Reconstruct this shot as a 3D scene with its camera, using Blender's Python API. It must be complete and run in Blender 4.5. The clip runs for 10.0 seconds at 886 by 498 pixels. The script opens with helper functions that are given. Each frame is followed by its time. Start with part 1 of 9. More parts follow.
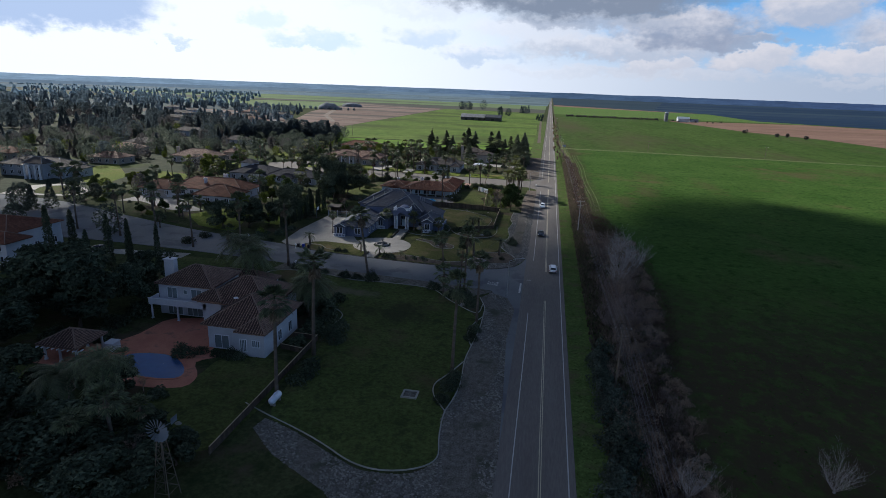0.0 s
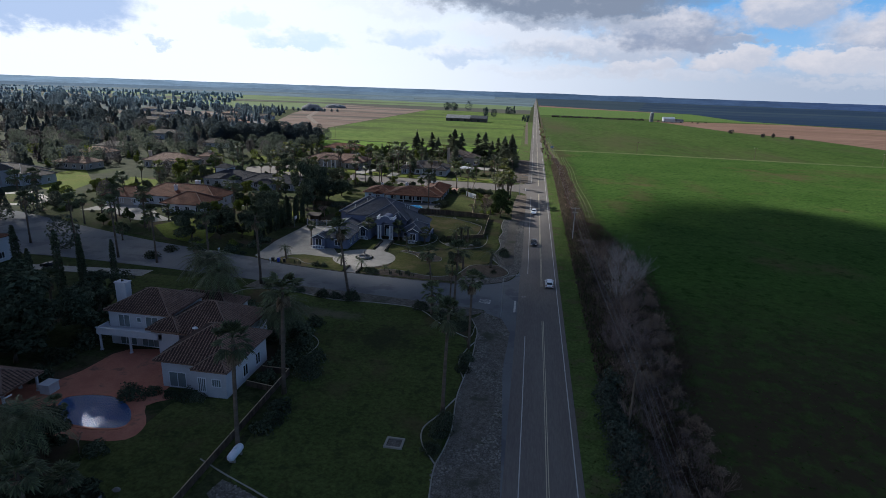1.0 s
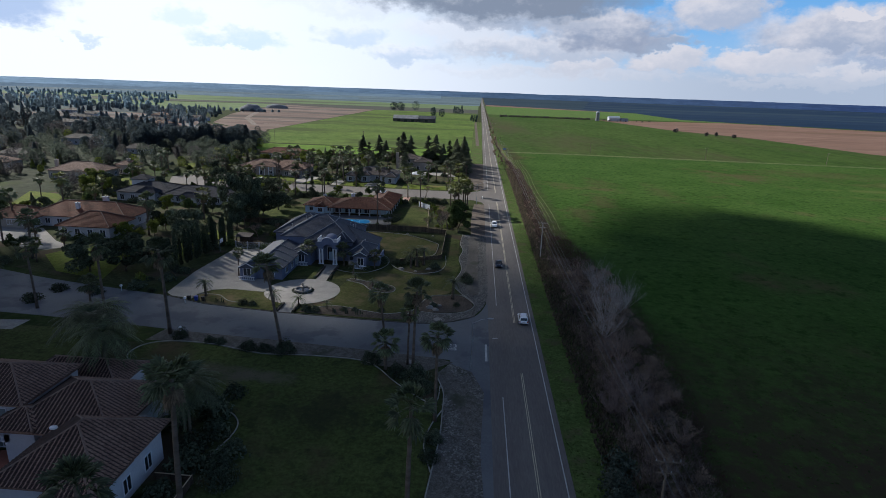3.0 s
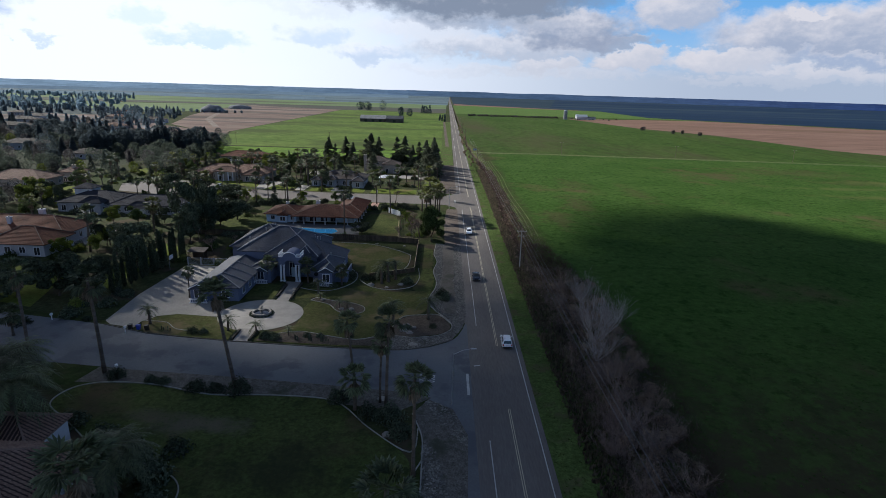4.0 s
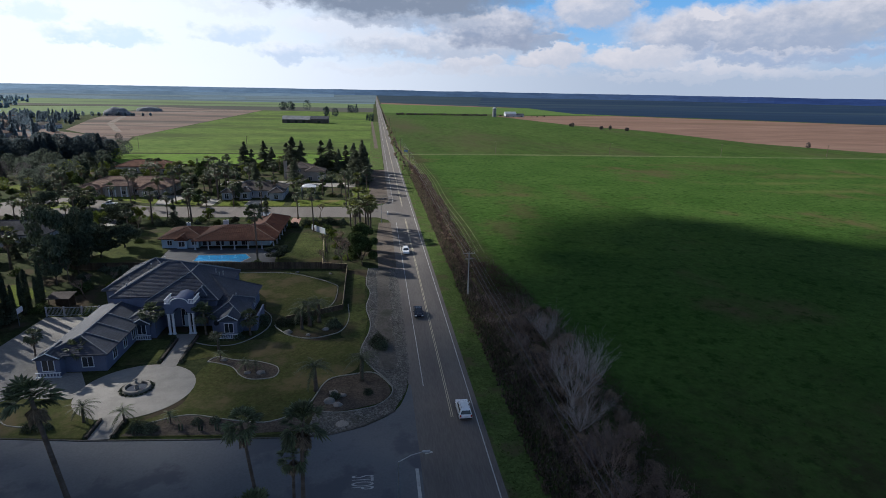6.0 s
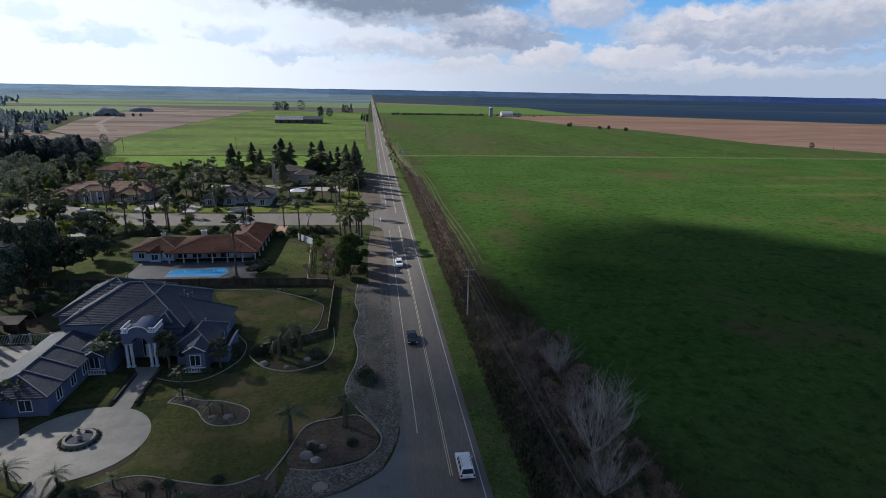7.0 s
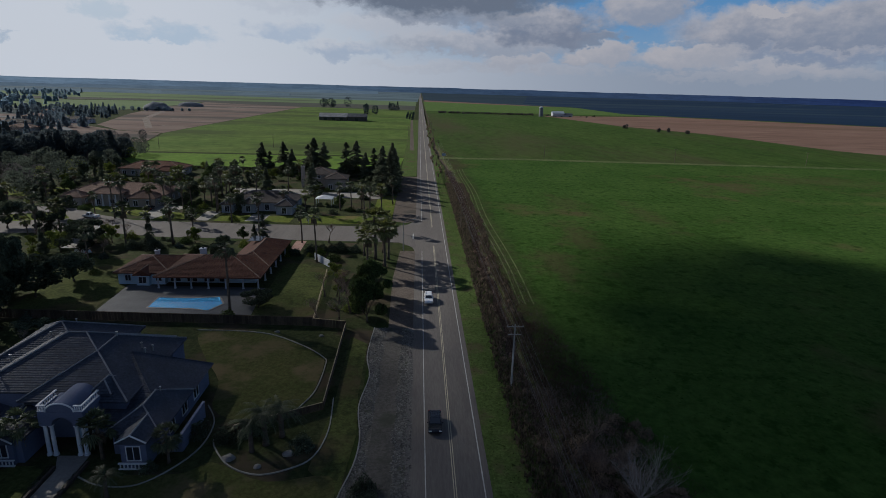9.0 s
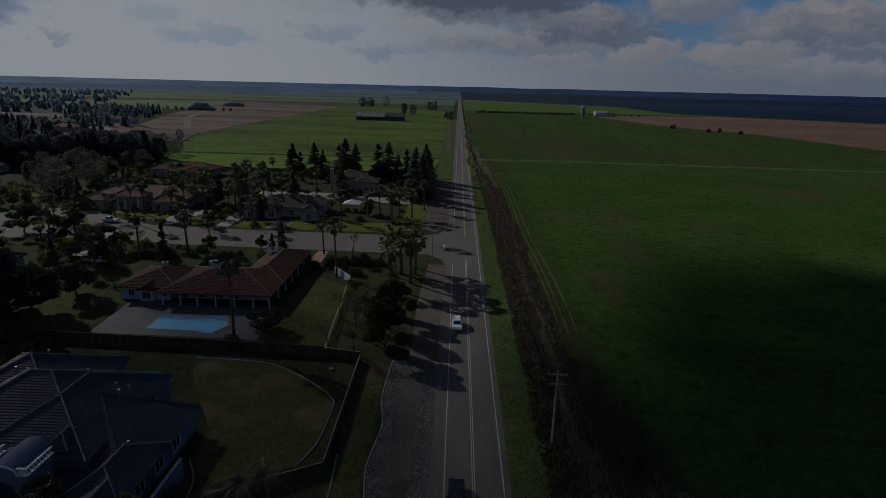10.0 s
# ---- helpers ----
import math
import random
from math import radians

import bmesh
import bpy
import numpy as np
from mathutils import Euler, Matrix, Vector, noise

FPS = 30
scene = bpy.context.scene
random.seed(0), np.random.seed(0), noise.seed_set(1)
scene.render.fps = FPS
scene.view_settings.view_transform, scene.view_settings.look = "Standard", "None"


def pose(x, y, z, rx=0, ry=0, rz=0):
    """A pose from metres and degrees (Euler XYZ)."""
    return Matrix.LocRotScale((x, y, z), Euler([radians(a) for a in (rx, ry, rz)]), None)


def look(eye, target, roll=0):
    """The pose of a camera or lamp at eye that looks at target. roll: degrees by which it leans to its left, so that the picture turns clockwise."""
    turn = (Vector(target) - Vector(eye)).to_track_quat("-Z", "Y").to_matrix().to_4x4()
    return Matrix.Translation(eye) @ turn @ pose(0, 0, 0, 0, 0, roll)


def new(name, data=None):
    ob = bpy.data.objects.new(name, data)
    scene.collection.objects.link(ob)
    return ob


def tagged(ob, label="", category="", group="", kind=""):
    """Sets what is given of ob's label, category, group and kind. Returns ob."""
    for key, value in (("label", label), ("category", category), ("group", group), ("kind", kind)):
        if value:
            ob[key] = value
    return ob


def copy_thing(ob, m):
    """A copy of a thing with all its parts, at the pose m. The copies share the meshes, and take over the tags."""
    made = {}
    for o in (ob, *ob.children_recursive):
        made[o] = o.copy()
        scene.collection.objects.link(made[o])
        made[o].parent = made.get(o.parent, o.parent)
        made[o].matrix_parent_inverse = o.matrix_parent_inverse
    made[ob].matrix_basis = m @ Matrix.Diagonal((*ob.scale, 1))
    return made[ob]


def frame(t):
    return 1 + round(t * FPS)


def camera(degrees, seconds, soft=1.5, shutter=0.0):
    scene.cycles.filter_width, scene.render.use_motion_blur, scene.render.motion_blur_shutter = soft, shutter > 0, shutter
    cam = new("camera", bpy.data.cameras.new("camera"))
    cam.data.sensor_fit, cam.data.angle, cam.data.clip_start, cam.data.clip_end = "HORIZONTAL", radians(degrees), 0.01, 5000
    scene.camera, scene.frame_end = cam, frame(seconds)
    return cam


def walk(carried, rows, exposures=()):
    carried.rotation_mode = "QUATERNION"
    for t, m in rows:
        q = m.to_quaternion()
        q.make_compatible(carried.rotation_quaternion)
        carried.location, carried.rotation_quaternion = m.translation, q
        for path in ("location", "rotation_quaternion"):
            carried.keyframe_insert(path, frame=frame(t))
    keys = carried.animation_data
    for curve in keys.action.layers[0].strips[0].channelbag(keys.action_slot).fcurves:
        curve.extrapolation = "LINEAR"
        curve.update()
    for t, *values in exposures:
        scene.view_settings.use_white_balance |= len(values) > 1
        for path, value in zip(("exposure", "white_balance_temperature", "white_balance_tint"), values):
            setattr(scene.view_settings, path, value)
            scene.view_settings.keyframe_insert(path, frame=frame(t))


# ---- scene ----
from mathutils import geometry

cam = camera(77.0, 10.0, soft=0.5)
PATH = [
    (0, (-2.549, 3.036, 44.592), (-2.883, 4.928, 44.037), 2.1),
    (0.5, (-3.68, 8.772, 44.475), (-3.977, 10.671, 43.924), 2.0),
    (1, (-4.942, 14.586, 44.515), (-5.227, 16.487, 43.964), 2.0),
    (1.5, (-6.201, 20.164, 44.583), (-6.432, 22.073, 44.034), 2.0),
    (2, (-7.42, 25.85, 44.668), (-7.609, 27.764, 44.119), 2.1),
    (3.5, (-9.815, 42.315, 44.961), (-9.874, 44.238, 44.414), 1.8),
    (4, (-10.482, 48.076, 45.052), (-10.482, 50.0, 44.505), 1.7),
    (4.5, (-10.874, 54.022, 45.1), (-10.79, 55.945, 44.555), 1.7),
    (5, (-11.024, 60.035, 45.08), (-10.869, 61.953, 44.536), 1.6),
    (5.5, (-10.829, 66.343, 45.031), (-10.612, 68.254, 44.485), 1.3),
    (7, (-8.911, 85.643, 44.678), (-8.661, 87.55, 44.13), 1.0),
    (7.5, (-7.912, 92.554, 44.602), (-7.636, 94.456, 44.052), 1.1),
    (8, (-6.75, 99.721, 44.487), (-6.45, 101.62, 43.937), 1.1),
    (8.5, (-5.841, 106.621, 44.398), (-5.651, 108.533, 43.844), 1.4),
    (9, (-4.754, 114.037, 44.269), (-4.661, 115.956, 43.712), 1.6),
    (9.5, (-3.888, 121.415, 44.019), (-3.888, 123.335, 43.458), 1.6),
    (10, (-3.037, 128.817, 43.836), (-3.078, 130.736, 43.274), 1.4),
]
walk(cam, [(t, look(e, a, r)) for t, e, a, r in PATH],
     exposures=[(t, e, 5780.0, 10.0) for t, e in ((0.0, 0.62), (7.8, 0.62), (8.3, 0.41), (8.6, 0.12), (9.0, -0.24), (9.5, -0.87), (10.0, -1.43))])

# ---- sky, sun ----
SUN_AZ, SUN_EL = radians(-52), radians(27)          # from +y, clockwise
SUN_DIR = Vector((math.sin(SUN_AZ) * math.cos(SUN_EL), math.cos(SUN_AZ) * math.cos(SUN_EL), math.sin(SUN_EL)))


class Nodes:
    """Small wrapper to write node trees as formulas."""

    def __init__(self, tree):
        self.t = tree

    def node(self, kind, **kw):
        n = self.t.nodes.new(kind)
        for k, v in kw.items():
            n.inputs[k.replace("_", " ")].default_value = v
        return n

    def put(self, socket, v):
        if hasattr(v, "is_output"):
            self.t.links.new(v, socket)
        else:
            socket.default_value = v

    def m(self, op, a, b=0.0, c=None):
        n = self.t.nodes.new("ShaderNodeMath")
        n.operation = op
        self.put(n.inputs[0], a)
        self.put(n.inputs[1], b)
        if c is not None:
            self.put(n.inputs[2], c)
        return n.outputs[0]

    def ramp(self, v, lo, hi, a=0.0, b=1.0):
        n = self.t.nodes.new("ShaderNodeMapRange")
        n.interpolation_type = "SMOOTHSTEP"
        self.put(n.inputs[0], v)
        n.inputs[1].default_value, n.inputs[2].default_value = lo, hi
        n.inputs[3].default_value, n.inputs[4].default_value = a, b
        return n.outputs[0]

    def mix(self, f, a, b, blend="MIX"):
        n = self.t.nodes.new("ShaderNodeMix")
        n.data_type, n.blend_type = "RGBA", blend
        n.clamp_factor = True
        self.put(n.inputs[0], f)
        for s, v in ((n.inputs[6], a), (n.inputs[7], b)):
            self.put(s, v if hasattr(v, "is_output") else (*v, 1.0))
        return n.outputs[2]

    def vec(self, op, a, b):
        n = self.t.nodes.new("ShaderNodeVectorMath")
        n.operation = op
        self.put(n.inputs[0], a)
        self.put(n.inputs[1], b)
        return n

    def noise(self, vector, scale, detail=4.0, rough=0.55):
        n = self.t.nodes.new("ShaderNodeTexNoise")
        self.put(n.inputs["Vector"], vector)
        n.inputs["Scale"].default_value = scale
        n.inputs["Detail"].default_value = detail
        n.inputs["Roughness"].default_value = rough
        return n.outputs["Fac"]


def make_world():
    w = bpy.data.worlds.new("world")
    scene.world = w
    w.use_nodes = True
    k = Nodes(w.node_tree)
    bg = w.node_tree.nodes["Background"]
    sky = k.node("ShaderNodeTexSky")
    sky.sky_type, sky.sun_disc = "NISHITA", False
    sky.sun_elevation, sky.sun_rotation = SUN_EL, SUN_AZ
    co = k.node("ShaderNodeTexCoord").outputs["Generated"]
    d = k.vec("NORMALIZE", co, (0, 0, 0)).outputs[0]
    sep = k.node("ShaderNodeSeparateXYZ")
    k.put(sep.inputs[0], d)
    x, y, z = sep.outputs
    az = k.m("ARCTAN2", x, y)
    sun = k.m("MAXIMUM", k.vec("DOT_PRODUCT", d, tuple(SUN_DIR)).outputs["Value"], 0.0)
    glow = k.m("POWER", sun, 2.2)

    def lump(a, e, wa, we):
        """A soft mound in the sky, a and e in degrees."""
        u = k.m("DIVIDE", k.m("SUBTRACT", az, radians(a)), radians(wa))
        v = k.m("DIVIDE", k.m("SUBTRACT", z, math.sin(radians(e))), radians(we))
        return k.m("POWER", 2.718, k.m("MULTIPLY", k.m("ADD", k.m("MULTIPLY", u, u), k.m("MULTIPLY", v, v)), -1.0))

    st = k.vec("MULTIPLY", d, (1.0, 1.0, 1.9)).outputs[0]
    n1 = k.noise(st, 9.0, 9.0, 0.56)
    n3 = k.noise(st, 2.3, 4.0, 0.5)
    # billows: heading and height, in degrees, pushed about by noise at two scales
    flat = k.vec("MULTIPLY", d, (1.0, 1.0, 1.6)).outputs[0]
    azd, eld = k.m("MULTIPLY", az, 57.3), k.m("MULTIPLY", z, 57.3)

    def push(v, shift, big, small):
        p = k.vec("ADD", flat, shift).outputs[0]
        a = k.m("MULTIPLY", k.m("SUBTRACT", k.noise(p, 11.0, 3.0, 0.5), 0.5), big)
        b = k.m("MULTIPLY", k.m("SUBTRACT", k.noise(p, 38.0, 7.0, 0.62), 0.5), small)
        return k.m("ADD", v, k.m("ADD", a, b))

    wa_, we_ = push(azd, (3.1, 0.0, 0.0), 7.0, 5.0), push(eld, (0.0, 5.7, 0.0), 2.4, 2.8)
    grain = k.m("ADD", k.m("SUBTRACT", k.noise(flat, 20.0, 5.0, 0.55), 0.5), k.m("MULTIPLY", k.m("SUBTRACT", k.noise(flat, 70.0, 6.0, 0.6), 0.5), 0.7))
    # open sky, paler to the sun's side and low down
    blue = k.mix(k.ramp(eld, 2.0, 8.5), (3.6, 5.6, 7.9), (1.75, 4.3, 7.7))
    blue = k.mix(k.ramp(azd, -13, 13), (9.6, 9.9, 10.1), blue)
    base = k.mix(0.1, blue, sky.outputs[0])
    veil = k.mix(k.ramp(azd, -26, 30), (10.6, 10.6, 10.6), (4.6, 5.1, 5.9))
    veil_f = k.m("MAXIMUM", k.ramp(eld, 4.4, 1.2, 0.0, 1.0), k.ramp(azd, 6, -24, 0.0, 0.92))
    col = k.mix(veil_f, base, veil)
    light_c = k.mix(k.ramp(azd, -20, 14), (10.2, 10.2, 10.2), (7.6, 7.1, 7.0))

    def cloud(col, a, e, w, h, dark, tone, edge=0.45, strength=1.0, lit=0.1):
        """One cloud: heading, height, half width, half height in degrees; how far its base darkens, and to what."""
        u = k.m("DIVIDE", k.m("SUBTRACT", wa_, a), w)
        v = k.m("DIVIDE", k.m("SUBTRACT", we_, e), h)
        r = k.m("ADD", k.m("MULTIPLY", u, u), k.m("MULTIPLY", v, v))
        mask = k.ramp(k.m("ADD", r, k.m("MULTIPLY", v, -0.12)), 1.0 + edge, 1.0 - edge, 0.0, strength)
        low = k.m("ADD", k.m("ADD", v, k.m("MULTIPLY", u, -0.35)), k.m("MULTIPLY", grain, 2.2))
        f = k.ramp(low, 1.25 + lit, -0.95 + lit, 0.0, dark)
        return k.mix(mask, col, k.mix(f, light_c, tone))

    slate, mauve, pale, storm = (3.4, 3.9, 4.8), (4.9, 5.2, 5.9), (7.0, 7.9, 9.0), (2.6, 2.95, 3.6)
    for args in ((12, 1.9, 7, 0.5, 0.4, mauve, 0.8, 0.55), (28, 1.5, 8, 0.35, 0.3, mauve, 0.8, 0.5), (1, 1.8, 6, 0.5, 0.4, mauve, 0.8, 0.5), (40, 1.8, 6, 0.4, 0.5, mauve, 0.8, 0.5), (-12, 7.6, 7, 1.0, 0.6, (7.4, 7.8, 8.4), 0.9, 0.7), (5.5, 4.1, 9.5, 1.1, 0.8, mauve, 0.7, 0.9), (30, 2.7, 9, 0.9, 0.5, mauve, 0.8, 0.6), (-2, 5.6, 6, 1.0, 0.35, (7.2, 7.4, 7.8), 0.8, 0.8),
                 (34, 5.1, 10.5, 2.3, 1.0, (4.0, 4.4, 5.3), 0.6, 1.0, 0.25), (45, 6.6, 8, 1.9, 0.8, slate, 0.5), (38, 3.5, 9, 0.55, 0.9, (3.7, 4.4, 5.7), 0.7, 0.85, 0.6), (31.5, 6.7, 1.9, 0.45, 0.0, mauve, 0.4),
                 (25, 3.2, 4.5, 1.0, 0.55, mauve, 0.5), (16.5, 3.2, 3.8, 0.95, 0.6, mauve, 0.45), (8.4, 2.6, 3.0, 0.7, 0.5, mauve, 0.5, 0.9), (33, 2.3, 5, 0.5, 0.3, mauve, 0.6, 0.7),
                 (20.6, 7.6, 4.6, 1.9, 0.8, (3.9, 4.5, 5.6), 0.45, 1.0, 0.1), (15.4, 4.8, 3.2, 0.65, 0.9, slate, 0.6, 0.9, 0.5), (11.2, 5.9, 5.6, 1.7, 0.95, (3.1, 3.5, 4.4), 0.55, 0.95, 0.1), (3, 6.6, 8, 0.8, 0.9, (4.0, 4.4, 5.2), 0.8, 0.85, 0.5), (1.5, 8.6, 12, 1.9, 1.0, storm, 0.6, 1.0, 0.8),
                 (-12.6, 4.6, 3.2, 1.1, 0.95, pale, 0.5, 0.9, 0.3), (-7.2, 3.2, 3.8, 0.8, 0.95, (6.2, 7.0, 8.1), 0.6, 0.9, 0.2), (-23, 3.8, 4.2, 0.75, 0.95, (7.4, 8.6, 9.6), 0.6, 0.9, 0.6), (-27.5, 5.4, 1.8, 1.0, 0.9, (8.2, 9.2, 9.8), 0.7, 0.8, 0.8),
                 (-35, 3.1, 1.3, 0.35, 0.9, (7.0, 7.9, 8.8), 0.6, 0.9, 0.6), (-44.5, 5.6, 8.5, 2.1, 1.0, (5.2, 6.2, 8.0), 0.45, 1.0, 1.2)):
        col = cloud(col, *args)
    col = k.mix(k.ramp(eld, 2.6, 0.2, 0.0, 0.75), col, veil)
    # heavy cloud overhead, torn open round the sun
    over = k.mix(k.ramp(n3, 0.35, 0.65), (0.95, 1.4, 2.5), (1.7, 2.3, 3.5))
    torn = k.m("MULTIPLY", k.ramp(glow, 0.5, 0.95, 0.0, 1.0), k.ramp(n1, 0.35, 0.6, 0.15, 0.9))
    torn = k.m("MULTIPLY", torn, k.m("SUBTRACT", 1.0, lump(-40, 26.0, 6, 4.5)))
    over = k.mix(torn, over, (9.0, 9.0, 9.2))
    over = k.mix(k.m("MULTIPLY", k.ramp(lump(-46, 29.5, 6, 4.0), 0.25, 0.7), k.ramp(k.noise(st, 13.0, 6.0, 0.6), 0.42, 0.52)), over, (60.0, 60.0, 62.0))
    col = k.mix(k.ramp(z, 0.16, 0.3), col, over)
    k.put(bg.inputs[0], col)
    bg.inputs[1].default_value = 0.064
    return w


make_world()
sun_data = bpy.data.lights.new("sun", "SUN")
sun_data.energy, sun_data.angle, sun_data.color = 5.0, radians(0.6), (1.0, 0.91, 0.76)
sun_lamp = new("sun", sun_data)
sun_lamp.matrix_world = look(SUN_DIR * 500, (0, 0, 0))


# ---- materials ----
def mat(name, c1, c2, rough=0.85, s1=0.4, s2=5.0, bump=0.15, bscale=12.0, metal=0.0, island=0.0, through_light=0.0, stretch=(1, 1, 1), c3=None, s3=0.03, lo3=0.55, hi3=0.68, spec=0.3, obj=0.0, c4=None, s4=0.3, margin=None, mottle=0.0, patches=()):
    """Two colours mixed by noise at two scales, a third in large patches; island and obj: how much single pieces and single things differ."""
    m = bpy.data.materials.new(name)
    m.use_nodes = True
    k = Nodes(m.node_tree)
    b = m.node_tree.nodes["Principled BSDF"]
    geo = k.node("ShaderNodeNewGeometry")
    p = k.vec("MULTIPLY", geo.outputs["Position"], stretch).outputs[0]
    big, small = k.noise(p, s1, 5.0), k.noise(p, s2, 4.0)
    f = k.ramp(k.m("ADD", k.m("MULTIPLY", big, 0.6), k.m("MULTIPLY", small, 0.4)), 0.36, 0.64)
    col = k.mix(f, c1, c2)
    if mottle:
        v = k.ramp(k.noise(p, s2 * 0.55, 8.0, 0.8), 0.34, 0.66, 1 - mottle, 1 + mottle)
        col = k.mix(1.0, col, k.vec("MULTIPLY", (1, 1, 1), v).outputs[0], "MULTIPLY")
    if c3:
        col = k.mix(k.ramp(k.noise(p, s3, 6.0, 0.6), lo3, hi3), col, c3)
    if c4:
        col = k.mix(k.ramp(k.noise(p, s4, 5.0, 0.7), 0.5, 0.66, 0.0, 0.75), col, c4)
    torn = k.m("MULTIPLY", k.m("SUBTRACT", k.noise(p, 0.09, 8.0, 0.75), 0.5), 4.6) if patches else None
    for x, y, rx, ry, tint, most in patches:
        d = k.vec("MULTIPLY", k.vec("SUBTRACT", geo.outputs["Position"], (x, y, 0)).outputs[0], (1 / rx, 1 / ry, 0)).outputs[0]
        d = k.m("ADD", k.vec("LENGTH", d, (0, 0, 0)).outputs[1], torn)
        col = k.mix(k.ramp(d, 1.3, 0.1, 0.0, most), col, tint)
    # Brown weedy field edge; its dark reach also paints deeper near shade.
    if margin:
        sx = k.node("ShaderNodeSeparateXYZ")
        k.put(sx.inputs[0], geo.outputs["Position"])
        wob = k.m("MULTIPLY", k.m("SUBTRACT", k.noise(p, 0.07, 6.0, 0.65), 0.5), 60.0)
        f = k.m("MULTIPLY", k.ramp(k.m("ADD", sx.outputs[0], wob), 130, 40), k.ramp(k.m("ADD", sx.outputs[1], wob), 165, 95))
        g = k.ramp(k.m("ADD", sx.outputs[0], k.m("MULTIPLY", wob, 0.22)), 25, 17, 0.0, 0.75)
        f = k.m("MAXIMUM", k.m("MULTIPLY", f, 0.95), g)
        f = k.m("MULTIPLY", f, k.ramp(k.noise(p, 0.3, 7.0, 0.72), 0.4, 0.56, 0.5, 1.0))
        col = k.mix(f, col, margin)
    if island:
        v = k.ramp(geo.outputs["Random Per Island"], 0, 1, 1 - island, 1 + island)
        col = k.mix(1.0, col, k.vec("MULTIPLY", (1, 1, 1), v).outputs[0], "MULTIPLY")
    if obj:
        v = k.ramp(k.node("ShaderNodeObjectInfo").outputs["Random"], 0, 1, 1 - obj, 1 + obj)
        col = k.mix(1.0, col, k.vec("MULTIPLY", (1, 1, 1), v).outputs[0], "MULTIPLY")
    k.put(b.inputs["Base Color"], col)
    b.inputs["Roughness"].default_value = rough
    b.inputs["Metallic"].default_value = metal
    b.inputs["Specular IOR Level"].default_value = 0.02 if rough >= 0.93 else spec
    if bump:
        n = k.node("ShaderNodeBump")
        n.inputs["Strength"].default_value = bump
        n.inputs["Distance"].default_value = 0.05
        k.put(n.inputs["Height"], k.noise(p, bscale, 5.0, 0.65))
        k.put(b.inputs["Normal"], n.outputs[0])
    if through_light:
        tr = k.node("ShaderNodeBsdfTranslucent")
        k.put(tr.inputs[0], col)
        mx = k.node("ShaderNodeMixShader")
        mx.inputs[0].default_value = through_light
        k.put(mx.inputs[1], b.outputs[0])
        k.put(mx.inputs[2], tr.outputs[0])
        k.put(m.node_tree.nodes["Material Output"].inputs[0], mx.outputs[0])
    return m


def plain(name, c, rough=0.5, metal=0.0, spec=0.5):
    return mat(name, c, tuple(v * 0.82 for v in c), rough, 0.8, 9.0, 0.06, 20.0, metal, spec=spec)


BROWN_EARTH = (0.088, 0.06, 0.036)
FIELD = mat("winter_grass_field", (0.034, 0.072, 0.013), (0.054, 0.098, 0.021), 0.95, 0.035, 0.9, 1.0, 1.6, stretch=(0.9, 0.8, 1), c3=(0.088, 0.072, 0.034), s3=0.022, lo3=0.56, hi3=0.72, c4=(0.016, 0.042, 0.006), s4=0.28, margin=(0.046, 0.034, 0.022), mottle=0.26, patches=[(x, y, rx, ry, BROWN_EARTH, f) for x, y, rx, ry, f in ((152, 386, 22, 20, 0.6), (46, 284, 7, 24, 0.42), (82, 312, 7, 24, 0.34), (32, 256, 7, 18, 0.45), (56, 330, 9, 26, 0.3), (214, 410, 44, 22, 0.36), (232, 372, 34, 12, 0.3))] + [(x, y, rx, ry, (0.098, 0.108, 0.034), 0.6) for x, y, rx, ry in ((212, 322, 34, 5), (262, 374, 46, 6), (205, 348, 30, 5), (250, 300, 40, 6), (290, 340, 50, 7))])
FIELD_FAR = mat("far_grass_field", (0.035, 0.066, 0.014), (0.052, 0.084, 0.02), 0.95, 0.02, 0.25, 0.4, 0.8, stretch=(1, 0.3, 1), c3=(0.062, 0.06, 0.03), s3=0.006, lo3=0.45, hi3=0.65, mottle=0.25)
FIELD_BRIGHT = mat("bright_grass", (0.07, 0.12, 0.03), (0.09, 0.14, 0.04), 0.95, 0.05, 0.6, 0.4, 1.0, mottle=0.2)
FIELD_FRESH = mat("fresh_grass", (0.095, 0.165, 0.026), (0.125, 0.19, 0.036), 0.95, 0.04, 0.5, 0.4, 1.0, c3=(0.075, 0.12, 0.03), s3=0.03, mottle=0.2)
FIELD_WEST = mat("west_grass_field", (0.07, 0.114, 0.026), (0.106, 0.15, 0.037), 0.95, 0.02, 0.3, 0.4, 0.8, stretch=(0.55, 1, 1), c3=(0.06, 0.08, 0.027), s3=0.013, lo3=0.46, hi3=0.66, mottle=0.3, patches=[(x, y, rx, ry, (0.056, 0.076, 0.03), 0.4) for x, y, rx, ry in ((-120, 640, 90, 26), (-150, 770, 60, 24))])
EARTH_PINK = mat("graded_earth", (0.145, 0.106, 0.092), (0.195, 0.148, 0.13), 0.95, 0.012, 0.1, 0.3, 0.6, stretch=(0.16, 1, 1), c3=(0.088, 0.078, 0.07), s3=0.016, lo3=0.44, hi3=0.6, c4=(0.19, 0.15, 0.13), s4=0.02, mottle=0.25)
PLOUGHED = mat("ploughed_earth", (0.15, 0.094, 0.072), (0.195, 0.126, 0.098), 0.95, 0.01, 0.08, 0.3, 0.6, stretch=(0.2, 1, 1), c3=(0.13, 0.085, 0.058), s3=0.006, mottle=0.12)
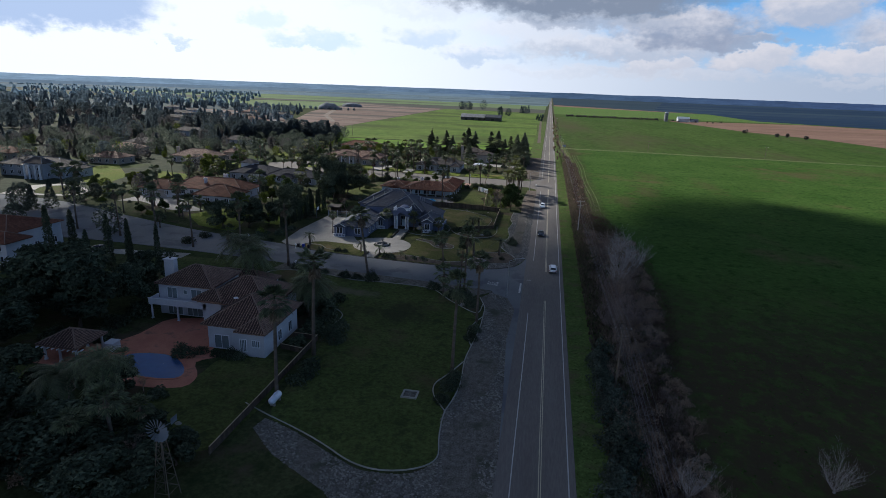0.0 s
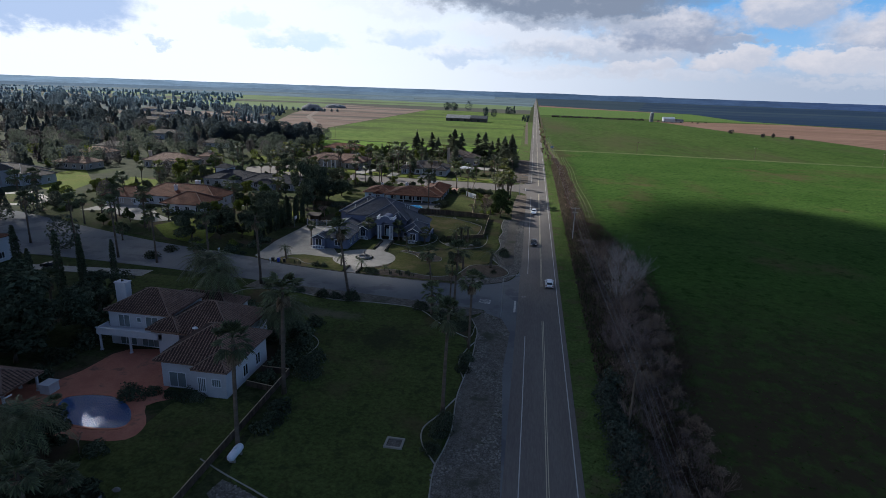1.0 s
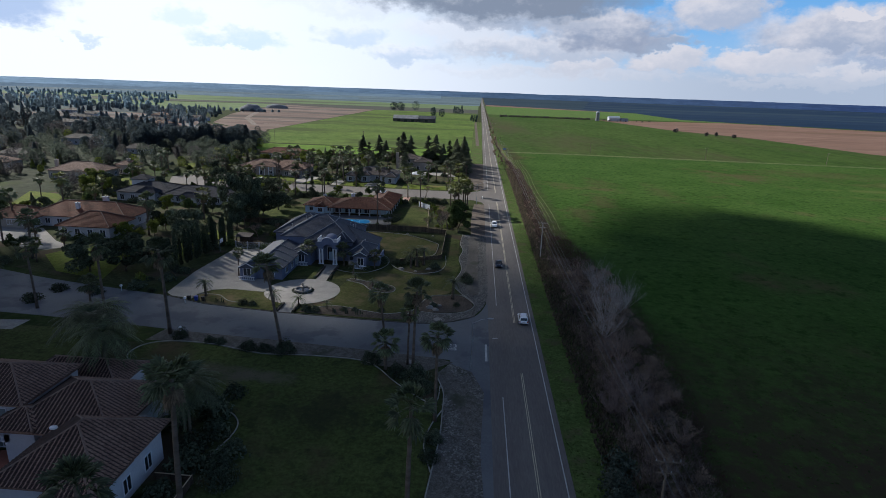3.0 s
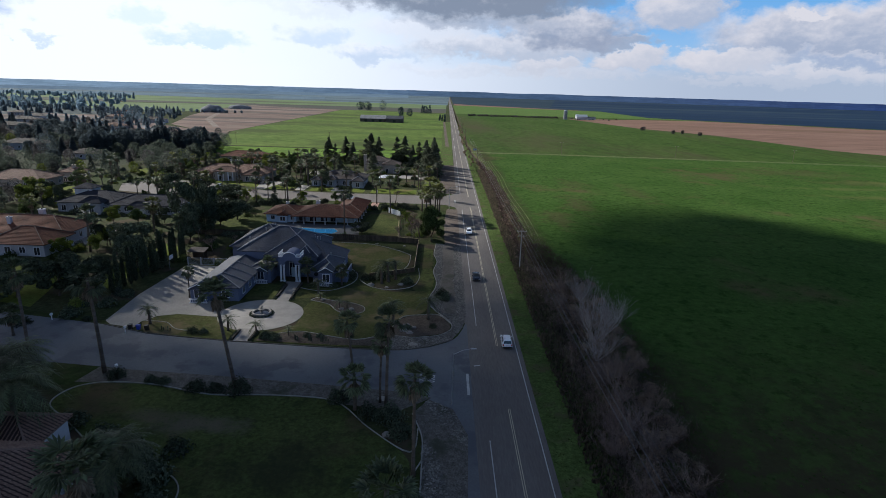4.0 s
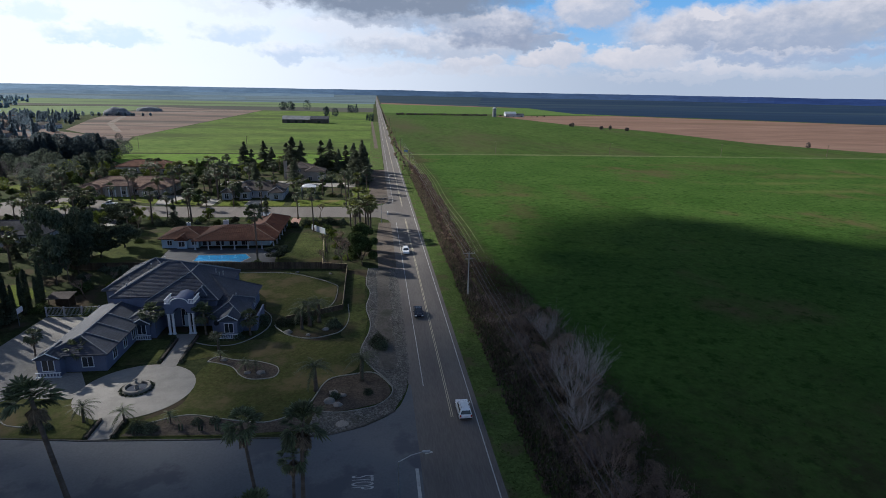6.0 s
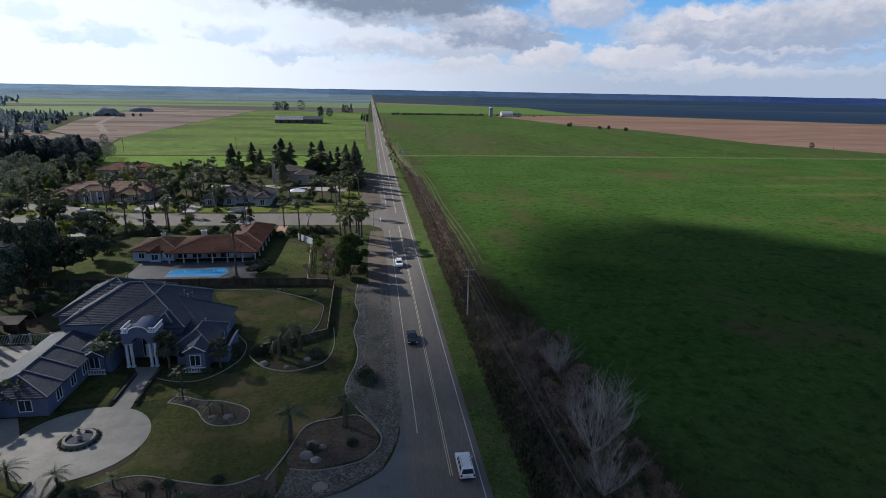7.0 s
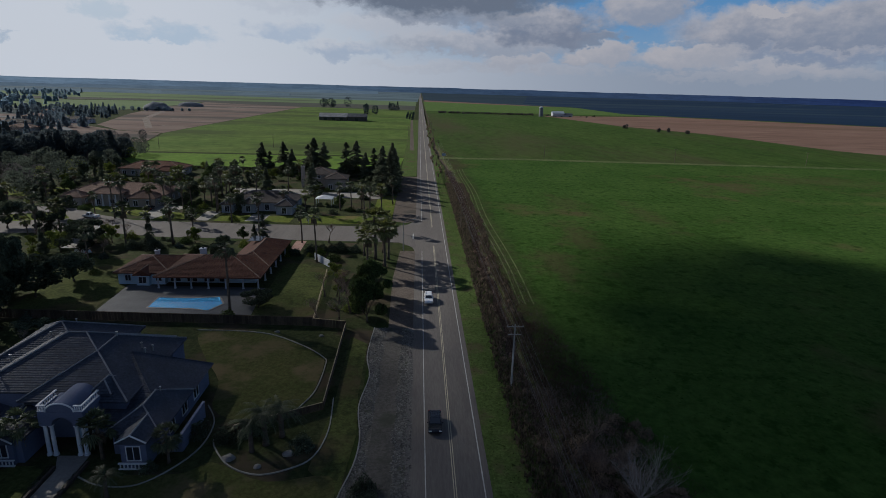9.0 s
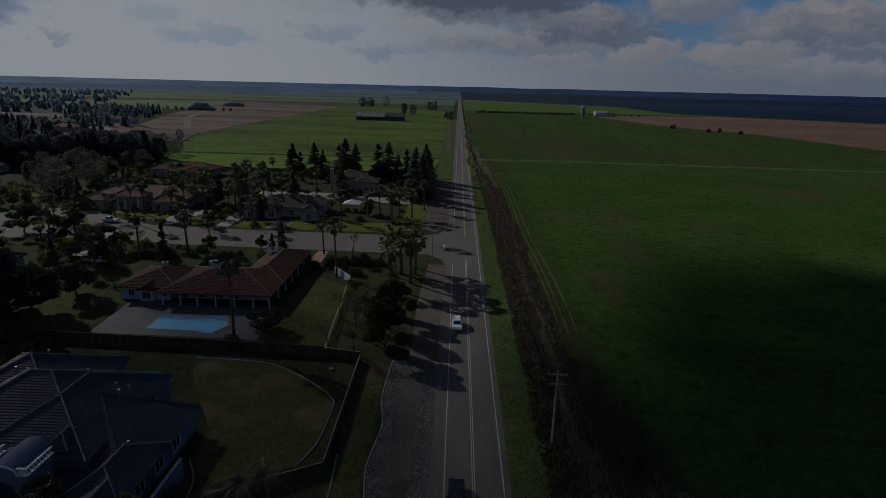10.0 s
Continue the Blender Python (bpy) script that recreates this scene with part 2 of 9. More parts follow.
# Cloud shade on the far land is painted into this dark blue base colour.
FAR_SHADED = mat("far_cloud_shade", (0.0115, 0.024, 0.051), (0.02, 0.037, 0.068), 1.0, 0.004, 0.05, 0.3, 0.3, stretch=(0.12, 1, 1), c3=(0.03, 0.048, 0.066), s3=0.0035, lo3=0.5, hi3=0.6)
# Crop green, paled in its colour for haze.
FAR_GREEN = mat("far_pale_crop", (0.105, 0.15, 0.07), (0.135, 0.178, 0.088), 0.95, 0.01, 0.1, 0.2, 0.5, stretch=(0.25, 1, 1), c3=(0.075, 0.085, 0.06), s3=0.004)
# Middle tone that carries the painted cloud shade towards the hazier land.
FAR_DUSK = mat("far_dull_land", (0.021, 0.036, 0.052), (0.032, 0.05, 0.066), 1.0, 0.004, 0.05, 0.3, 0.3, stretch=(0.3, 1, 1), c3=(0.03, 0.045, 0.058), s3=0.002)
# Strip darkened in its colour for cloud shade beyond the pasture.
STRIP_DARK = mat("dark_strip", (0.068, 0.07, 0.062), (0.088, 0.088, 0.076), 1.0, 0.004, 0.05, 0.3, 0.3, stretch=(0.3, 1, 1))
# Blue aerial haze is mixed into the base colour of this far land.
HAZE_LAND = mat("haze_tinted_land", (0.088, 0.122, 0.142), (0.128, 0.17, 0.186), 1.0, 0.004, 0.03, 0.2, 0.2, stretch=(0.12, 1, 1), c3=(0.07, 0.098, 0.118), s3=0.006, lo3=0.48, hi3=0.56)
GROUND = mat("ground_earth", (0.028, 0.045, 0.013), (0.045, 0.05, 0.022), 0.95, 0.06, 0.7, 0.5, 3.0, c3=(0.055, 0.045, 0.03), s3=0.03, mottle=0.3)
VERGE = mat("verge_grass", (0.058, 0.088, 0.025), (0.084, 0.118, 0.035), 0.95, 0.3, 3.0, 0.9, 5.0, c3=(0.084, 0.076, 0.04), s3=0.16, lo3=0.5, hi3=0.66, mottle=0.35)
DRY = mat("dry_weeds", (0.058, 0.074, 0.025), (0.085, 0.092, 0.038), 0.95, 0.2, 2.0, 0.9, 5.0, c3=(0.06, 0.046, 0.03), s3=0.1, stretch=(1, 0.4, 1), mottle=0.4)
TRACK = mat("pale_track", (0.07, 0.1, 0.034), (0.115, 0.13, 0.06), 0.95, 0.08, 1.0, 0.4, 3.0, stretch=(0.3, 1, 1), mottle=0.4)
TRACK_PALE = mat("pale_dirt_track", (0.17, 0.14, 0.125), (0.21, 0.18, 0.16), 0.95, 0.05, 0.5, 0.3, 3.0, mottle=0.3)
# Garden ground with pale blue haze put into its colour.
HAZE_FLOOR = mat("haze_tinted_garden_ground", (0.056, 0.072, 0.078), (0.078, 0.094, 0.096), 0.95, 0.01, 0.1, 0.3, 1.0, c3=(0.09, 0.12, 0.06), s3=0.012, mottle=0.25)
# Darkened in its colour to stand for tree canopy shade on the ground.
CANOPY_SHADE_FLOOR = mat("canopy_shaded_floor", (0.034, 0.042, 0.026), (0.05, 0.054, 0.036), 0.95, 0.03, 0.4, 0.4, 2.0, c3=(0.045, 0.06, 0.02), s3=0.025, mottle=0.3)
DITCH_MUD = mat("ditch_mud", (0.054, 0.042, 0.035), (0.09, 0.071, 0.057), 0.96, 0.4, 3.0, 0.7, 6.0)
YARD = mat("shaggy_yard", (0.034, 0.044, 0.018), (0.05, 0.056, 0.025), 0.95, 0.15, 2.0, 0.7, 7.0, c3=(0.066, 0.052, 0.036), s3=0.09, lo3=0.5, hi3=0.62, c4=(0.02, 0.028, 0.012), s4=0.2, mottle=0.35)
LAWN = mat("lawn", (0.05, 0.062, 0.021), (0.072, 0.083, 0.028), 0.95, 0.12, 2.5, 0.6, 9.0, c3=(0.075, 0.061, 0.033), s3=0.07, lo3=0.5, hi3=0.7, c4=(0.028, 0.038, 0.016), s4=0.4, mottle=0.35)
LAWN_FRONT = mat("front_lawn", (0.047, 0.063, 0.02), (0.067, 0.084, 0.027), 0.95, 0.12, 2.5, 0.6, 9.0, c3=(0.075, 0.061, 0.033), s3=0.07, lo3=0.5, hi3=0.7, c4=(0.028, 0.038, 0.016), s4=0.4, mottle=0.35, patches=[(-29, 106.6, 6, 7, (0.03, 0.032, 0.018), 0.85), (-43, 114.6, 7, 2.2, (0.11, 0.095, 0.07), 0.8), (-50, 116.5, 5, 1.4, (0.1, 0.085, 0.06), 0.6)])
LAWN_DRY = mat("yellowed_lawn", (0.078, 0.076, 0.03), (0.056, 0.066, 0.022), 0.95, 0.12, 2.5, 0.6, 9.0, c3=(0.125, 0.1, 0.055), s3=0.1, lo3=0.48, hi3=0.66, c4=(0.05, 0.062, 0.02), s4=0.3, mottle=0.3)
LAWN_SUN = mat("green_yellow_lawn", (0.11, 0.125, 0.026), (0.08, 0.11, 0.02), 0.95, 0.1, 2.0, 0.6, 9.0, c3=(0.14, 0.12, 0.05), s3=0.08, mottle=0.3)
SOIL = mat("bed_soil", (0.064, 0.053, 0.043), (0.098, 0.081, 0.066), 0.95, 0.5, 5.0, 0.7, 8.0, mottle=0.35)
ASPHALT = mat("asphalt", (0.122, 0.109, 0.101), (0.154, 0.14, 0.13), 0.85, 0.15, 6.0, 0.25, 40.0, stretch=(1, 0.12, 1), c3=(0.092, 0.085, 0.082), s3=0.25, lo3=0.55, hi3=0.75, spec=0.08, mottle=0.08)
ASPHALT_OLD = mat("old_asphalt", (0.115, 0.12, 0.13), (0.145, 0.149, 0.157), 0.9, 0.1, 3.0, 0.25, 30.0, c3=(0.095, 0.1, 0.112), s3=0.12, lo3=0.5, hi3=0.6, spec=0.08)
DIRT_ROAD = mat("packed_dirt", (0.1, 0.083, 0.07), (0.138, 0.115, 0.098), 0.95, 0.2, 3.0, 0.4, 12.0, c3=(0.08, 0.072, 0.062), s3=0.1, mottle=0.2)
SOIL_HEAP = mat("heaped_soil", (0.16, 0.17, 0.19), (0.21, 0.22, 0.24), 0.95, 0.1, 1.0, 0.4, 4.0, mottle=0.25)
DIRT_GREY = mat("grey_packed_dirt", (0.075, 0.07, 0.064), (0.11, 0.102, 0.092), 0.95, 0.2, 3.0, 0.5, 12.0, c3=(0.06, 0.062, 0.048), s3=0.15, mottle=0.25)
GRAVEL = mat("gravel_bed", (0.082, 0.076, 0.067), (0.145, 0.135, 0.118), 0.95, 1.2, 9.0, 1.0, 9.0, c3=(0.06, 0.062, 0.044), s3=0.22, lo3=0.52, hi3=0.7, mottle=0.45)
STONE = mat("cobble", (0.1, 0.094, 0.084), (0.175, 0.163, 0.144), 0.9, 0.4, 8.0, 0.3, 14.0, island=0.4)
BOULDER = mat("boulder", (0.16, 0.15, 0.135), (0.24, 0.22, 0.2), 0.9, 0.8, 6.0, 0.8, 6.0)
SLAB = mat("pale_slab", (0.215, 0.2, 0.182), (0.28, 0.262, 0.238), 0.9, 0.4, 6.0, 0.15, 14.0, c3=(0.25, 0.235, 0.21), s3=0.3)
CURB = mat("concrete_edging", (0.2, 0.195, 0.172), (0.29, 0.28, 0.25), 0.9, 0.4, 6.0, 0.2, 14.0)
CONCRETE = mat("pale_concrete", (0.2, 0.186, 0.168), (0.255, 0.238, 0.215), 0.9, 0.25, 5.0, 0.15, 14.0, c3=(0.175, 0.16, 0.145), s3=0.25, mottle=0.12)
PATIO = mat("red_patio", (0.28, 0.105, 0.07), (0.37, 0.15, 0.1), 0.75, 0.3, 4.0, 0.2, 12.0, c3=(0.14, 0.075, 0.055), s3=0.3)
DECK = mat("grey_pool_deck", (0.075, 0.075, 0.08), (0.105, 0.105, 0.11), 0.85, 0.25, 5.0, 0.2, 14.0)
BRICK_PATH = mat("brick_path", (0.22, 0.12, 0.09), (0.32, 0.2, 0.16), 0.9, 0.4, 6.0, 0.4, 12.0)
PAINT = mat("road_paint", (0.32, 0.32, 0.31), (0.44, 0.44, 0.42), 0.7, 0.5, 8.0, 0.1, 30.0, c3=(0.2, 0.2, 0.19), s3=1.5, lo3=0.6, hi3=0.7)
YELLOW = mat("yellow_paint", (0.36, 0.32, 0.22), (0.46, 0.42, 0.3), 0.7, 0.5, 8.0, 0.1, 30.0, c3=(0.2, 0.19, 0.15), s3=1.5, lo3=0.6, hi3=0.7)
WALL_DARK = mat("dark_brick", (0.045, 0.035, 0.03), (0.075, 0.06, 0.05), 0.9, 0.8, 6.0, 0.4, 12.0)
W_WHITE = mat("white_stucco", (0.4, 0.405, 0.44), (0.47, 0.475, 0.51), 0.9, 0.3, 6.0, 0.25, 30.0)
W_BLUE = mat("blue_grey_stucco", (0.098, 0.115, 0.18), (0.128, 0.148, 0.222), 0.9, 0.3, 6.0, 0.25, 30.0)
W_PALE = mat("pale_blue_stucco", (0.4, 0.5, 0.6), (0.48, 0.57, 0.66), 0.9, 0.3, 6.0, 0.25, 30.0)
W_CREAM = mat("cream_stucco", (0.27, 0.235, 0.21), (0.33, 0.295, 0.265), 0.9, 0.3, 6.0, 0.25, 30.0)
W_GREY = mat("grey_stucco", (0.26, 0.27, 0.3), (0.32, 0.33, 0.36), 0.9, 0.3, 6.0, 0.25, 30.0)
TRIM = mat("white_trim", (0.55, 0.56, 0.6), (0.63, 0.64, 0.67), 0.6, 0.8, 9.0, 0.08, 20.0)
R_TERRA = mat("terracotta_tile", (0.1, 0.042, 0.028), (0.15, 0.065, 0.042), 0.85, 0.35, 4.0, 0.3, 14.0, c3=(0.075, 0.038, 0.028), s3=0.4, mottle=0.3, spec=0.08)
R_BROWN = mat("brown_clay_tile", (0.165, 0.104, 0.08), (0.23, 0.15, 0.115), 0.85, 0.4, 5.0, 0.3, 14.0, c3=(0.235, 0.16, 0.125), s3=2.5, lo3=0.58, hi3=0.66, mottle=0.3, spec=0.08)
R_SLATE = mat("slate_grey_tile", (0.036, 0.043, 0.062), (0.054, 0.062, 0.086), 0.75, 0.4, 5.0, 0.3, 14.0, c3=(0.068, 0.076, 0.098), s3=1.6, lo3=0.58, hi3=0.7, mottle=0.3)
R_DIM = mat("dark_slate_tile", (0.034, 0.035, 0.042), (0.052, 0.053, 0.062), 0.9, 0.4, 5.0, 0.3, 14.0, mottle=0.3, spec=0.04)
R_GREY = mat("grey_brown_tile", (0.062, 0.053, 0.05), (0.094, 0.08, 0.075), 0.85, 0.4, 5.0, 0.3, 14.0, mottle=0.25, spec=0.08)
# Darker tile colours that paint shade on one tile side and on course fronts.
TILE_SHADE = {"terracotta_tile": mat("terracotta_tile_shade", (0.08, 0.035, 0.024), (0.11, 0.05, 0.033), 0.9, 0.35, 4.0, 0.3, 14.0, mottle=0.3),
       "brown_clay_tile": mat("brown_tile_shade", (0.034, 0.021, 0.018), (0.052, 0.032, 0.026), 0.9, 0.4, 5.0, 0.3, 14.0, mottle=0.3),
       "slate_grey_tile": mat("slate_tile_shade", (0.014, 0.017, 0.025), (0.022, 0.026, 0.036), 0.85, 0.4, 5.0, 0.3, 14.0, mottle=0.3)}
R_CAP = mat("ridge_tile", (0.15, 0.1, 0.078), (0.21, 0.15, 0.12), 0.85, 0.8, 5.0, 0.2, 14.0)
R_CAP_GREY = mat("grey_ridge_tile", (0.17, 0.175, 0.19), (0.24, 0.245, 0.26), 0.85, 0.8, 5.0, 0.2, 14.0)
WOOD_DARK = mat("dark_fence_wood", (0.05, 0.036, 0.026), (0.085, 0.062, 0.045), 0.9, 0.8, 6.0, 0.4, 12.0, obj=0.25)
WOOD_PALE = mat("pale_rail_wood", (0.3, 0.23, 0.15), (0.38, 0.3, 0.2), 0.9, 0.8, 6.0, 0.3, 12.0)
POLE_WOOD = mat("pole_wood", (0.1, 0.08, 0.06), (0.16, 0.13, 0.1), 0.9, 0.5, 6.0, 0.4, 10.0, stretch=(1, 1, 0.2))
POLE_PALE = mat("weathered_pole", (0.26, 0.26, 0.26), (0.36, 0.36, 0.35), 0.9, 0.5, 6.0, 0.3, 10.0, stretch=(1, 1, 0.2))
STEEL = plain("galvanised_steel", (0.42, 0.43, 0.44), 0.45, 0.8)
STEEL_DULL = plain("dull_weathered_steel", (0.15, 0.17, 0.2), 0.7, 0.3)
WIRE = plain("wire", (0.13, 0.12, 0.12), 0.5, 0.5)
BLACK = plain("black_plastic", (0.012, 0.012, 0.014), 0.5)
RUBBER = plain("rubber", (0.018, 0.018, 0.018), 0.85)
CAR_WHITE = plain("white_car_paint", (0.8, 0.81, 0.83), 0.22)
CAR_DARK = plain("dark_car_paint", (0.012, 0.014, 0.022), 0.2)
RED_GLASS = plain("red_lamp", (0.35, 0.02, 0.015), 0.2)
CLEAR_LAMP = plain("clear_lamp", (0.6, 0.6, 0.6), 0.15)
BLUE_BIN = plain("blue_bin", (0.02, 0.05, 0.35), 0.5)
TANK_WHITE = plain("tank_paint", (0.62, 0.66, 0.75), 0.45)
GLASS = plain("window_glass", (0.03, 0.035, 0.045), 0.08, 0.0, 0.6)
CURTAINED = plain("curtained_glass", (0.16, 0.19, 0.2), 0.12, 0.0, 0.6)
POOL_DEEP = plain("deep_pool_lining", (0.03, 0.1, 0.3), 0.6)
POOL_TURQ = plain("turquoise_pool_lining", (0.004, 0.25, 0.55), 0.6)
BARN_WALL = mat("weathered_barn_wall", (0.06, 0.055, 0.055), (0.09, 0.082, 0.08), 0.9, 0.2, 2.0, 0.2, 6.0)
BARN_ROOF = mat("weathered_metal_roof", (0.163, 0.169, 0.188), (0.237, 0.244, 0.263), 0.7, 0.2, 2.0, 0.1, 6.0, mottle=0.2)
METAL_ROOF = plain("metal_roof", (0.45, 0.5, 0.55), 0.4, 0.3)
BARK = mat("bark", (0.075, 0.06, 0.048), (0.13, 0.105, 0.085), 0.95, 1.0, 8.0, 0.8, 10.0, stretch=(1, 1, 0.3))
PALM_BARK = mat("palm_bark", (0.085, 0.068, 0.055), (0.14, 0.115, 0.095), 0.95, 0.5, 6.0, 0.8, 9.0, stretch=(0.3, 0.3, 3))
PALE_BARK = mat("pale_bark", (0.27, 0.25, 0.23), (0.38, 0.355, 0.33), 0.95, 1.0, 8.0, 0.4, 10.0)
TWIG = mat("bare_twigs", (0.17, 0.125, 0.1), (0.25, 0.19, 0.155), 0.95, 0.3, 3.0, 0.0, island=0.3)
TWIG_MAUVE = mat("mauve_twigs", (0.162, 0.126, 0.116), (0.23, 0.184, 0.169), 0.95, 0.3, 3.0, 0.0, island=0.3)
TWIG_PALE = mat("pale_twigs", (0.26, 0.235, 0.22), (0.38, 0.345, 0.325), 0.95, 0.3, 3.0, 0.0, island=0.25)
LEAF_DARK = mat("dark_leaves", (0.054, 0.068, 0.046), (0.082, 0.098, 0.064), 0.95, 0.4, 3.0, 0.0, island=0.45, through_light=0.2, obj=0.25)
LEAF_MID = mat("green_leaves", (0.05, 0.072, 0.026), (0.076, 0.102, 0.037), 0.95, 0.4, 3.0, 0.0, island=0.45, through_light=0.25, obj=0.3)
LEAF_YELLOW = mat("yellow_green_leaves", (0.1, 0.13, 0.025), (0.14, 0.16, 0.04), 0.95, 0.4, 3.0, 0.0, island=0.4, through_light=0.25, obj=0.2)
LEAF_GREY = mat("grey_green_leaves", (0.06, 0.075, 0.058), (0.09, 0.105, 0.082), 0.95, 0.4, 3.0, 0.0, island=0.4, through_light=0.15, obj=0.2)
LEAF_BROWN = mat("dry_brush", (0.195, 0.143, 0.104), (0.286, 0.215, 0.159), 0.9, 0.4, 3.0, 0.0, island=0.4, through_light=0.35)
NEEDLES_OLIVE = mat("olive_needles", (0.1, 0.115, 0.078), (0.14, 0.155, 0.105), 0.95, 0.4, 3.0, 0.0, island=0.3, through_light=0.4, obj=0.25)
NEEDLES = mat("needles", (0.05, 0.064, 0.042), (0.076, 0.092, 0.058), 0.95, 0.4, 3.0, 0.0, island=0.35, through_light=0.2, obj=0.25)
PALM_LEAF = mat("palm_fronds", (0.06, 0.076, 0.036), (0.094, 0.112, 0.054), 0.55, 0.5, 3.0, 0.0, island=0.4, through_light=0.25, obj=0.25)
PALM_YELLOW = mat("yellowish_fronds", (0.085, 0.1, 0.026), (0.13, 0.135, 0.04), 0.55, 0.5, 3.0, 0.0, island=0.4, through_light=0.25, obj=0.2)
PALM_DEAD = mat("dead_fronds", (0.12, 0.09, 0.06), (0.19, 0.145, 0.1), 0.9, 0.5, 3.0, 0.0, island=0.35, through_light=0.1)
WATER = bpy.data.materials.new("pool_water")
WATER.use_nodes = True
_b = WATER.node_tree.nodes["Principled BSDF"]
_b.inputs["Base Color"].default_value = (0.85, 0.95, 1.0, 1)
_b.inputs["Roughness"].default_value, _b.inputs["IOR"].default_value, _b.inputs["Transmission Weight"].default_value = 0.02, 1.33, 1.0
CLOUD = mat("cloud_vapour", (0.93, 0.93, 0.94), (0.96, 0.96, 0.96), 1.0, 0.01, 0.05, 0.0, spec=0.0, through_light=0.7)


# ---- mesh helpers ----
def part(name, bm, material, parent=None, label="", smooth=False):
    """Links a bmesh as one mesh object under a thing or a part."""
    me = bpy.data.meshes.new(name)
    bm.to_mesh(me)
    bm.free()
    return part_mesh(name, me, material, parent, label, smooth)


def part_mesh(name, me, material, parent=None, label="", smooth=False):
    if not me.materials:
        me.materials.append(material)
    if smooth:
        me.polygons.foreach_set("use_smooth", [True] * len(me.polygons))
    ob = new(name, me)
    if parent:
        ob.parent = parent
        if parent.type == "EMPTY":
            ob.matrix_parent_inverse = parent.matrix_basis.inverted()
    if label:
        ob["label"] = label
    return ob


def thing(name, at, label, category, group="", kind=""):
    """An empty at the base of a thing, whose parts are then built in world coordinates."""
    ob = new(name)
    ob.empty_display_size = 0.3
    ob.matrix_basis = Matrix.Translation((*at[:2], at[2] if len(at) > 2 else 0.0))
    return tagged(ob, label, category, group, kind)


def box(bm, x0, x1, y0, y1, z0, z1):
    v = [bm.verts.new((x, y, z)) for z in (z0, z1) for x, y in ((x0, y0), (x1, y0), (x1, y1), (x0, y1))]
    for f in ((3, 2, 1, 0), (4, 5, 6, 7), (0, 1, 5, 4), (1, 2, 6, 5), (2, 3, 7, 6), (3, 0, 4, 7)):
        bm.faces.new([v[i] for i in f])


def bevelled(x0, x1, y0, y1, z0, z1, r=0.05, seg=1):
    bm = bmesh.new()
    box(bm, x0, x1, y0, y1, z0, z1)
    bmesh.ops.bevel(bm, geom=bm.edges[:], offset=r, segments=seg, affect="EDGES")
    return bm


def tube(bm, pts, radii, n=6, cap=True):
    """A tapered tube along points."""
    rings = []
    for i, p in enumerate(pts):
        p = Vector(p)
        d = (Vector(pts[min(i + 1, len(pts) - 1)]) - Vector(pts[max(i - 1, 0)])).normalized()
        a = d.orthogonal().normalized() if abs(d.z) < 0.98 else Vector((1, 0, 0)).cross(d).normalized()
        b = d.cross(a)
        r = radii[i] if hasattr(radii, "__len__") else radii
        rings.append([bm.verts.new(p + (a * math.cos(2 * math.pi * j / n) + b * math.sin(2 * math.pi * j / n)) * r) for j in range(n)])
    for r0, r1 in zip(rings, rings[1:]):
        for j in range(n):
            bm.faces.new((r0[j], r0[(j + 1) % n], r1[(j + 1) % n], r1[j]))
    if cap:
        bm.faces.new(rings[0][::-1])
        bm.faces.new(rings[-1])


def curve_points(pts, closed=False, per=6):
    """A smooth curve (Catmull-Rom) through points of the plan."""
    out, n = [], len(pts)
    P = lambda i: Vector(pts[i % n]) if closed else Vector(pts[max(0, min(n - 1, i))])
    for i in range(n if closed else n - 1):
        a, b, c, d = P(i - 1), P(i), P(i + 1), P(i + 2)
        for j in range(per):
            t = j / per
            out.append(0.5 * ((2 * b) + (c - a) * t + (2 * a - 5 * b + 4 * c - d) * t * t + (3 * b - a - 3 * c + d) * t ** 3))
    if not closed:
        out.append(P(n - 1))
    return out


PAVED, MOWN, BUILT = [], [], []


def sheet(name, pts, z, material, label="", parent=None, thick=0.0):
    """A flat polygon of the plan, with skirts where thick."""
    if name in ("side_road", "driveway", "front_walk", "patio", "pool_deck", "road_shoulder", "road", "verge_lawn"):
        PAVED.append([tuple(p) for p in pts])
    elif name == "lawn":
        MOWN.append([tuple(p) for p in pts])
    bm = bmesh.new()
    top = [bm.verts.new((p[0], p[1], z)) for p in pts]
    for a, b, c in geometry.tessellate_polygon([[Vector((p[0], p[1], 0)) for p in pts]]):
        u, v = top[b].co - top[a].co, top[c].co - top[a].co
        if abs(u.x * v.y - u.y * v.x) > 1e-6:
            bm.faces.new((top[a], top[b], top[c]) if u.x * v.y - u.y * v.x > 0 else (top[a], top[c], top[b]))
    if thick:
        low = [bm.verts.new((p[0], p[1], z - thick)) for p in pts]
        for i in range(len(pts)):
            bm.faces.new((top[i - 1], top[i], low[i], low[i - 1]))
    bmesh.ops.triangulate(bm, faces=[g for g in bm.faces if len(g.verts) > 4])
    ob = part(name, bm, material, parent)
    return ob if parent else tagged(ob, label, "", "", "structure")


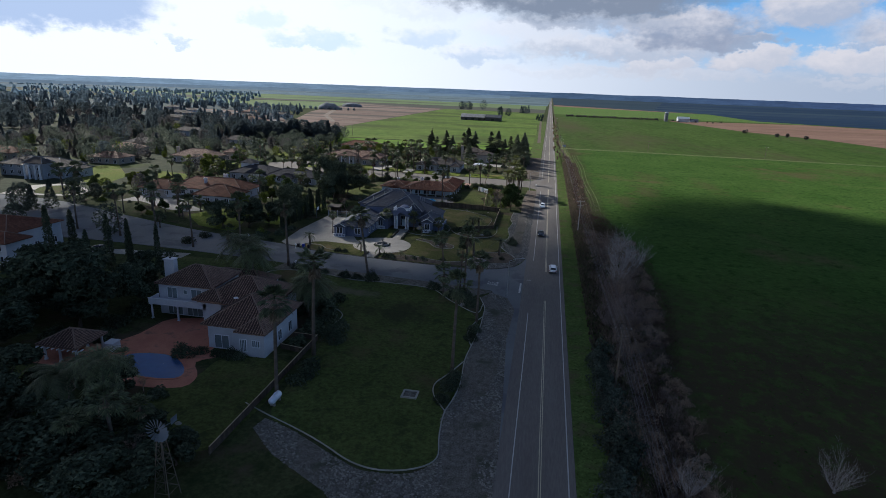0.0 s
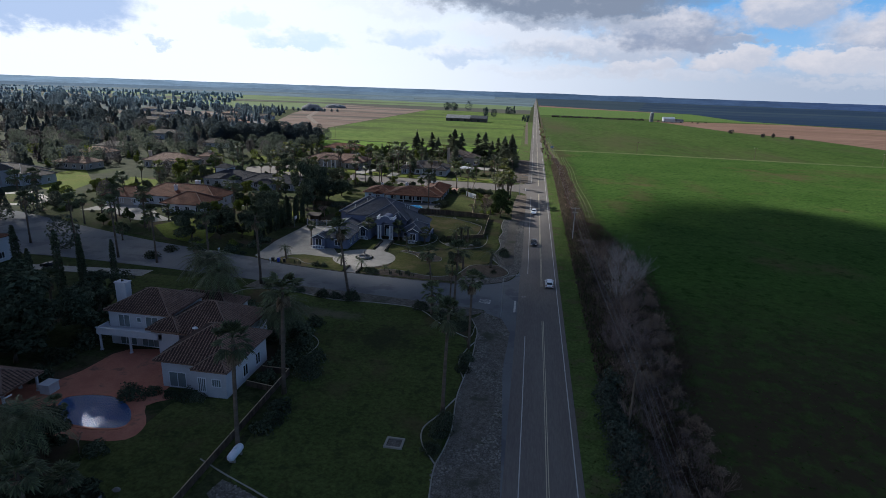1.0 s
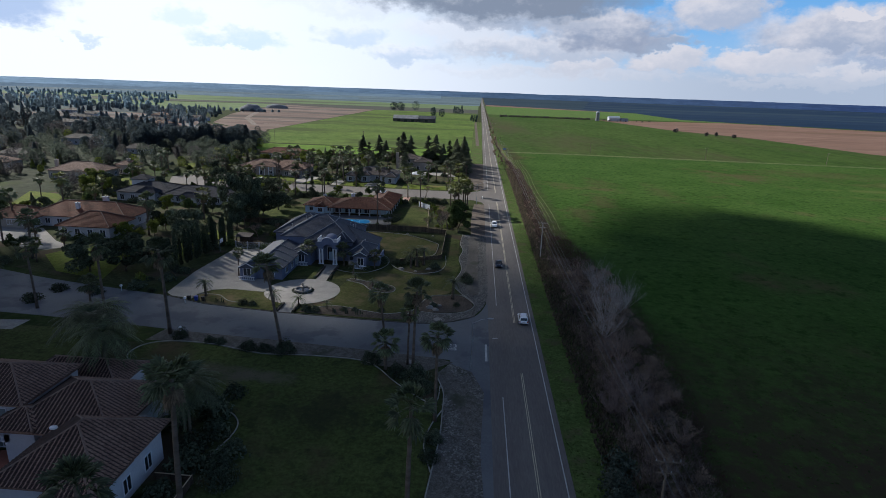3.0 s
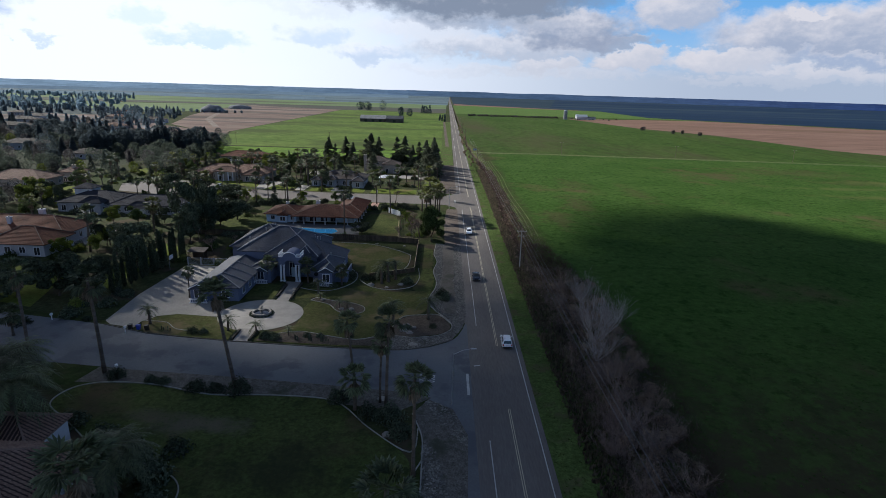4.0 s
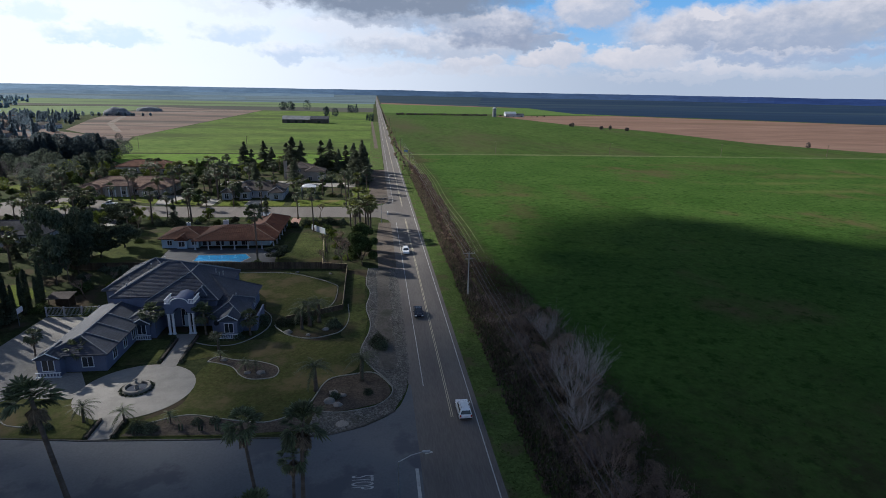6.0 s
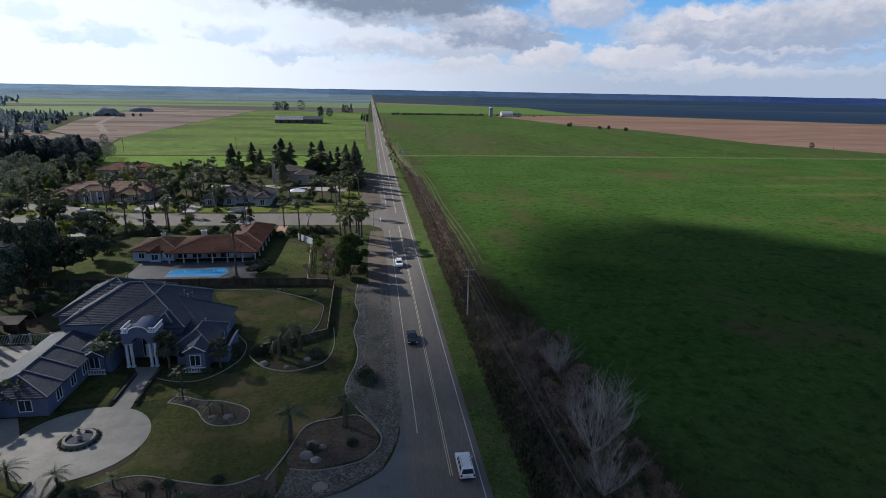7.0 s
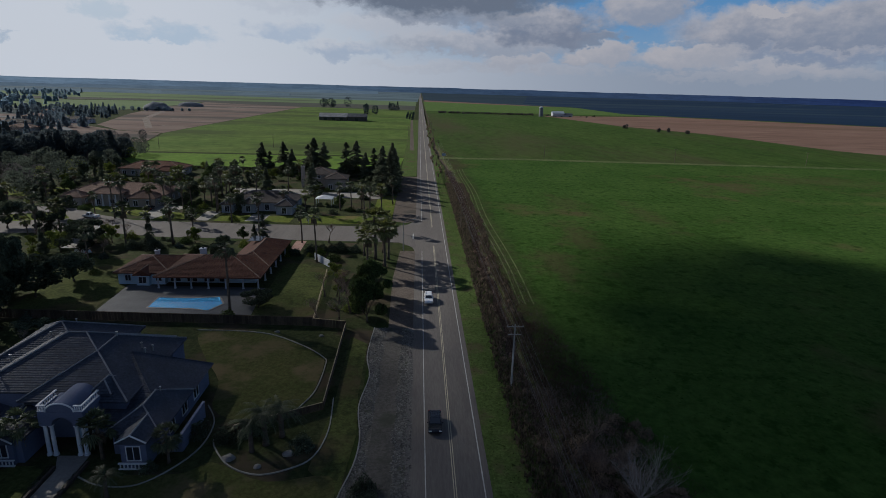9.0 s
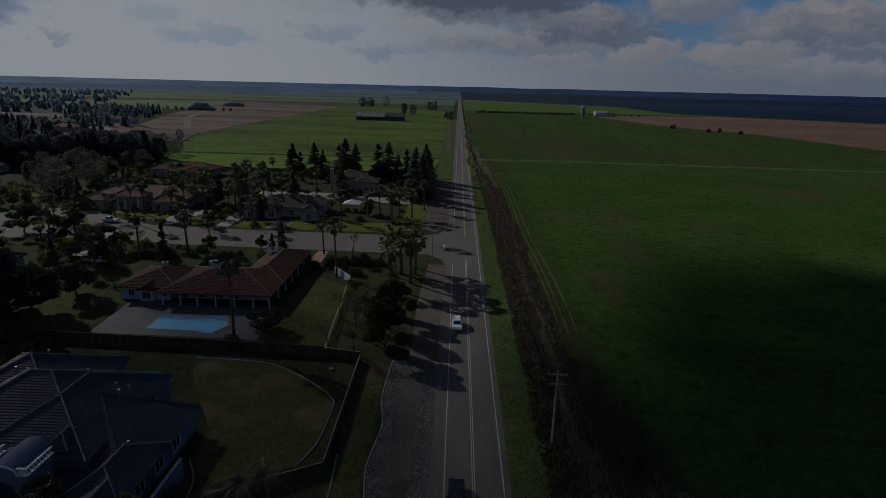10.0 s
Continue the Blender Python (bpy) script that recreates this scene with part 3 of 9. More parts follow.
def ribbon(bm, pts, width, z0, z1, closed=False):
    """A raised band along a line of the plan: a kerb, an edging, a painted line."""
    n = len(pts)
    rows = []
    for i in range(n):
        a = Vector(pts[(i - 1) % n] if closed else pts[max(i - 1, 0)])
        b = Vector(pts[(i + 1) % n] if closed else pts[min(i + 1, n - 1)])
        d = (b - a).normalized()
        s = Vector((-d.y, d.x)) * width / 2
        p = Vector(pts[i])
        rows.append([bm.verts.new((*(p + s), z0)), bm.verts.new((*(p + s * 0.8), z1)), bm.verts.new((*(p - s * 0.8), z1)), bm.verts.new((*(p - s), z0))])
    for i in range(n if closed else n - 1):
        r, q = rows[i], rows[(i + 1) % n]
        for j in range(3):
            bm.faces.new((r[j], q[j], q[j + 1], r[j + 1]))


def inside(x, y, poly):
    c = False
    for i in range(len(poly)):
        (x0, y0), (x1, y1) = poly[i - 1][:2], poly[i][:2]
        if (y0 > y) != (y1 > y) and x < (x1 - x0) * (y - y0) / (y1 - y0) + x0:
            c = not c
    return c


def cards(name, centre, size, rng, aspect=1.0, up=0.0, outward=None):
    """A mesh of small leaf faces, one pair of triangles each, round the given centres."""
    n = len(centre)
    a = rng.normal(size=(n, 3))
    if outward is not None:
        a = a * 0.6 + outward
    a[:, 2] += up
    a /= np.linalg.norm(a, axis=1, keepdims=True)
    t = np.cross(a, rng.normal(size=(n, 3)))
    t /= np.linalg.norm(t, axis=1, keepdims=True) + 1e-9
    b = np.cross(a, t)
    s = np.asarray(size).reshape(-1, 1) * rng.uniform(0.6, 1.35, (n, 1))
    t, b = t * s, b * s * aspect
    bend = a * s * 0.35
    v = np.stack([centre - t, centre - b * 0.75 + bend, centre + t, centre + b * 0.75 + bend], 1).reshape(-1, 3)
    i = np.arange(n) * 4
    return v, np.stack([i, i + 1, i + 2, i + 3], 1)


def raw_mesh(name, v, f):
    me = bpy.data.meshes.new(name)
    me.from_pydata(np.asarray(v).tolist(), [], np.asarray(f).tolist() if isinstance(f, np.ndarray) else f)
    return me


def spots(n, x0, x1, y0, y1, seed, keep=lambda x, y: True):
    r, out = random.Random(seed), []
    while len(out) < n:
        x, y = r.uniform(x0, x1), r.uniform(y0, y1)
        if keep(x, y):
            out.append((x, y))
    return out


# ---- ground and land ----
def ditch_x(y):
    return 13.6 + 0.9 * math.sin(y * 0.021) + 0.4 * math.sin(y * 0.09) + 0.35 * math.sin(y * 0.27 + 1.0) + 0.2 * math.sin(y * 0.61) - 5.0 * max(0.0, min(1.0, (y - 300) / 260))


def make_ground():
    """One sheet from behind the camera to the horizon, with the drainage ditch cut into it."""
    ys = [-900, -300, -60] + [y * 4.0 for y in range(0, 150)] + [640, 720, 850, 1100, 1500, 2200, 3200, 4990]
    lefts = [-4900, -3000, -1600, -900, -500, -300, -150, -80, -40, -20, -6, 6.0]
    rights = [30, 60, 110, 200, 400, 800, 1600, 3000, 4900]
    off = [(-3.4, 0.0), (-1.7, -0.08), (-1.0, -0.45), (-0.5, -0.85), (0.4, -0.9), (0.9, -0.5), (1.5, -0.08), (3.6, 0.06), (5.5, 0.04), (8.0, 0.0)]
    bm = bmesh.new()
    rows = []
    for y in ys:
        c = ditch_x(y)
        deep = max(0.0, min(1.0, (620 - y) / 60, (y + 50) / 60))
        row = [bm.verts.new((x, y, 0)) for x in lefts]
        row += [bm.verts.new((c + o + 0.3 * noise.noise((o, y * 0.2, 0)), y, d * deep * (0.8 + 0.4 * noise.noise((y * 0.11, o, 3))))) for o, d in off]
        row += [bm.verts.new((x, y, 0)) for x in rights]
        rows.append(row)
    for a, b in zip(rows, rows[1:]):
        for i in range(len(a) - 1):
            f = bm.faces.new((a[i], a[i + 1], b[i + 1], b[i]))
            j = i - len(lefts)
            if 2 <= j <= 4:
                f.material_index = 1
            elif j in (0, 1, 5, 6):
                f.material_index = 2
            elif j >= 7:
                f.material_index = 3
    me = bpy.data.meshes.new("ground")
    bm.to_mesh(me)
    bm.free()
    for m in (GROUND, DITCH_MUD, DRY, FIELD):
        me.materials.append(m)
    return tagged(new("ground", me), "wide flat farmland ground with a muddy ditch", "ground", "", "structure")


ground = make_ground()
R = lambda x0, x1, y0, y1: [(x0, y0), (x1, y0), (x1, y1), (x0, y1)]
sheet("field_east", [(30, 484), (900, 440), (1500, 1180), (560, 1205), (330, 1226), (8, 1225), (9, 560), (18, 500)], 0.05, FIELD_FAR, "dull green winter field beyond the track")
sheet("ploughed_field", [(417, 506), (1500, 330), (2600, 900), (861, 976), (488, 1213), (215, 1130), (269, 876), (330, 767), (361, 591)], 0.09, PLOUGHED, "bare reddish-brown ploughed field")
sheet("field_far_east", [(8, 1232), (480, 1225), (700, 1500), (495, 1640), (30, 1900), (8, 1900)], 0.07, FIELD_BRIGHT, "far strip of green crop")
# The dark colour here stands in for cloud shade on open land.
sheet("cloud_shaded_east", [(430, 1310), (500, 1250), (700, 1120), (862, 985), (2600, 905), (4900, 1500), (4900, 4900), (900, 4900), (340, 2010), (430, 1700)], 0.1, FAR_SHADED, "distant land with dark cloud shade in its colour")
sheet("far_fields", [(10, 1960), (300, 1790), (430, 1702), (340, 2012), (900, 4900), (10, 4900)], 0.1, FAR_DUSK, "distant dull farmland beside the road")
sheet("canopy_shaded_floor", [(-128, 140), (-1700, 300), (-1700, 1250), (-600, 1100), (-330, 640), (-262, 545), (-200, 470), (-190, 412), (-190, 330), (-182, 270), (-182, 200)], 0.02, CANOPY_SHADE_FLOOR, "ground under far trees and gardens, canopy shade in its colour")
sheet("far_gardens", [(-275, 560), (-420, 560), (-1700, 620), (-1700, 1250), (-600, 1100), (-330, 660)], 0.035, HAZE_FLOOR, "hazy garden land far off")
sheet("farm_strip", [(12, 1905), (250, 1760), (420, 1690), (300, 1800), (12, 2100)], 0.13, PLOUGHED, "far strip of bare earth")
sheet("field_west", [(-13, 482), (-180, 482), (-205, 540), (-225, 615), (-232, 1256), (-30, 1240), (-13, 1240)], 0.05, FIELD_WEST, "green pasture with faint mowing streaks")
sheet("grass_strip", [(-16, 414), (-150, 410), (-196, 474), (-14, 476)], 0.05, FIELD_FRESH, "bright green grass strip behind the houses")
sheet("graded_field", [(-226, 615), (-230, 900), (-234, 1258), (-350, 1312), (-464, 1372), (-436, 1085), (-385, 880), (-355, 790), (-322, 690), (-272, 632)], 0.045, EARTH_PINK, "graded pinkish bare building land")
sheet("graded_field", [(-420, 780), (-560, 830), (-620, 700), (-430, 690)], 0.07, EARTH_PINK, "graded pinkish bare land with pale tracks")
for pts in ([(-240, 690), (-262, 692), (-262, 697), (-240, 695)], [(-278, 800), (-300, 804), (-300, 810), (-278, 806)], [(-262, 1220), (-300, 1240), (-345, 1090), (-425, 1060), (-425, 1072), (-352, 1102), (-306, 1256), (-262, 1234)], [(-262, 660), (-330, 800), (-418, 1080), (-410, 1082), (-323, 802), (-256, 662)]):
    sheet("dirt_track", pts, 0.085, TRACK_PALE, "pale track across graded land")
sheet("graded_field", [(-205, 535), (-262, 560), (-300, 575), (-420, 680), (-540, 780), (-500, 830), (-400, 790), (-330, 680), (-270, 628), (-227, 612)], 0.06, EARTH_PINK, "bare brown land beside far houses")
sheet("side_road", [(-190, 480), (-262, 548), (-330, 640), (-450, 760), (-640, 840), (-640, 846), (-446, 768), (-324, 646), (-256, 553), (-188, 486)], 0.08, ASPHALT_OLD, "pale far street between houses")
sheet("dark_strip", [(-13, 1243), (-30, 1243), (-240, 1262), (-468, 1376), (-545, 1398), (-900, 1345), (-1600, 1340), (-1600, 1540), (-900, 1500), (-13, 1495)], 0.08, STRIP_DARK, "strip beyond the pasture, cloud shade in its colour")
sheet("field_far_west", [(-13, 1500), (-900, 1506), (-1600, 1546), (-1900, 2100), (-1200, 2050), (-13, 1885)], 0.07, FAR_GREEN, "pale green far field")
sheet("field_far_west", [(-446, 968), (-560, 1000), (-900, 1060), (-1000, 1300), (-700, 1330), (-540, 1392), (-470, 1368), (-440, 1085)], 0.07, FAR_GREEN, "pale green far field beside woods")
sheet("haze_tinted_west", [(-10, 1890), (-1210, 2060), (-1910, 2110), (-1610, 1280), (-4900, 1200), (-4900, 4900), (9, 4900)], 0.08, HAZE_LAND, "distant hazy blue-green farmland")
sheet("verge", [(4.3, -200), (9.6, -200), (9.2, 160), (9.4, 260), (7.6, 380), (5.6, 560), (4.9, 900), (4.2, 900)], 0.04, VERGE, "bright green grass verge beside the road")
sheet("verge", [(-5.6, 400), (-5.4, 900), (-16, 900), (-14, 470), (-14, 398)], 0.075, VERGE, "green grass verge beside the road")
sheet("farm_track", [(9, 474), (60, 477), (900, 430), (900, 440), (60, 485), (9, 483)], 0.12, TRACK, "grassy farm track with pale dry weeds")
for rx in (17.2, 18.5, 20.3):
    sheet("field_rut", [(rx + 0.5 * math.sin(i * 0.7), 225 + i * 12) for i in range(18)] + [(rx + 0.35 + 0.5 * math.sin(i * 0.7), 225 + i * 12) for i in range(17, -1, -1)], 0.075, TRACK, "pale wheel rut along the field edge")
sheet("dirt_track", [(-8, 520), (-11, 520), (-16, 900), (-13, 900)], 0.1, DIRT_ROAD, "narrow dirt track beside the road")

# ---- roads ----
road = sheet("road", [(-5.3, -250), (4.25, -250), (4.25, 4800), (-5.0, 4800), (-5.3, 300)], 0.06, ASPHALT, "straight two-lane asphalt road", thick=0.1)
road["category"] = "road"
S1_NEAR = [(-5.0, 114), (-6.3, 118), (-8.5, 121.2), (-12, 124.2), (-28.7, 126.3), (-43, 127.8), (-58.8, 129.1), (-70, 130.6), (-93, 132.8), (-125, 134.5), (-150, 133)]
S1_FAR = [(-215, 178), (-180, 176), (-148, 166), (-109, 153.5), (-75, 146.5), (-65, 143), (-49, 140.8), (-33, 139.6), (-20.9, 139.0), (-16.5, 139.4), (-12.4, 140.9), (-8.1, 144.2), (-6.1, 149.5), (-5.0, 156)]
sheet("side_road", curve_points(S1_NEAR, per=3) + [Vector((-215, 150))] + curve_points(S1_FAR, per=3), 0.052, ASPHALT_OLD, "worn grey asphalt side street", thick=0.09)
sheet("side_road", [(-5.0, 262), (-6.2, 268), (-10, 272.5), (-40, 273.8), (-80, 275), (-105, 280), (-125, 276), (-150, 283), (-158, 300), (-145, 315), (-124, 311), (-112, 302), (-97, 295), (-60, 292.5), (-14, 291.5), (-8, 295), (-5.0, 302)], 0.052, ASPHALT, "grey asphalt street ending in a turning circle", thick=0.09)
sheet("road_shoulder", [(-5.0, 60), (-5.0, 112), (-6.6, 112), (-6.9, 99), (-5.9, 79), (-5.2, 60)], 0.045, ASPHALT_OLD, "narrow worn asphalt shoulder")
sheet("road_shoulder", [(-5.0, 108), (-6.6, 108), (-6.9, 114), (-8.8, 120.2), (-12.2, 123.2), (-12, 124.4), (-5.0, 124.4)], 0.049, ASPHALT_OLD, "worn asphalt flare at the junction")
sheet("road_shoulder", [(-5.2, 151), (-5.2, 212), (-6.1, 212), (-5.9, 188), (-5.8, 160), (-5.7, 152)], 0.056, ASPHALT, "narrow asphalt shoulder")
sheet("road_shoulder", [(-5.0, 212), (-5.0, 264), (-9.5, 264), (-10.5, 240), (-10, 212)], 0.047, DIRT_ROAD, "packed dirt shoulder under the trees")
sheet("road_shoulder", [(-5.0, 300), (-5.0, 398), (-13.5, 398), (-13.5, 300), (-9, 297)], 0.047, DIRT_ROAD, "wide packed dirt shoulder")
sheet("verge_lawn", [(-13.6, 304), (-21, 302), (-21, 345), (-13.6, 345)], 0.05, LAWN_SUN, "small mown lawn beside the shoulder")


def line_mark(name, pts, width, material, label):
    bm = bmesh.new()
    ribbon(bm, pts, width, 0.062, 0.068)
    return tagged(part(name, bm, material, road, label))


def worn_line(x, y0, y1, width, material, label):
    """A painted line that wavers slightly at its edge."""
    n = max(2, int(min(y1 - y0, 500) / 12))
    line_mark("painted_line", [(x + 0.02 * math.sin(i * 1.7), y0 + (y1 - y0) * i / (n - 1)) for i in range(n)], width, material, label)


worn_line(3.4, -200, 2600, 0.15, PAINT, "white edge line")
for a, b in ((-200, 113), (151, 264), (300, 2600)):
    worn_line(-3.4, a, b, 0.14, PAINT, "white edge line")
for a, b in ((-200, 121), (142, 270), (292, 2600)):
    worn_line(-0.13, a, b, 0.11, YELLOW, "faded yellow centre line")
    worn_line(0.13, a, b, 0.11, YELLOW, "faded yellow centre line")
line_mark("limit_line", [(-5.85, 124.5), (-5.85, 131.2)], 0.42, PAINT, "white stop line")
line_mark("limit_line", [(-6.0, 277), (-6.0, 283)], 0.4, PAINT, "white stop line")
line_mark("marking", [(-4.6, 134.0), (-3.6, 134.3)], 0.3, PAINT, "short white mark")


def stop_word():
    cu = bpy.data.curves.new("stop_word", "FONT")
    cu.body, cu.size, cu.align_x, cu.align_y = "STOP", 1.3, "CENTER", "CENTER"
    ob = bpy.data.objects.new("stop_word", cu)
    scene.collection.objects.link(ob)
    bpy.context.view_layer.update()
    me = bpy.data.meshes.new_from_object(ob.evaluated_get(bpy.context.evaluated_depsgraph_get()))
    bpy.data.objects.remove(ob)
    me.transform(pose(-12.6, 129.3, 0.062, 0, 0, -90) @ Matrix.Diagonal((0.82, 2.9, 1, 1)))
    part_mesh("stop_word", me, PAINT, road, "white painted word STOP")


stop_word()
for px, py, rr in ((-0.6, 58, 0.0), (-15.5, 141.6, 0.9), (-19.0, 122.7, 0.7)):
    if rr:
        bm = bmesh.new()
        tube(bm, [(px, py, 0.03), (px, py, 0.12)], rr, 16)
        tube(bm, [(px, py, 0.12), (px, py, 0.15)], rr * 0.6, 16)
        tagged(part("manhole_cover", bm, CONCRETE), "round concrete drain cover in gravel", "manhole cover", "drain covers")

# ---- gardens: lawns, gravel, edging ----
LAWN1 = curve_points([(-37, 65.6), (-31.8, 63.4), (-27.7, 61.4), (-23, 58.8), (-19.2, 58.1), (-15.2, 59.2), (-12.8, 61.8), (-13.4, 66.8), (-13.8, 72), (-16, 76.2), (-16.6, 79.7), (-15, 83.5), (-13.4, 88.4), (-13.3, 94), (-14.2, 99.8), (-13.8, 105), (-14.6, 109.4), (-20, 115), (-24.4, 120.2), (-28.4, 122.1), (-37.7, 122.5), (-45, 122.3), (-54.6, 124.6), (-62.4, 124.9), (-66, 122.8), (-66.3, 118.8), (-62, 115.2), (-57, 111.2), (-47, 106.6), (-41.4, 103.8), (-39.7, 99.4), (-40.4, 94.6), (-38.6, 86), (-38.4, 74)], True, 4)
sheet("yard", R(-105, -13.5, 30, 124), 0.03, YARD, "dark shaggy garden ground")
sheet("yard", [(-16, 141), (-49, 142), (-76, 148), (-110, 156), (-180, 179), (-180, 268), (-100, 272), (-12, 271), (-13, 150)], 0.03, YARD, "shaggy garden ground with bare patches")
sheet("yard", [(-14, 294), (-60, 294), (-100, 298), (-126, 314), (-190, 330), (-190, 408), (-14, 410)], 0.031, YARD, "shaggy garden ground between houses")
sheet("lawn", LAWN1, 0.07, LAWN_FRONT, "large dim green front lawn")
sheet("lawn", curve_points([(-53, 58), (-41, 57), (-40.6, 79.6), (-52, 79.4), (-53.2, 73), (-56, 68)], True, 4), 0.065, LAWN, "dim green back lawn beside the pool")
sheet("lawn", R(-100, -73, 56, 70), 0.06, LAWN, "dim green lawn behind the pool house")
sheet("lawn", R(-100, -72, 106, 128), 0.06, LAWN, "dim green lawn")
sheet("lawn", curve_points([(-38.2, 163.8), (-39.6, 158), (-39, 149), (-43.6, 144.3), (-45, 141.5), (-38, 140.8), (-22, 140.4), (-20.8, 148), (-18.4, 154.4), (-14, 157.4), (-13.6, 166), (-15, 170), (-22, 169), (-29, 172.5), (-32, 170.5), (-40, 170), (-43.2, 168), (-43, 163)], True, 4), 0.07, LAWN_DRY, "yellowing front lawn")
sheet("lawn", [(-55.2, 151.5), (-63.4, 152.5), (-66.9, 151.2), (-68.7, 148.0), (-66, 143.6), (-58, 142.2), (-49.4, 141.4), (-49.2, 145.8), (-54, 149)], 0.07, LAWN_DRY, "yellowing lawn beside the driveway")
sheet("lawn", curve_points([(-52, 162), (-47.6, 163.2), (-47.8, 171), (-53.4, 171), (-53.8, 162.6)], True, 3), 0.07, LAWN, "small dim lawn by the entrance")
sheet("lawn", curve_points([(-44, 209.5), (-33, 209), (-25.4, 204.6), (-20.6, 199.9), (-19.7, 196.6), (-20, 189.2), (-21.4, 184.6), (-27, 181), (-33, 184), (-35, 192), (-40, 200)], True, 4), 0.07, LAWN_DRY, "yellow-brown back lawn with worn patches")
sheet("lawn", [(-17.4, 171), (-13.2, 166), (-12.4, 178), (-13.2, 188), (-13.3, 205), (-16.6, 208), (-16.4, 186)], 0.068, LAWN, "narrow strip of green lawn")
sheet("lawn", curve_points([(-37, 219), (-25.5, 218), (-26.4, 243), (-30.5, 249), (-37.8, 251), (-37.6, 232)], True, 4), 0.07, LAWN, "green side lawn")
sheet("lawn", [(-84, 216.5), (-69, 216), (-69, 232), (-73, 236), (-74, 252), (-92, 254)], 0.07, LAWN, "dim green back lawn")
for pts in ([(-16, 294.5), (-44, 294.5), (-44, 306), (-16, 306)], [(-47, 295), (-72, 295.5), (-72, 305), (-47, 304)], [(-80, 297), (-92, 297.5), (-94, 308), (-80, 306)], [(-97, 300), (-112, 307), (-130, 317), (-126, 323), (-98, 314)],
            [(-94.6, 153.8), (-108.8, 158), (-121, 170), (-116, 182), (-104, 178), (-98, 166)], [(-160, 222), (-178, 226), (-190, 250), (-172, 246)], [(-118, 296), (-135, 290), (-140, 300), (-126, 306)], [(-150, 330), (-175, 335), (-172, 352), (-148, 350)],
            [(-86, 166), (-92, 168), (-94, 205), (-84, 200)], [(-186, 206), (-193, 230), (-225, 263), (-229, 247), (-206, 214)], [(-150, 268), (-172, 272), (-176, 290), (-154, 286)]):
    sheet("lawn", pts, 0.066, LAWN_SUN, "sunlit yellow-green lawn")

GRAVEL1 = [(-5.3, 40), (-5.2, 62), (-5.9, 79), (-6.9, 99), (-6.3, 114), (-8.3, 120.4), (-12, 122.9)] + [tuple(p) for p in curve_points([(-14.2, 119), (-12.7, 113.5), (-12.5, 108.8), (-12.4, 101.7), (-13, 94), (-13.2, 88.4), (-12.8, 80.7), (-13.1, 75.9), (-13.9, 72), (-13.5, 66.8), (-12.6, 62), (-15, 58.6), (-19, 57.6), (-23, 58.2), (-31.8, 62.8), (-37.5, 65)], per=3)] + [(-38, 62.5), (-33, 58), (-24, 53), (-18, 46), (-15, 40)]
sheet("gravel_shoulder", GRAVEL1, 0.05, GRAVEL, "grey cobble and gravel shoulder")
sheet("gravel_strip", [(-11.5, 123.4), (-14.5, 124.7), (-28.7, 126.4), (-43, 127.9), (-58.8, 129.2), (-66, 129.8), (-67, 125), (-60, 125.3), (-54.6, 125.1), (-45, 122.7), (-37.7, 122.9), (-28.4, 122.6), (-24.4, 120.8), (-16.2, 119.5)], 0.055, GRAVEL, "grey gravel strip along the street")
CURB2 = curve_points([(-12.6, 212), (-13, 200.7), (-12, 193.5), (-12.8, 185), (-11.9, 177.4), (-12.1, 172), (-13.3, 166), (-13.4, 162.6), (-11.5, 157.8), (-9.6, 154.5), (-8.3, 151.2), (-8.6, 148.6), (-10.2, 146.4), (-12, 145.4), (-16, 144.6), (-19.4, 145.2)], per=4)
GRAVEL2 = [tuple(p) for p in CURB2] + [(-20.6, 139.3), (-16.5, 139.7), (-12.4, 141.2), (-8.2, 144.5), (-6.2, 149.7), (-5.2, 157), (-5.2, 188), (-5.2, 212)]
sheet("gravel_shoulder", GRAVEL2, 0.05, GRAVEL, "grey cobble shoulder with a bare middle")
sheet("bare_strip", [(-7.4, 212), (-7.2, 200), (-7.6, 190), (-7.1, 178), (-7.5, 168), (-7.2, 160), (-8.2, 155), (-9.6, 158), (-10.4, 163), (-10.9, 170), (-10.4, 178), (-10.9, 185), (-10.6, 195), (-11.2, 205), (-11.0, 212)], 0.054, DIRT_GREY, "bare packed strip between cobbles")
sheet("bed", curve_points([(-8.6, 150.6), (-9.6, 147.4), (-12, 146), (-16, 145.0), (-19.4, 145.6), (-20, 148.2), (-18.4, 153.6), (-14.6, 155.4), (-11, 155.6)], True, 4), 0.075, SOIL, "brown planting bed with boulders")
sheet("bed", [(-44.6, 141.4), (-43.4, 143.2), (-42.5, 143.9), (-37.4, 145.8), (-31, 144.0), (-26.3, 143.0), (-22.8, 144.4), (-21.2, 146), (-20.4, 140.6), (-30, 140.5)], 0.08, SOIL, "brown planting strip along the kerb")
sheet("bed", curve_points([(-39.1, 162.2), (-37.8, 163.8), (-34.5, 162.4), (-31, 161.7), (-27.1, 159.2), (-27.1, 155.9), (-30.4, 155.4), (-32.6, 156.9), (-34.8, 160.1)], True, 4), 0.08, SOIL, "brown kidney-shaped planting bed")

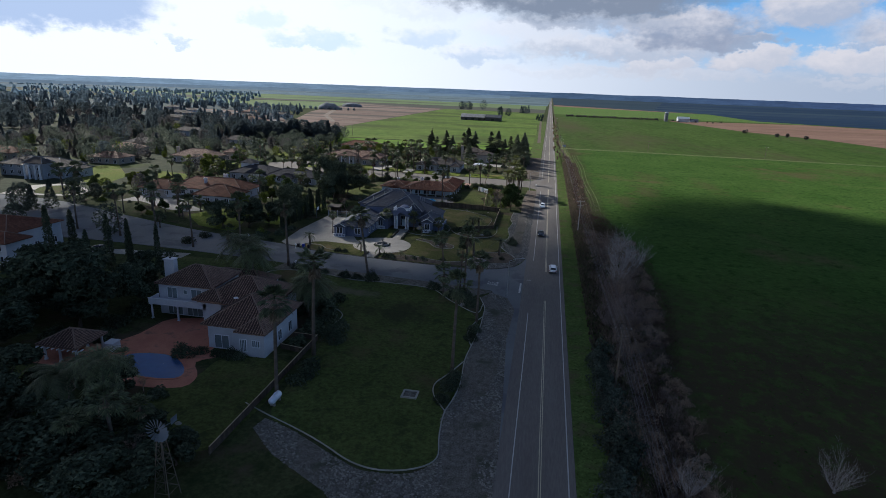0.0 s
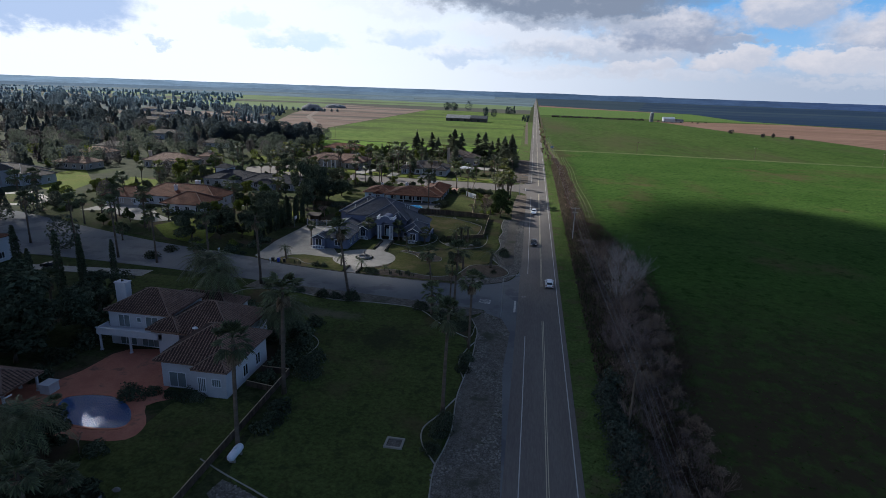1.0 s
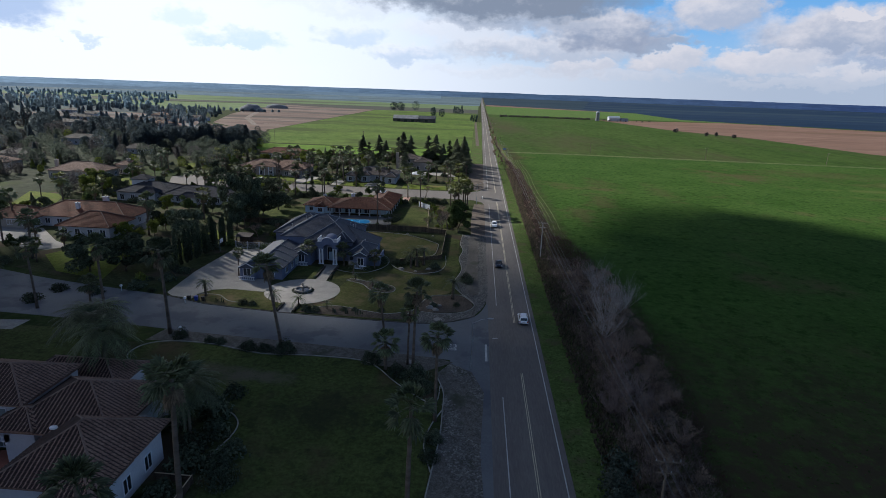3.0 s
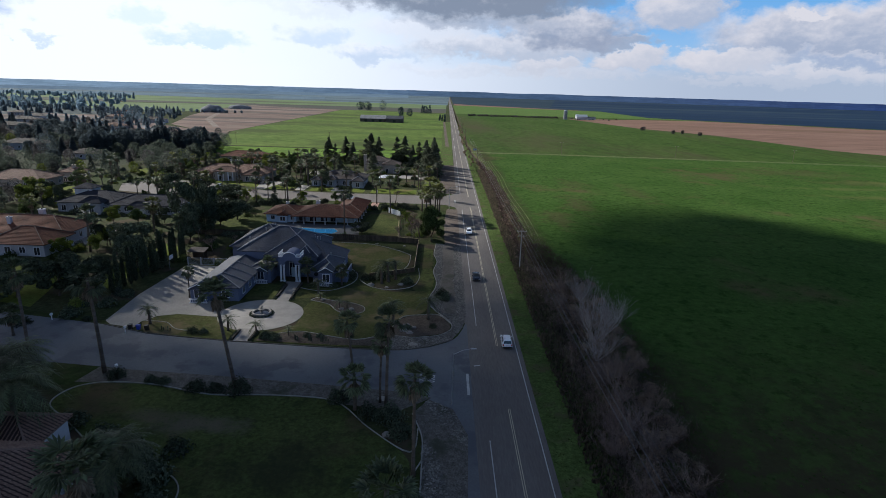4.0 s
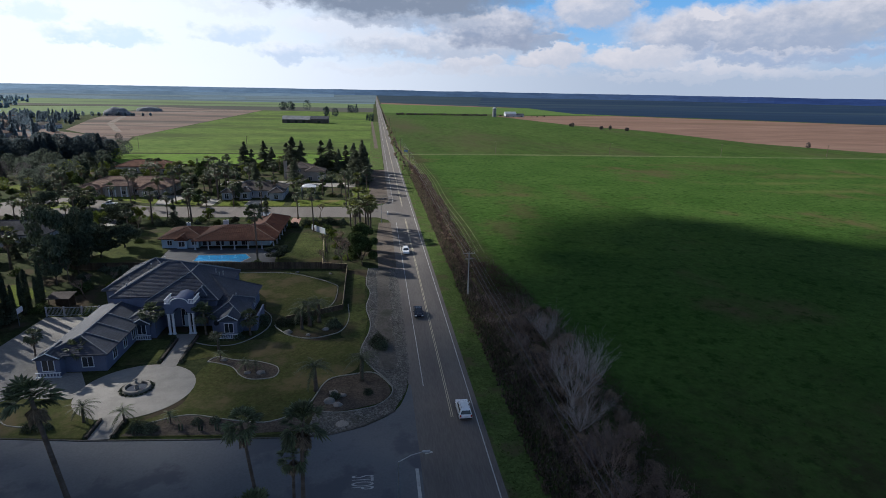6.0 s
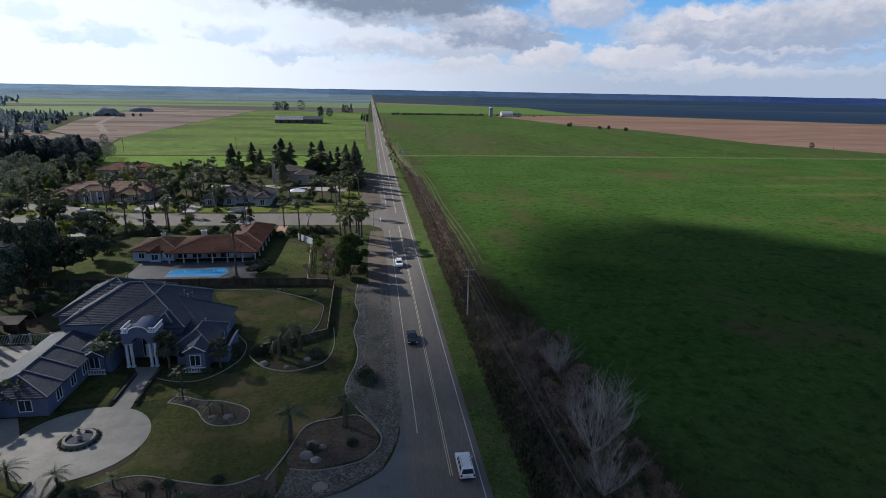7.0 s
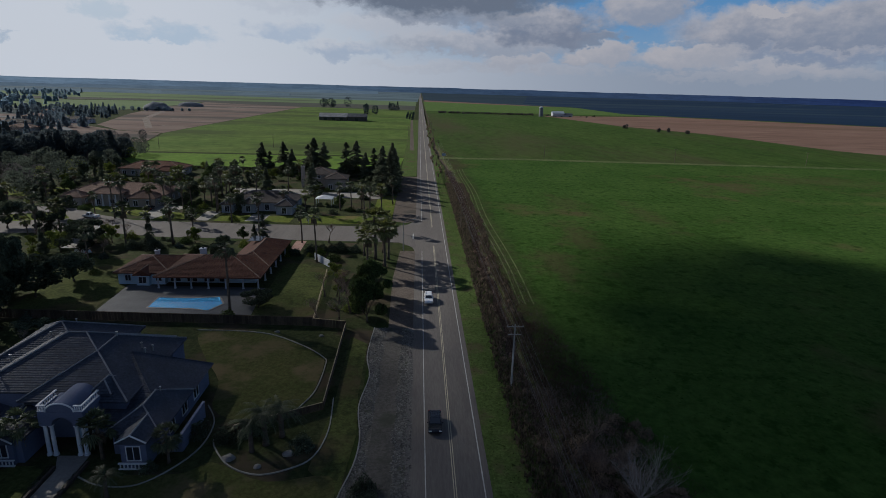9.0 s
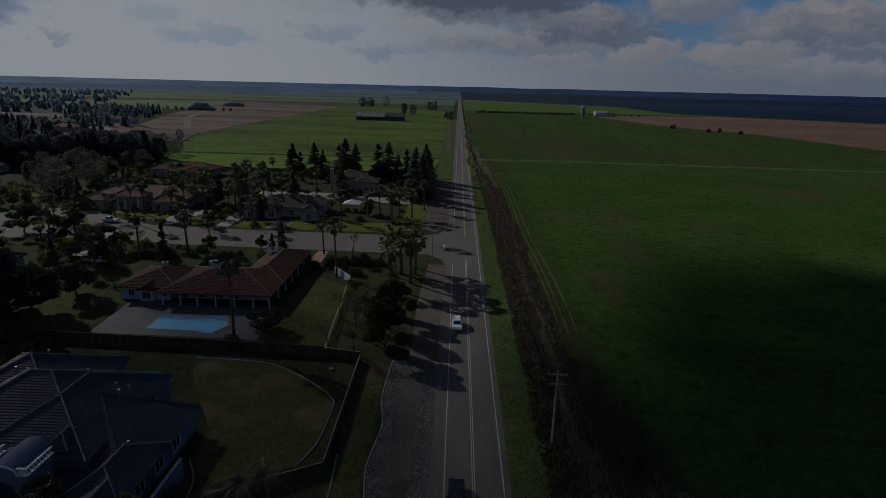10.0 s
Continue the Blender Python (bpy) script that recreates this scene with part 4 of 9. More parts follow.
EDGES = [(curve_points([(-42, 67.8), (-37.1, 65.6), (-31.8, 63.4), (-27.7, 61.4), (-23, 58.8), (-19.2, 58.1), (-15.2, 59.2), (-12.8, 61.8), (-13.4, 66.8), (-13.7, 72), (-13.1, 75.9), (-12.75, 80.7), (-13.2, 88.4), (-12.9, 94), (-12.35, 101.7), (-12.4, 108.8), (-12.6, 113.5), (-14.2, 119)], per=5)),
         curve_points([(-13.7, 72.6), (-16, 76.2), (-16.6, 79.7), (-15, 83.5), (-13.3, 88.2)], per=5),
         curve_points([(-12.9, 94.4), (-14.3, 99.8), (-13.7, 104.5), (-12.4, 108.4)], per=5),
         curve_points([(-13.2, 115.2), (-14, 110), (-20, 115.1), (-24.4, 120.4), (-28.4, 122.4), (-37.7, 122.8), (-45, 122.5), (-54.6, 124.9), (-62.4, 125.1), (-66.2, 123), (-66.5, 118.8), (-62, 115.2), (-57, 111.2)], per=5),
         curve_points([(-47.2, 106.5), (-43, 104.8), (-40.4, 102.5), (-39.7, 99.4), (-40.6, 94.6)], per=5),
         CURB2,
         curve_points([(-8.3, 151.2), (-11, 155.9), (-14.6, 155.7), (-18.4, 154.2), (-20.3, 148.2), (-22, 143.4)], per=5),
         curve_points([(-39.1, 162.2), (-37.8, 163.8), (-34.5, 162.4), (-31, 161.7), (-27.1, 159.2), (-27.1, 155.9), (-30.4, 155.4), (-32.6, 156.9), (-34.8, 160.1), (-39.1, 162.2)], per=5),
         curve_points([(-45, 210.4), (-33.1, 209.4), (-25.4, 204.9), (-20.3, 199.9), (-19.5, 197), (-19.7, 189.2), (-21.2, 184.4)], per=5),
         curve_points([(-30.5, 177), (-29.7, 175.2), (-26.9, 171.8), (-23.3, 170.2), (-20.1, 171), (-17.3, 173.3), (-16.2, 178.9), (-16.7, 187)], per=5),
         curve_points([(-43.5, 170), (-40, 168.4), (-36, 168.6), (-33, 172), (-31.5, 176), (-31.8, 181), (-34, 185)], per=5),
         curve_points([(-68.5, 148.6), (-64, 148.2), (-60.5, 145.2), (-54.5, 144.4)], per=5),
         curve_points([(-43.4, 143.2), (-42.5, 143.9), (-37.4, 145.8), (-31, 144.0), (-26.3, 143.0), (-22.8, 144.4)], per=5)]
for pts in EDGES:
    bm = bmesh.new()
    ribbon(bm, pts, 0.18, 0.03, 0.16)
    tagged(part("edging", bm, CURB), "pale curving concrete lawn edging", "edging", "concrete edgings", "structure")
for pts in (S1_FAR[4:12],):
    bm = bmesh.new()
    ribbon(bm, [Vector(p) for p in pts], 0.25, 0.02, 0.16)
    tagged(part("kerb", bm, DIRT_GREY), "low weathered concrete street kerb", "kerb", "street kerbs", "structure")

# pale driveways and paths
sheet("driveway", [(-64.3, 152.2), (-64.3, 160.2), (-64.6, 184), (-76, 184), (-77, 163), (-75.9, 148.3), (-74, 146.6), (-68.9, 145.4), (-69, 148.2), (-67.2, 151.2)], 0.085, CONCRETE, "pale concrete driveway", thick=0.05)
sheet("driveway", [(-64.29, 152.5), (-55.6, 151.7), (-55, 155), (-58, 160), (-64.29, 160.2)], 0.087, CONCRETE, "pale concrete link of the driveway", thick=0.05)
sheet("driveway", [(-47.2 + 8.4 * math.cos(a * math.pi / 18), 153.6 + 8.2 * math.sin(a * math.pi / 18)) for a in range(36)], 0.089, SLAB, "round pale concrete forecourt", thick=0.05)
sheet("front_walk", [(-46.5, 161), (-43.8, 160.8), (-44.2, 173.8), (-48, 173.8), (-46.6, 171)], 0.093, CONCRETE, "pale concrete front walk", thick=0.05)
sheet("front_walk", [(-48.4, 140.9), (-45.7, 140.9), (-45.9, 146.4), (-48.5, 146.4)], 0.093, CONCRETE, "pale concrete walk to the street", thick=0.05)
for pts in ([(-158, 182), (-150, 184), (-132, 175), (-124, 174), (-120, 178), (-128, 183), (-141, 195), (-147, 196), (-157, 194)], [(-206, 178), (-180, 183), (-178, 193), (-199, 207), (-210, 197)], [(-62, 296), (-56, 296), (-56, 306), (-62, 306)],
            [(-96, 297), (-92, 297), (-88, 318), (-100, 318)], [(-78, 296), (-74, 296), (-74, 310), (-79, 310)], [(-45, 340), (-20, 338), (-20, 352), (-45, 350)], [(-95, 262), (-101, 262), (-108, 288), (-102, 288)], [(-93, 130.4), (-125, 127), (-125, 123.6), (-93, 126)],
            [(-84, 345), (-50, 344), (-50, 356), (-84, 356)], [(-130, 205), (-112, 200), (-106, 215), (-124, 220)]):
    sheet("driveway", pts, 0.08, CONCRETE, "pale concrete driveway", thick=0.05)
sheet("driveway", curve_points([(-196, 184), (-186, 185), (-183, 190), (-194, 201), (-204, 196)], True, 4), 0.095, LAWN, "oval lawn inside a pale drive")
sheet("patio", curve_points([(-72, 84), (-70, 92), (-57, 92), (-56, 81), (-53.4, 79.8), (-56, 77), (-53.1, 73), (-53.4, 69.4), (-59.6, 68.2), (-67, 69), (-72, 74), (-74, 78)], True, 3), 0.078, PATIO, "red-brown paved patio round the pool", thick=0.06)
sheet("patio", R(-82, -72, 70.6, 79), 0.07, PATIO, "red-brown paved floor of the pool house", thick=0.06)
sheet("pool_deck", [(-68, 218.4), (-37.4, 217.6), (-38.6, 233), (-69, 234)], 0.078, DECK, "grey concrete pool deck", thick=0.06)
sheet("front_walk", [(-40, 262), (-36.8, 262), (-37, 272.5), (-40, 273)], 0.078, BRICK_PATH, "red brick entrance path")


for x, a, b in ((-48.7, 141.2, 145.6), (-45.4, 141.2, 145.4), (-46.9, 163.2, 171.5), (-43.6, 162.4, 172.4)):
    bm = bevelled(x - 0.18, x + 0.18, a, b, 0.0, 0.42, 0.04)
    tagged(part("garden_wall", bm, WALL_DARK), "low dark brick wall beside the walk", "garden wall", "low garden walls", "structure")


def cactus(x, y, hgt, seed):
    """A columnar cactus with a side arm."""
    r = random.Random(seed)
    root = thing("cactus", (x, y), "small dark columnar cactus by the kerb", "cactus", "cacti")
    for dx_, hh in ((0, hgt), (0.34, hgt * r.uniform(0.55, 0.9))):
        bm = bmesh.new()
        tube(bm, [(x + dx_, y, 0.0), (x + dx_ * 1.2, y, hh * 0.5), (x + dx_ * 1.25, y, hh * 0.9), (x + dx_ * 1.25, y, hh)], [0.1, 0.13, 0.11, 0.04], 8)
        part("stem", bm, LEAF_DARK, root)


for i, (x, y, hh) in enumerate(((-37.2, 142.0, 1.2), (-34.6, 141.8, 1.4), (-32.4, 141.7, 1.3), (-31.5, 141.9, 1.0), (-61.8, 144.4, 1.1), (-63.2, 144.8, 0.9))):
    cactus(x, y, hh, i)


def pool(name, pts, lining, label, rim=CONCRETE):
    root = thing(name, pts[0], label, "swimming pool")
    bm = bmesh.new()
    ribbon(bm, pts, 0.45, 0.07, 0.14, True)
    part("coping", bm, rim, root, "raised stone coping")
    sheet("basin", pts, 0.088, lining, parent=root)
    w = sheet("water", pts, 0.108, WATER, parent=root)
    w.visible_shadow = False
    return root


pool("swimming_pool", curve_points([(-68.4, 75.3), (-67.4, 77.4), (-62.2, 78.3), (-58, 76.4), (-55.5, 73.4), (-56, 71.3), (-60.4, 70.6), (-65.4, 71.6)], True, 4), POOL_DEEP, "kidney-shaped deep blue pool reflecting the sky", PATIO)
pool("swimming_pool", [(-59, 220.8), (-50, 220.4), (-46.4, 219.4), (-44.6, 223.4), (-46.6, 227.2), (-52, 226.4), (-59.2, 226.6)], POOL_TURQ, "turquoise pool on a grey deck")


# ---- loose stones and weeds ----
def scatter_stones(name, poly, count, lo, hi, seed, label, avoid=None):
    rng = random.Random(seed)
    proto = [Vector(p) for p in ((1, 0, 0), (0.3, 0.95, 0), (-0.8, 0.6, 0), (-0.8, -0.6, 0), (0.3, -0.95, 0), (0.1, 0.05, 0.8))]
    xs, ys = [p[0] for p in poly], [p[1] for p in poly]
    V, F = [], []
    while len(F) < count * 5:
        x, y = rng.uniform(min(xs), max(xs)), rng.uniform(min(ys), max(ys))
        if not inside(x, y, poly) or (avoid and avoid(x, y)):
            continue
        r, a = rng.uniform(lo, hi), rng.uniform(0, 6.28)
        i = len(V)
        c, s = math.cos(a) * r, math.sin(a) * r
        st = rng.uniform(0.6, 1.0)
        for p in proto:
            V.append((x + p.x * c - p.y * st * s, y + p.x * s + p.y * st * c, 0.05 + p.z * r * 0.75))
        F += [(i + j, i + (j + 1) % 5, i + 5) for j in range(5)]
    return tagged(part_mesh(name, raw_mesh(name, V, F), STONE), label, "cobbles", "", "stuff")


scatter_stones("cobbles", [p for p in GRAVEL1], 5200, 0.1, 0.24, 3, "loose grey cobbles on the shoulder", lambda x, y: noise.noise((x * 0.15, y * 0.08, 1)) < -0.12)
scatter_stones("cobbles", GRAVEL2, 5200, 0.1, 0.24, 4, "loose grey cobbles on the shoulder", lambda x, y: -10.5 < x + 0.9 * noise.noise((x * 0.5, y * 0.25, 7)) < -7.4 and y > 157)


# ---- plants ----
def palm_trunk(h, lean, r0, r1, rng):
    bm = bmesh.new()
    a = rng.uniform(0, 6.28)
    pts = [(math.cos(a) * lean * (i / 7) ** 1.6, math.sin(a) * lean * (i / 7) ** 1.6, h * i / 7) for i in range(8)]
    tube(bm, pts, [r0 * 1.25] + [r0 + (r1 - r0) * i / 7 for i in range(1, 8)], 8)
    return bm, Vector(pts[-1])


def fan_leaf(V, F, base, d, r, stem, rng, droop):
    """A stalk and a fan of pointed, folded segments."""
    d = d.normalized()
    side = d.cross(Vector((0, 0, 1)))
    side = side.normalized() if side.length > 0.05 else Vector((1, 0, 0))
    up = side.cross(d).normalized()
    hub = base + d * stem + Vector((0, 0, -droop * stem * 0.35))
    i = len(V)
    V += [base + side * 0.04, base - side * 0.04, hub]
    F.append((i, i + 1, i + 2))
    n = 9
    for j in range(n):
        a = radians(-82 + 164 * j / (n - 1))
        w = radians(9.5)
        ray = lambda q, k: hub + (d * math.cos(q) + side * math.sin(q)) * r * k + up * (0.1 * r * k) + Vector((0, 0, -droop * 0.5 * r * k * k))
        L = 1.0 - 0.25 * abs(j - 4) / 4 + rng.uniform(-0.08, 0.08)
        i = len(V)
        V += [hub.copy(), ray(a - w, 0.62 * L), ray(a, L), ray(a + w, 0.62 * L), ray(a, 0.6 * L) + up * 0.08 * r]
        F += [(i, i + 1, i + 4), (i + 1, i + 2, i + 4), (i, i + 4, i + 3), (i + 4, i + 2, i + 3)]


def fan_palm(name, h, label, rng, leaf=PALM_LEAF, size=1.0, skirt=0.8, group="fan palms", leaves=34):
    root = thing(name, (0, 0), label, "palm tree", group)
    bm, top = palm_trunk(h, h * 0.03, 0.17 * size, 0.12 * size, rng)
    part("trunk", bm, PALM_BARK, root, smooth=True)
    V, F = [], []
    for i in range(leaves):
        e = radians(rng.uniform(-38, 75))
        a = i * 2.4 + rng.uniform(-0.3, 0.3)
        fan_leaf(V, F, top + Vector((0, 0, 0.1 * size)), Vector((math.cos(a) * math.cos(e), math.sin(a) * math.cos(e), math.sin(e))), size * rng.uniform(0.75, 0.95), size * rng.uniform(0.7, 1.0), rng, 0.5 if e > 0 else 0.9)
    part_mesh("crown", raw_mesh("crown", [tuple(v) for v in V], F), leaf, root, "spiky fan fronds")
    if skirt:
        V, F = [], []
        for i in range(16):
            a = i * 2.4 + rng.uniform(-0.3, 0.3)
            fan_leaf(V, F, top - Vector((0, 0, rng.uniform(0.1, skirt))), Vector((math.cos(a) * 0.5, math.sin(a) * 0.5, -1)), size * 0.6, size * 0.5, rng, 0.6)
        part_mesh("skirt", raw_mesh("skirt", [tuple(v) for v in V], F), PALM_DEAD, root, "hanging dead brown fronds")
    return root


def feather_palm(name, h, label, rng, leaf=PALM_LEAF, size=1.0, group="feather palms", fronds=24, r=0.22):
    root = thing(name, (0, 0), label, "palm tree", group)
    bm, top = palm_trunk(h, h * 0.04, r, r * 0.8, rng)
    part("trunk", bm, PALM_BARK, root, smooth=True)
    V, F = [], []
    for i in range(fronds):
        a = i * 2.4 + rng.uniform(-0.25, 0.25)
        e = radians(rng.uniform(5, 80))
        out, L, n = Vector((math.cos(a), math.sin(a), 0)), size * rng.uniform(1.9, 2.6), 9
        side = Vector((-out.y, out.x, 0))
        P = []
        for j in range(n + 1):
            t = j / n
            P.append(top + out * (L * t * math.cos(e * (1 - 0.6 * t)) ) + Vector((0, 0, L * (math.sin(e) * t - (0.75 + 0.3 * math.cos(e)) * t * t * 0.9))))
        for j in range(n):
            p, q = P[j], P[j + 1]
            w = size * 0.42 * math.sin(math.pi * (0.12 + 0.82 * (j + 0.5) / n))
            for s in (1, -1):
                for u in (0.15, 0.65):
                    b = p.lerp(q, u)
                    i0 = len(V)
                    tip = b + side * s * w + (q - p) * 0.9 + Vector((0, 0, -0.35 * w))
                    V += [b, b + (q - p) * 0.28, tip]
                    F.append((i0, i0 + 1, i0 + 2) if s > 0 else (i0, i0 + 2, i0 + 1))
            i0 = len(V)
            V += [p + side * 0.025, p - side * 0.025, q - side * 0.02, q + side * 0.02]
            F.append((i0, i0 + 1, i0 + 2, i0 + 3))
    part_mesh("crown", raw_mesh("crown", [tuple(v) for v in V], F), leaf, root, "arching feather fronds")
    return root


def limbs(bm, h, spread, rng, n=6, r=0.22, split=0.35):
    """A trunk with rising limbs; returns the limb ends."""
    top = Vector((rng.uniform(-.3, .3), rng.uniform(-.3, .3), h * split))
    tube(bm, [(0, 0, 0), top * 0.5 + Vector((0.1, 0, 0)), top], [r * 1.25, r, r * 0.8], 7)
    ends = []
    for i in range(n):
        a = i * 6.28 / n + rng.uniform(-0.4, 0.4)
        e = top + Vector((math.cos(a) * spread * rng.uniform(0.4, 0.8), math.sin(a) * spread * rng.uniform(0.4, 0.8), h * rng.uniform(0.2, 0.5)))
        mid = top.lerp(e, 0.5) + Vector((rng.uniform(-.2, .2), rng.uniform(-.2, .2), h * 0.04))
        tube(bm, [top - Vector((0, 0, 0.2)), mid, e], [r * 0.5, r * 0.32, r * 0.1], 5)
        ends.append(e)
    return ends


def broad_tree(name, h, spread, label, seed, leaf=LEAF_MID, n=2600, leafsize=0.34, group="broadleaf trees", low=0.25, category="tree"):
    """Trunk, limbs and an uneven crown of many leaf clumps."""
    rng, nr = random.Random(seed), np.random.default_rng(seed)
    root = thing(name, (0, 0), label, category, group)
    bm = bmesh.new()
    limbs(bm, h, spread, rng, 6, 0.05 + h * 0.016, max(0.15, low))
    part("trunk", bm, BARK, root, smooth=True)
    blobs = []
    for i in range(13):
        a, q = rng.uniform(0, 6.28), rng.uniform(0.0, 0.78) ** 0.6
        z = h * (low + (0.94 - low) * rng.uniform(0.12, 0.9))
        k = math.sqrt(max(0.08, 1 - ((z / h - (low + 0.4)) / (1.02 - low)) ** 2 * 2.2))
        blobs.append((math.cos(a) * spread * q * k, math.sin(a) * spread * q * k, z, spread * rng.uniform(0.26, 0.46)))
    pick = nr.integers(0, len(blobs), n)
    B = np.array(blobs)[pick]
    d = nr.normal(size=(n, 3))
    d /= np.linalg.norm(d, axis=1, keepdims=True)
    rad = nr.uniform(0.45, 1.0, (n, 1)) ** 0.5
    c = B[:, :3] + d * B[:, 3:4] * rad * np.array([1, 1, 0.8]) * nr.uniform(0.85, 1.12, (n, 1))
    c[:, 2] = np.clip(c[:, 2], h * 0.08, h)
    v, f = cards("crown", c, leafsize, nr, 0.7, 0.3, d)
    part_mesh("crown", raw_mesh("crown", v, f), leaf, root, "dense leafy crown")
    return root


def cypress(name, h, r, label, seed, leaf=NEEDLES, n=1500, group="cypresses"):
    nr = np.random.default_rng(seed)
    root = thing(name, (0, 0), label, "tree", group)
    bm = bmesh.new()
    tube(bm, [(0, 0, 0), (0, 0, h * 0.5), (0, 0, h * 0.9)], [0.16, 0.1, 0.03], 6)
    part("trunk", bm, BARK, root)
    t = nr.uniform(0.02, 1.0, n)
    prof = np.minimum(1.0, t * 7 + 0.25) * np.sqrt(np.clip(1.0 - t ** 2.2, 0.003, 1)) * (1 + 0.18 * np.sin(t * 19) * nr.normal(size=n))
    a = nr.uniform(0, 6.283, n)
    q = r * prof * nr.uniform(0.6, 1.05, n)
    c = np.stack([np.cos(a) * q, np.sin(a) * q, t * h], 1)
    v, f = cards("crown", c, 0.2 + r * 0.07, nr, 0.5, 1.2, np.stack([np.cos(a), np.sin(a), a * 0], 1))
    part_mesh("crown", raw_mesh("crown", v, f), leaf, root, "narrow dark green column")
    return root


def conifer(name, h, r, label, seed, n=6500, leaf=NEEDLES_OLIVE, group="conifers"):
    """Whorls of drooping branches that shorten towards a point."""
    nr = np.random.default_rng(seed)
    root = thing(name, (0, 0), label, "tree", group)
    bm = bmesh.new()
    tube(bm, [(0, 0, 0), (0.05, 0, h * 0.5), (0, 0, h * 0.98)], [0.05 + h * 0.014, h * 0.01, 0.02], 6)
    part("trunk", bm, BARK, root)
    br = int(h * 7)
    t = 0.08 + 0.92 * nr.uniform(0, 1, br) ** 1.15
    a = nr.uniform(0, 6.283, br)
    L = r * (1.03 - t) ** 0.75 * nr.uniform(0.65, 1.15, br)
    k = nr.integers(0, br, n)
    u = nr.uniform(0.12, 1, n)
    c = np.stack([np.cos(a[k]) * L[k] * u, np.sin(a[k]) * L[k] * u, t[k] * h - L[k] * u * 0.28 + nr.normal(size=n) * 0.1], 1)
    c[:, :2] += nr.normal(size=(n, 2)) * 0.16 * (L[k] * u)[:, None]
    v, f = cards("crown", c, 0.4, nr, 0.6, 0.7)
    part_mesh("crown", raw_mesh("crown", v, f), leaf, root, "dark needle branches")
    return root


def twig_tree(name, h, spread, label, seed, material=TWIG, depth=5, group="bare trees", stems=1, r=0.16, category="tree", upright=0.55):
    """A leafless tree: branches that split again and again."""
    rng = random.Random(seed)
    root = thing(name, (0, 0), label, category, group)
    V, F, T = [], [], bmesh.new()

    def seg(p, q, a, b):
        d = (q - p).normalized()
        x = d.orthogonal().normalized()
        y = d.cross(x)
        i = len(V)
        for c, rr in ((p, a), (q, b)):
            for j in range(3):
                V.append(tuple(c + (x * math.cos(j * 2.094) + y * math.sin(j * 2.094)) * rr))
        for j in range(3):
            F.append((i + j, i + (j + 1) % 3, i + 3 + (j + 1) % 3, i + 3 + j))

    def grow(p, d, L, rr, k):
        q = p + d * L
        seg(p, q, rr, rr * 0.62)
        if k == 0:
            return
        for i in range(3 if k > 1 else 4):
            e = Vector((rng.uniform(-1, 1) * spread, rng.uniform(-1, 1) * spread, rng.uniform(0.0, 1.0) * upright + 0.1)).normalized()
            grow(p.lerp(q, rng.uniform(0.55, 1.0)), (d * 0.55 + e * 0.75).normalized(), L * rng.uniform(0.6, 0.85), max(rr * 0.58, 0.012), k - 1)

    for s in range(stems):
        b = Vector((rng.uniform(-1, 1), rng.uniform(-1, 1), 0)) * (0.35 * (stems > 1) * h * 0.2)
        d = Vector((rng.uniform(-.3, .3) + b.x * 0.3, rng.uniform(-.3, .3) + b.y * 0.3, 1)).normalized()
        tube(T, [b, b + d * h * 0.2], [r * 1.3, r], 6)
        grow(b + d * h * 0.17, d, h * 0.24, r, depth)
    part("trunk", T, PALE_BARK if material is TWIG_PALE else BARK, root)
    part_mesh("crown", raw_mesh("crown", V, F), material, root, "leafless branching twigs")
    return root


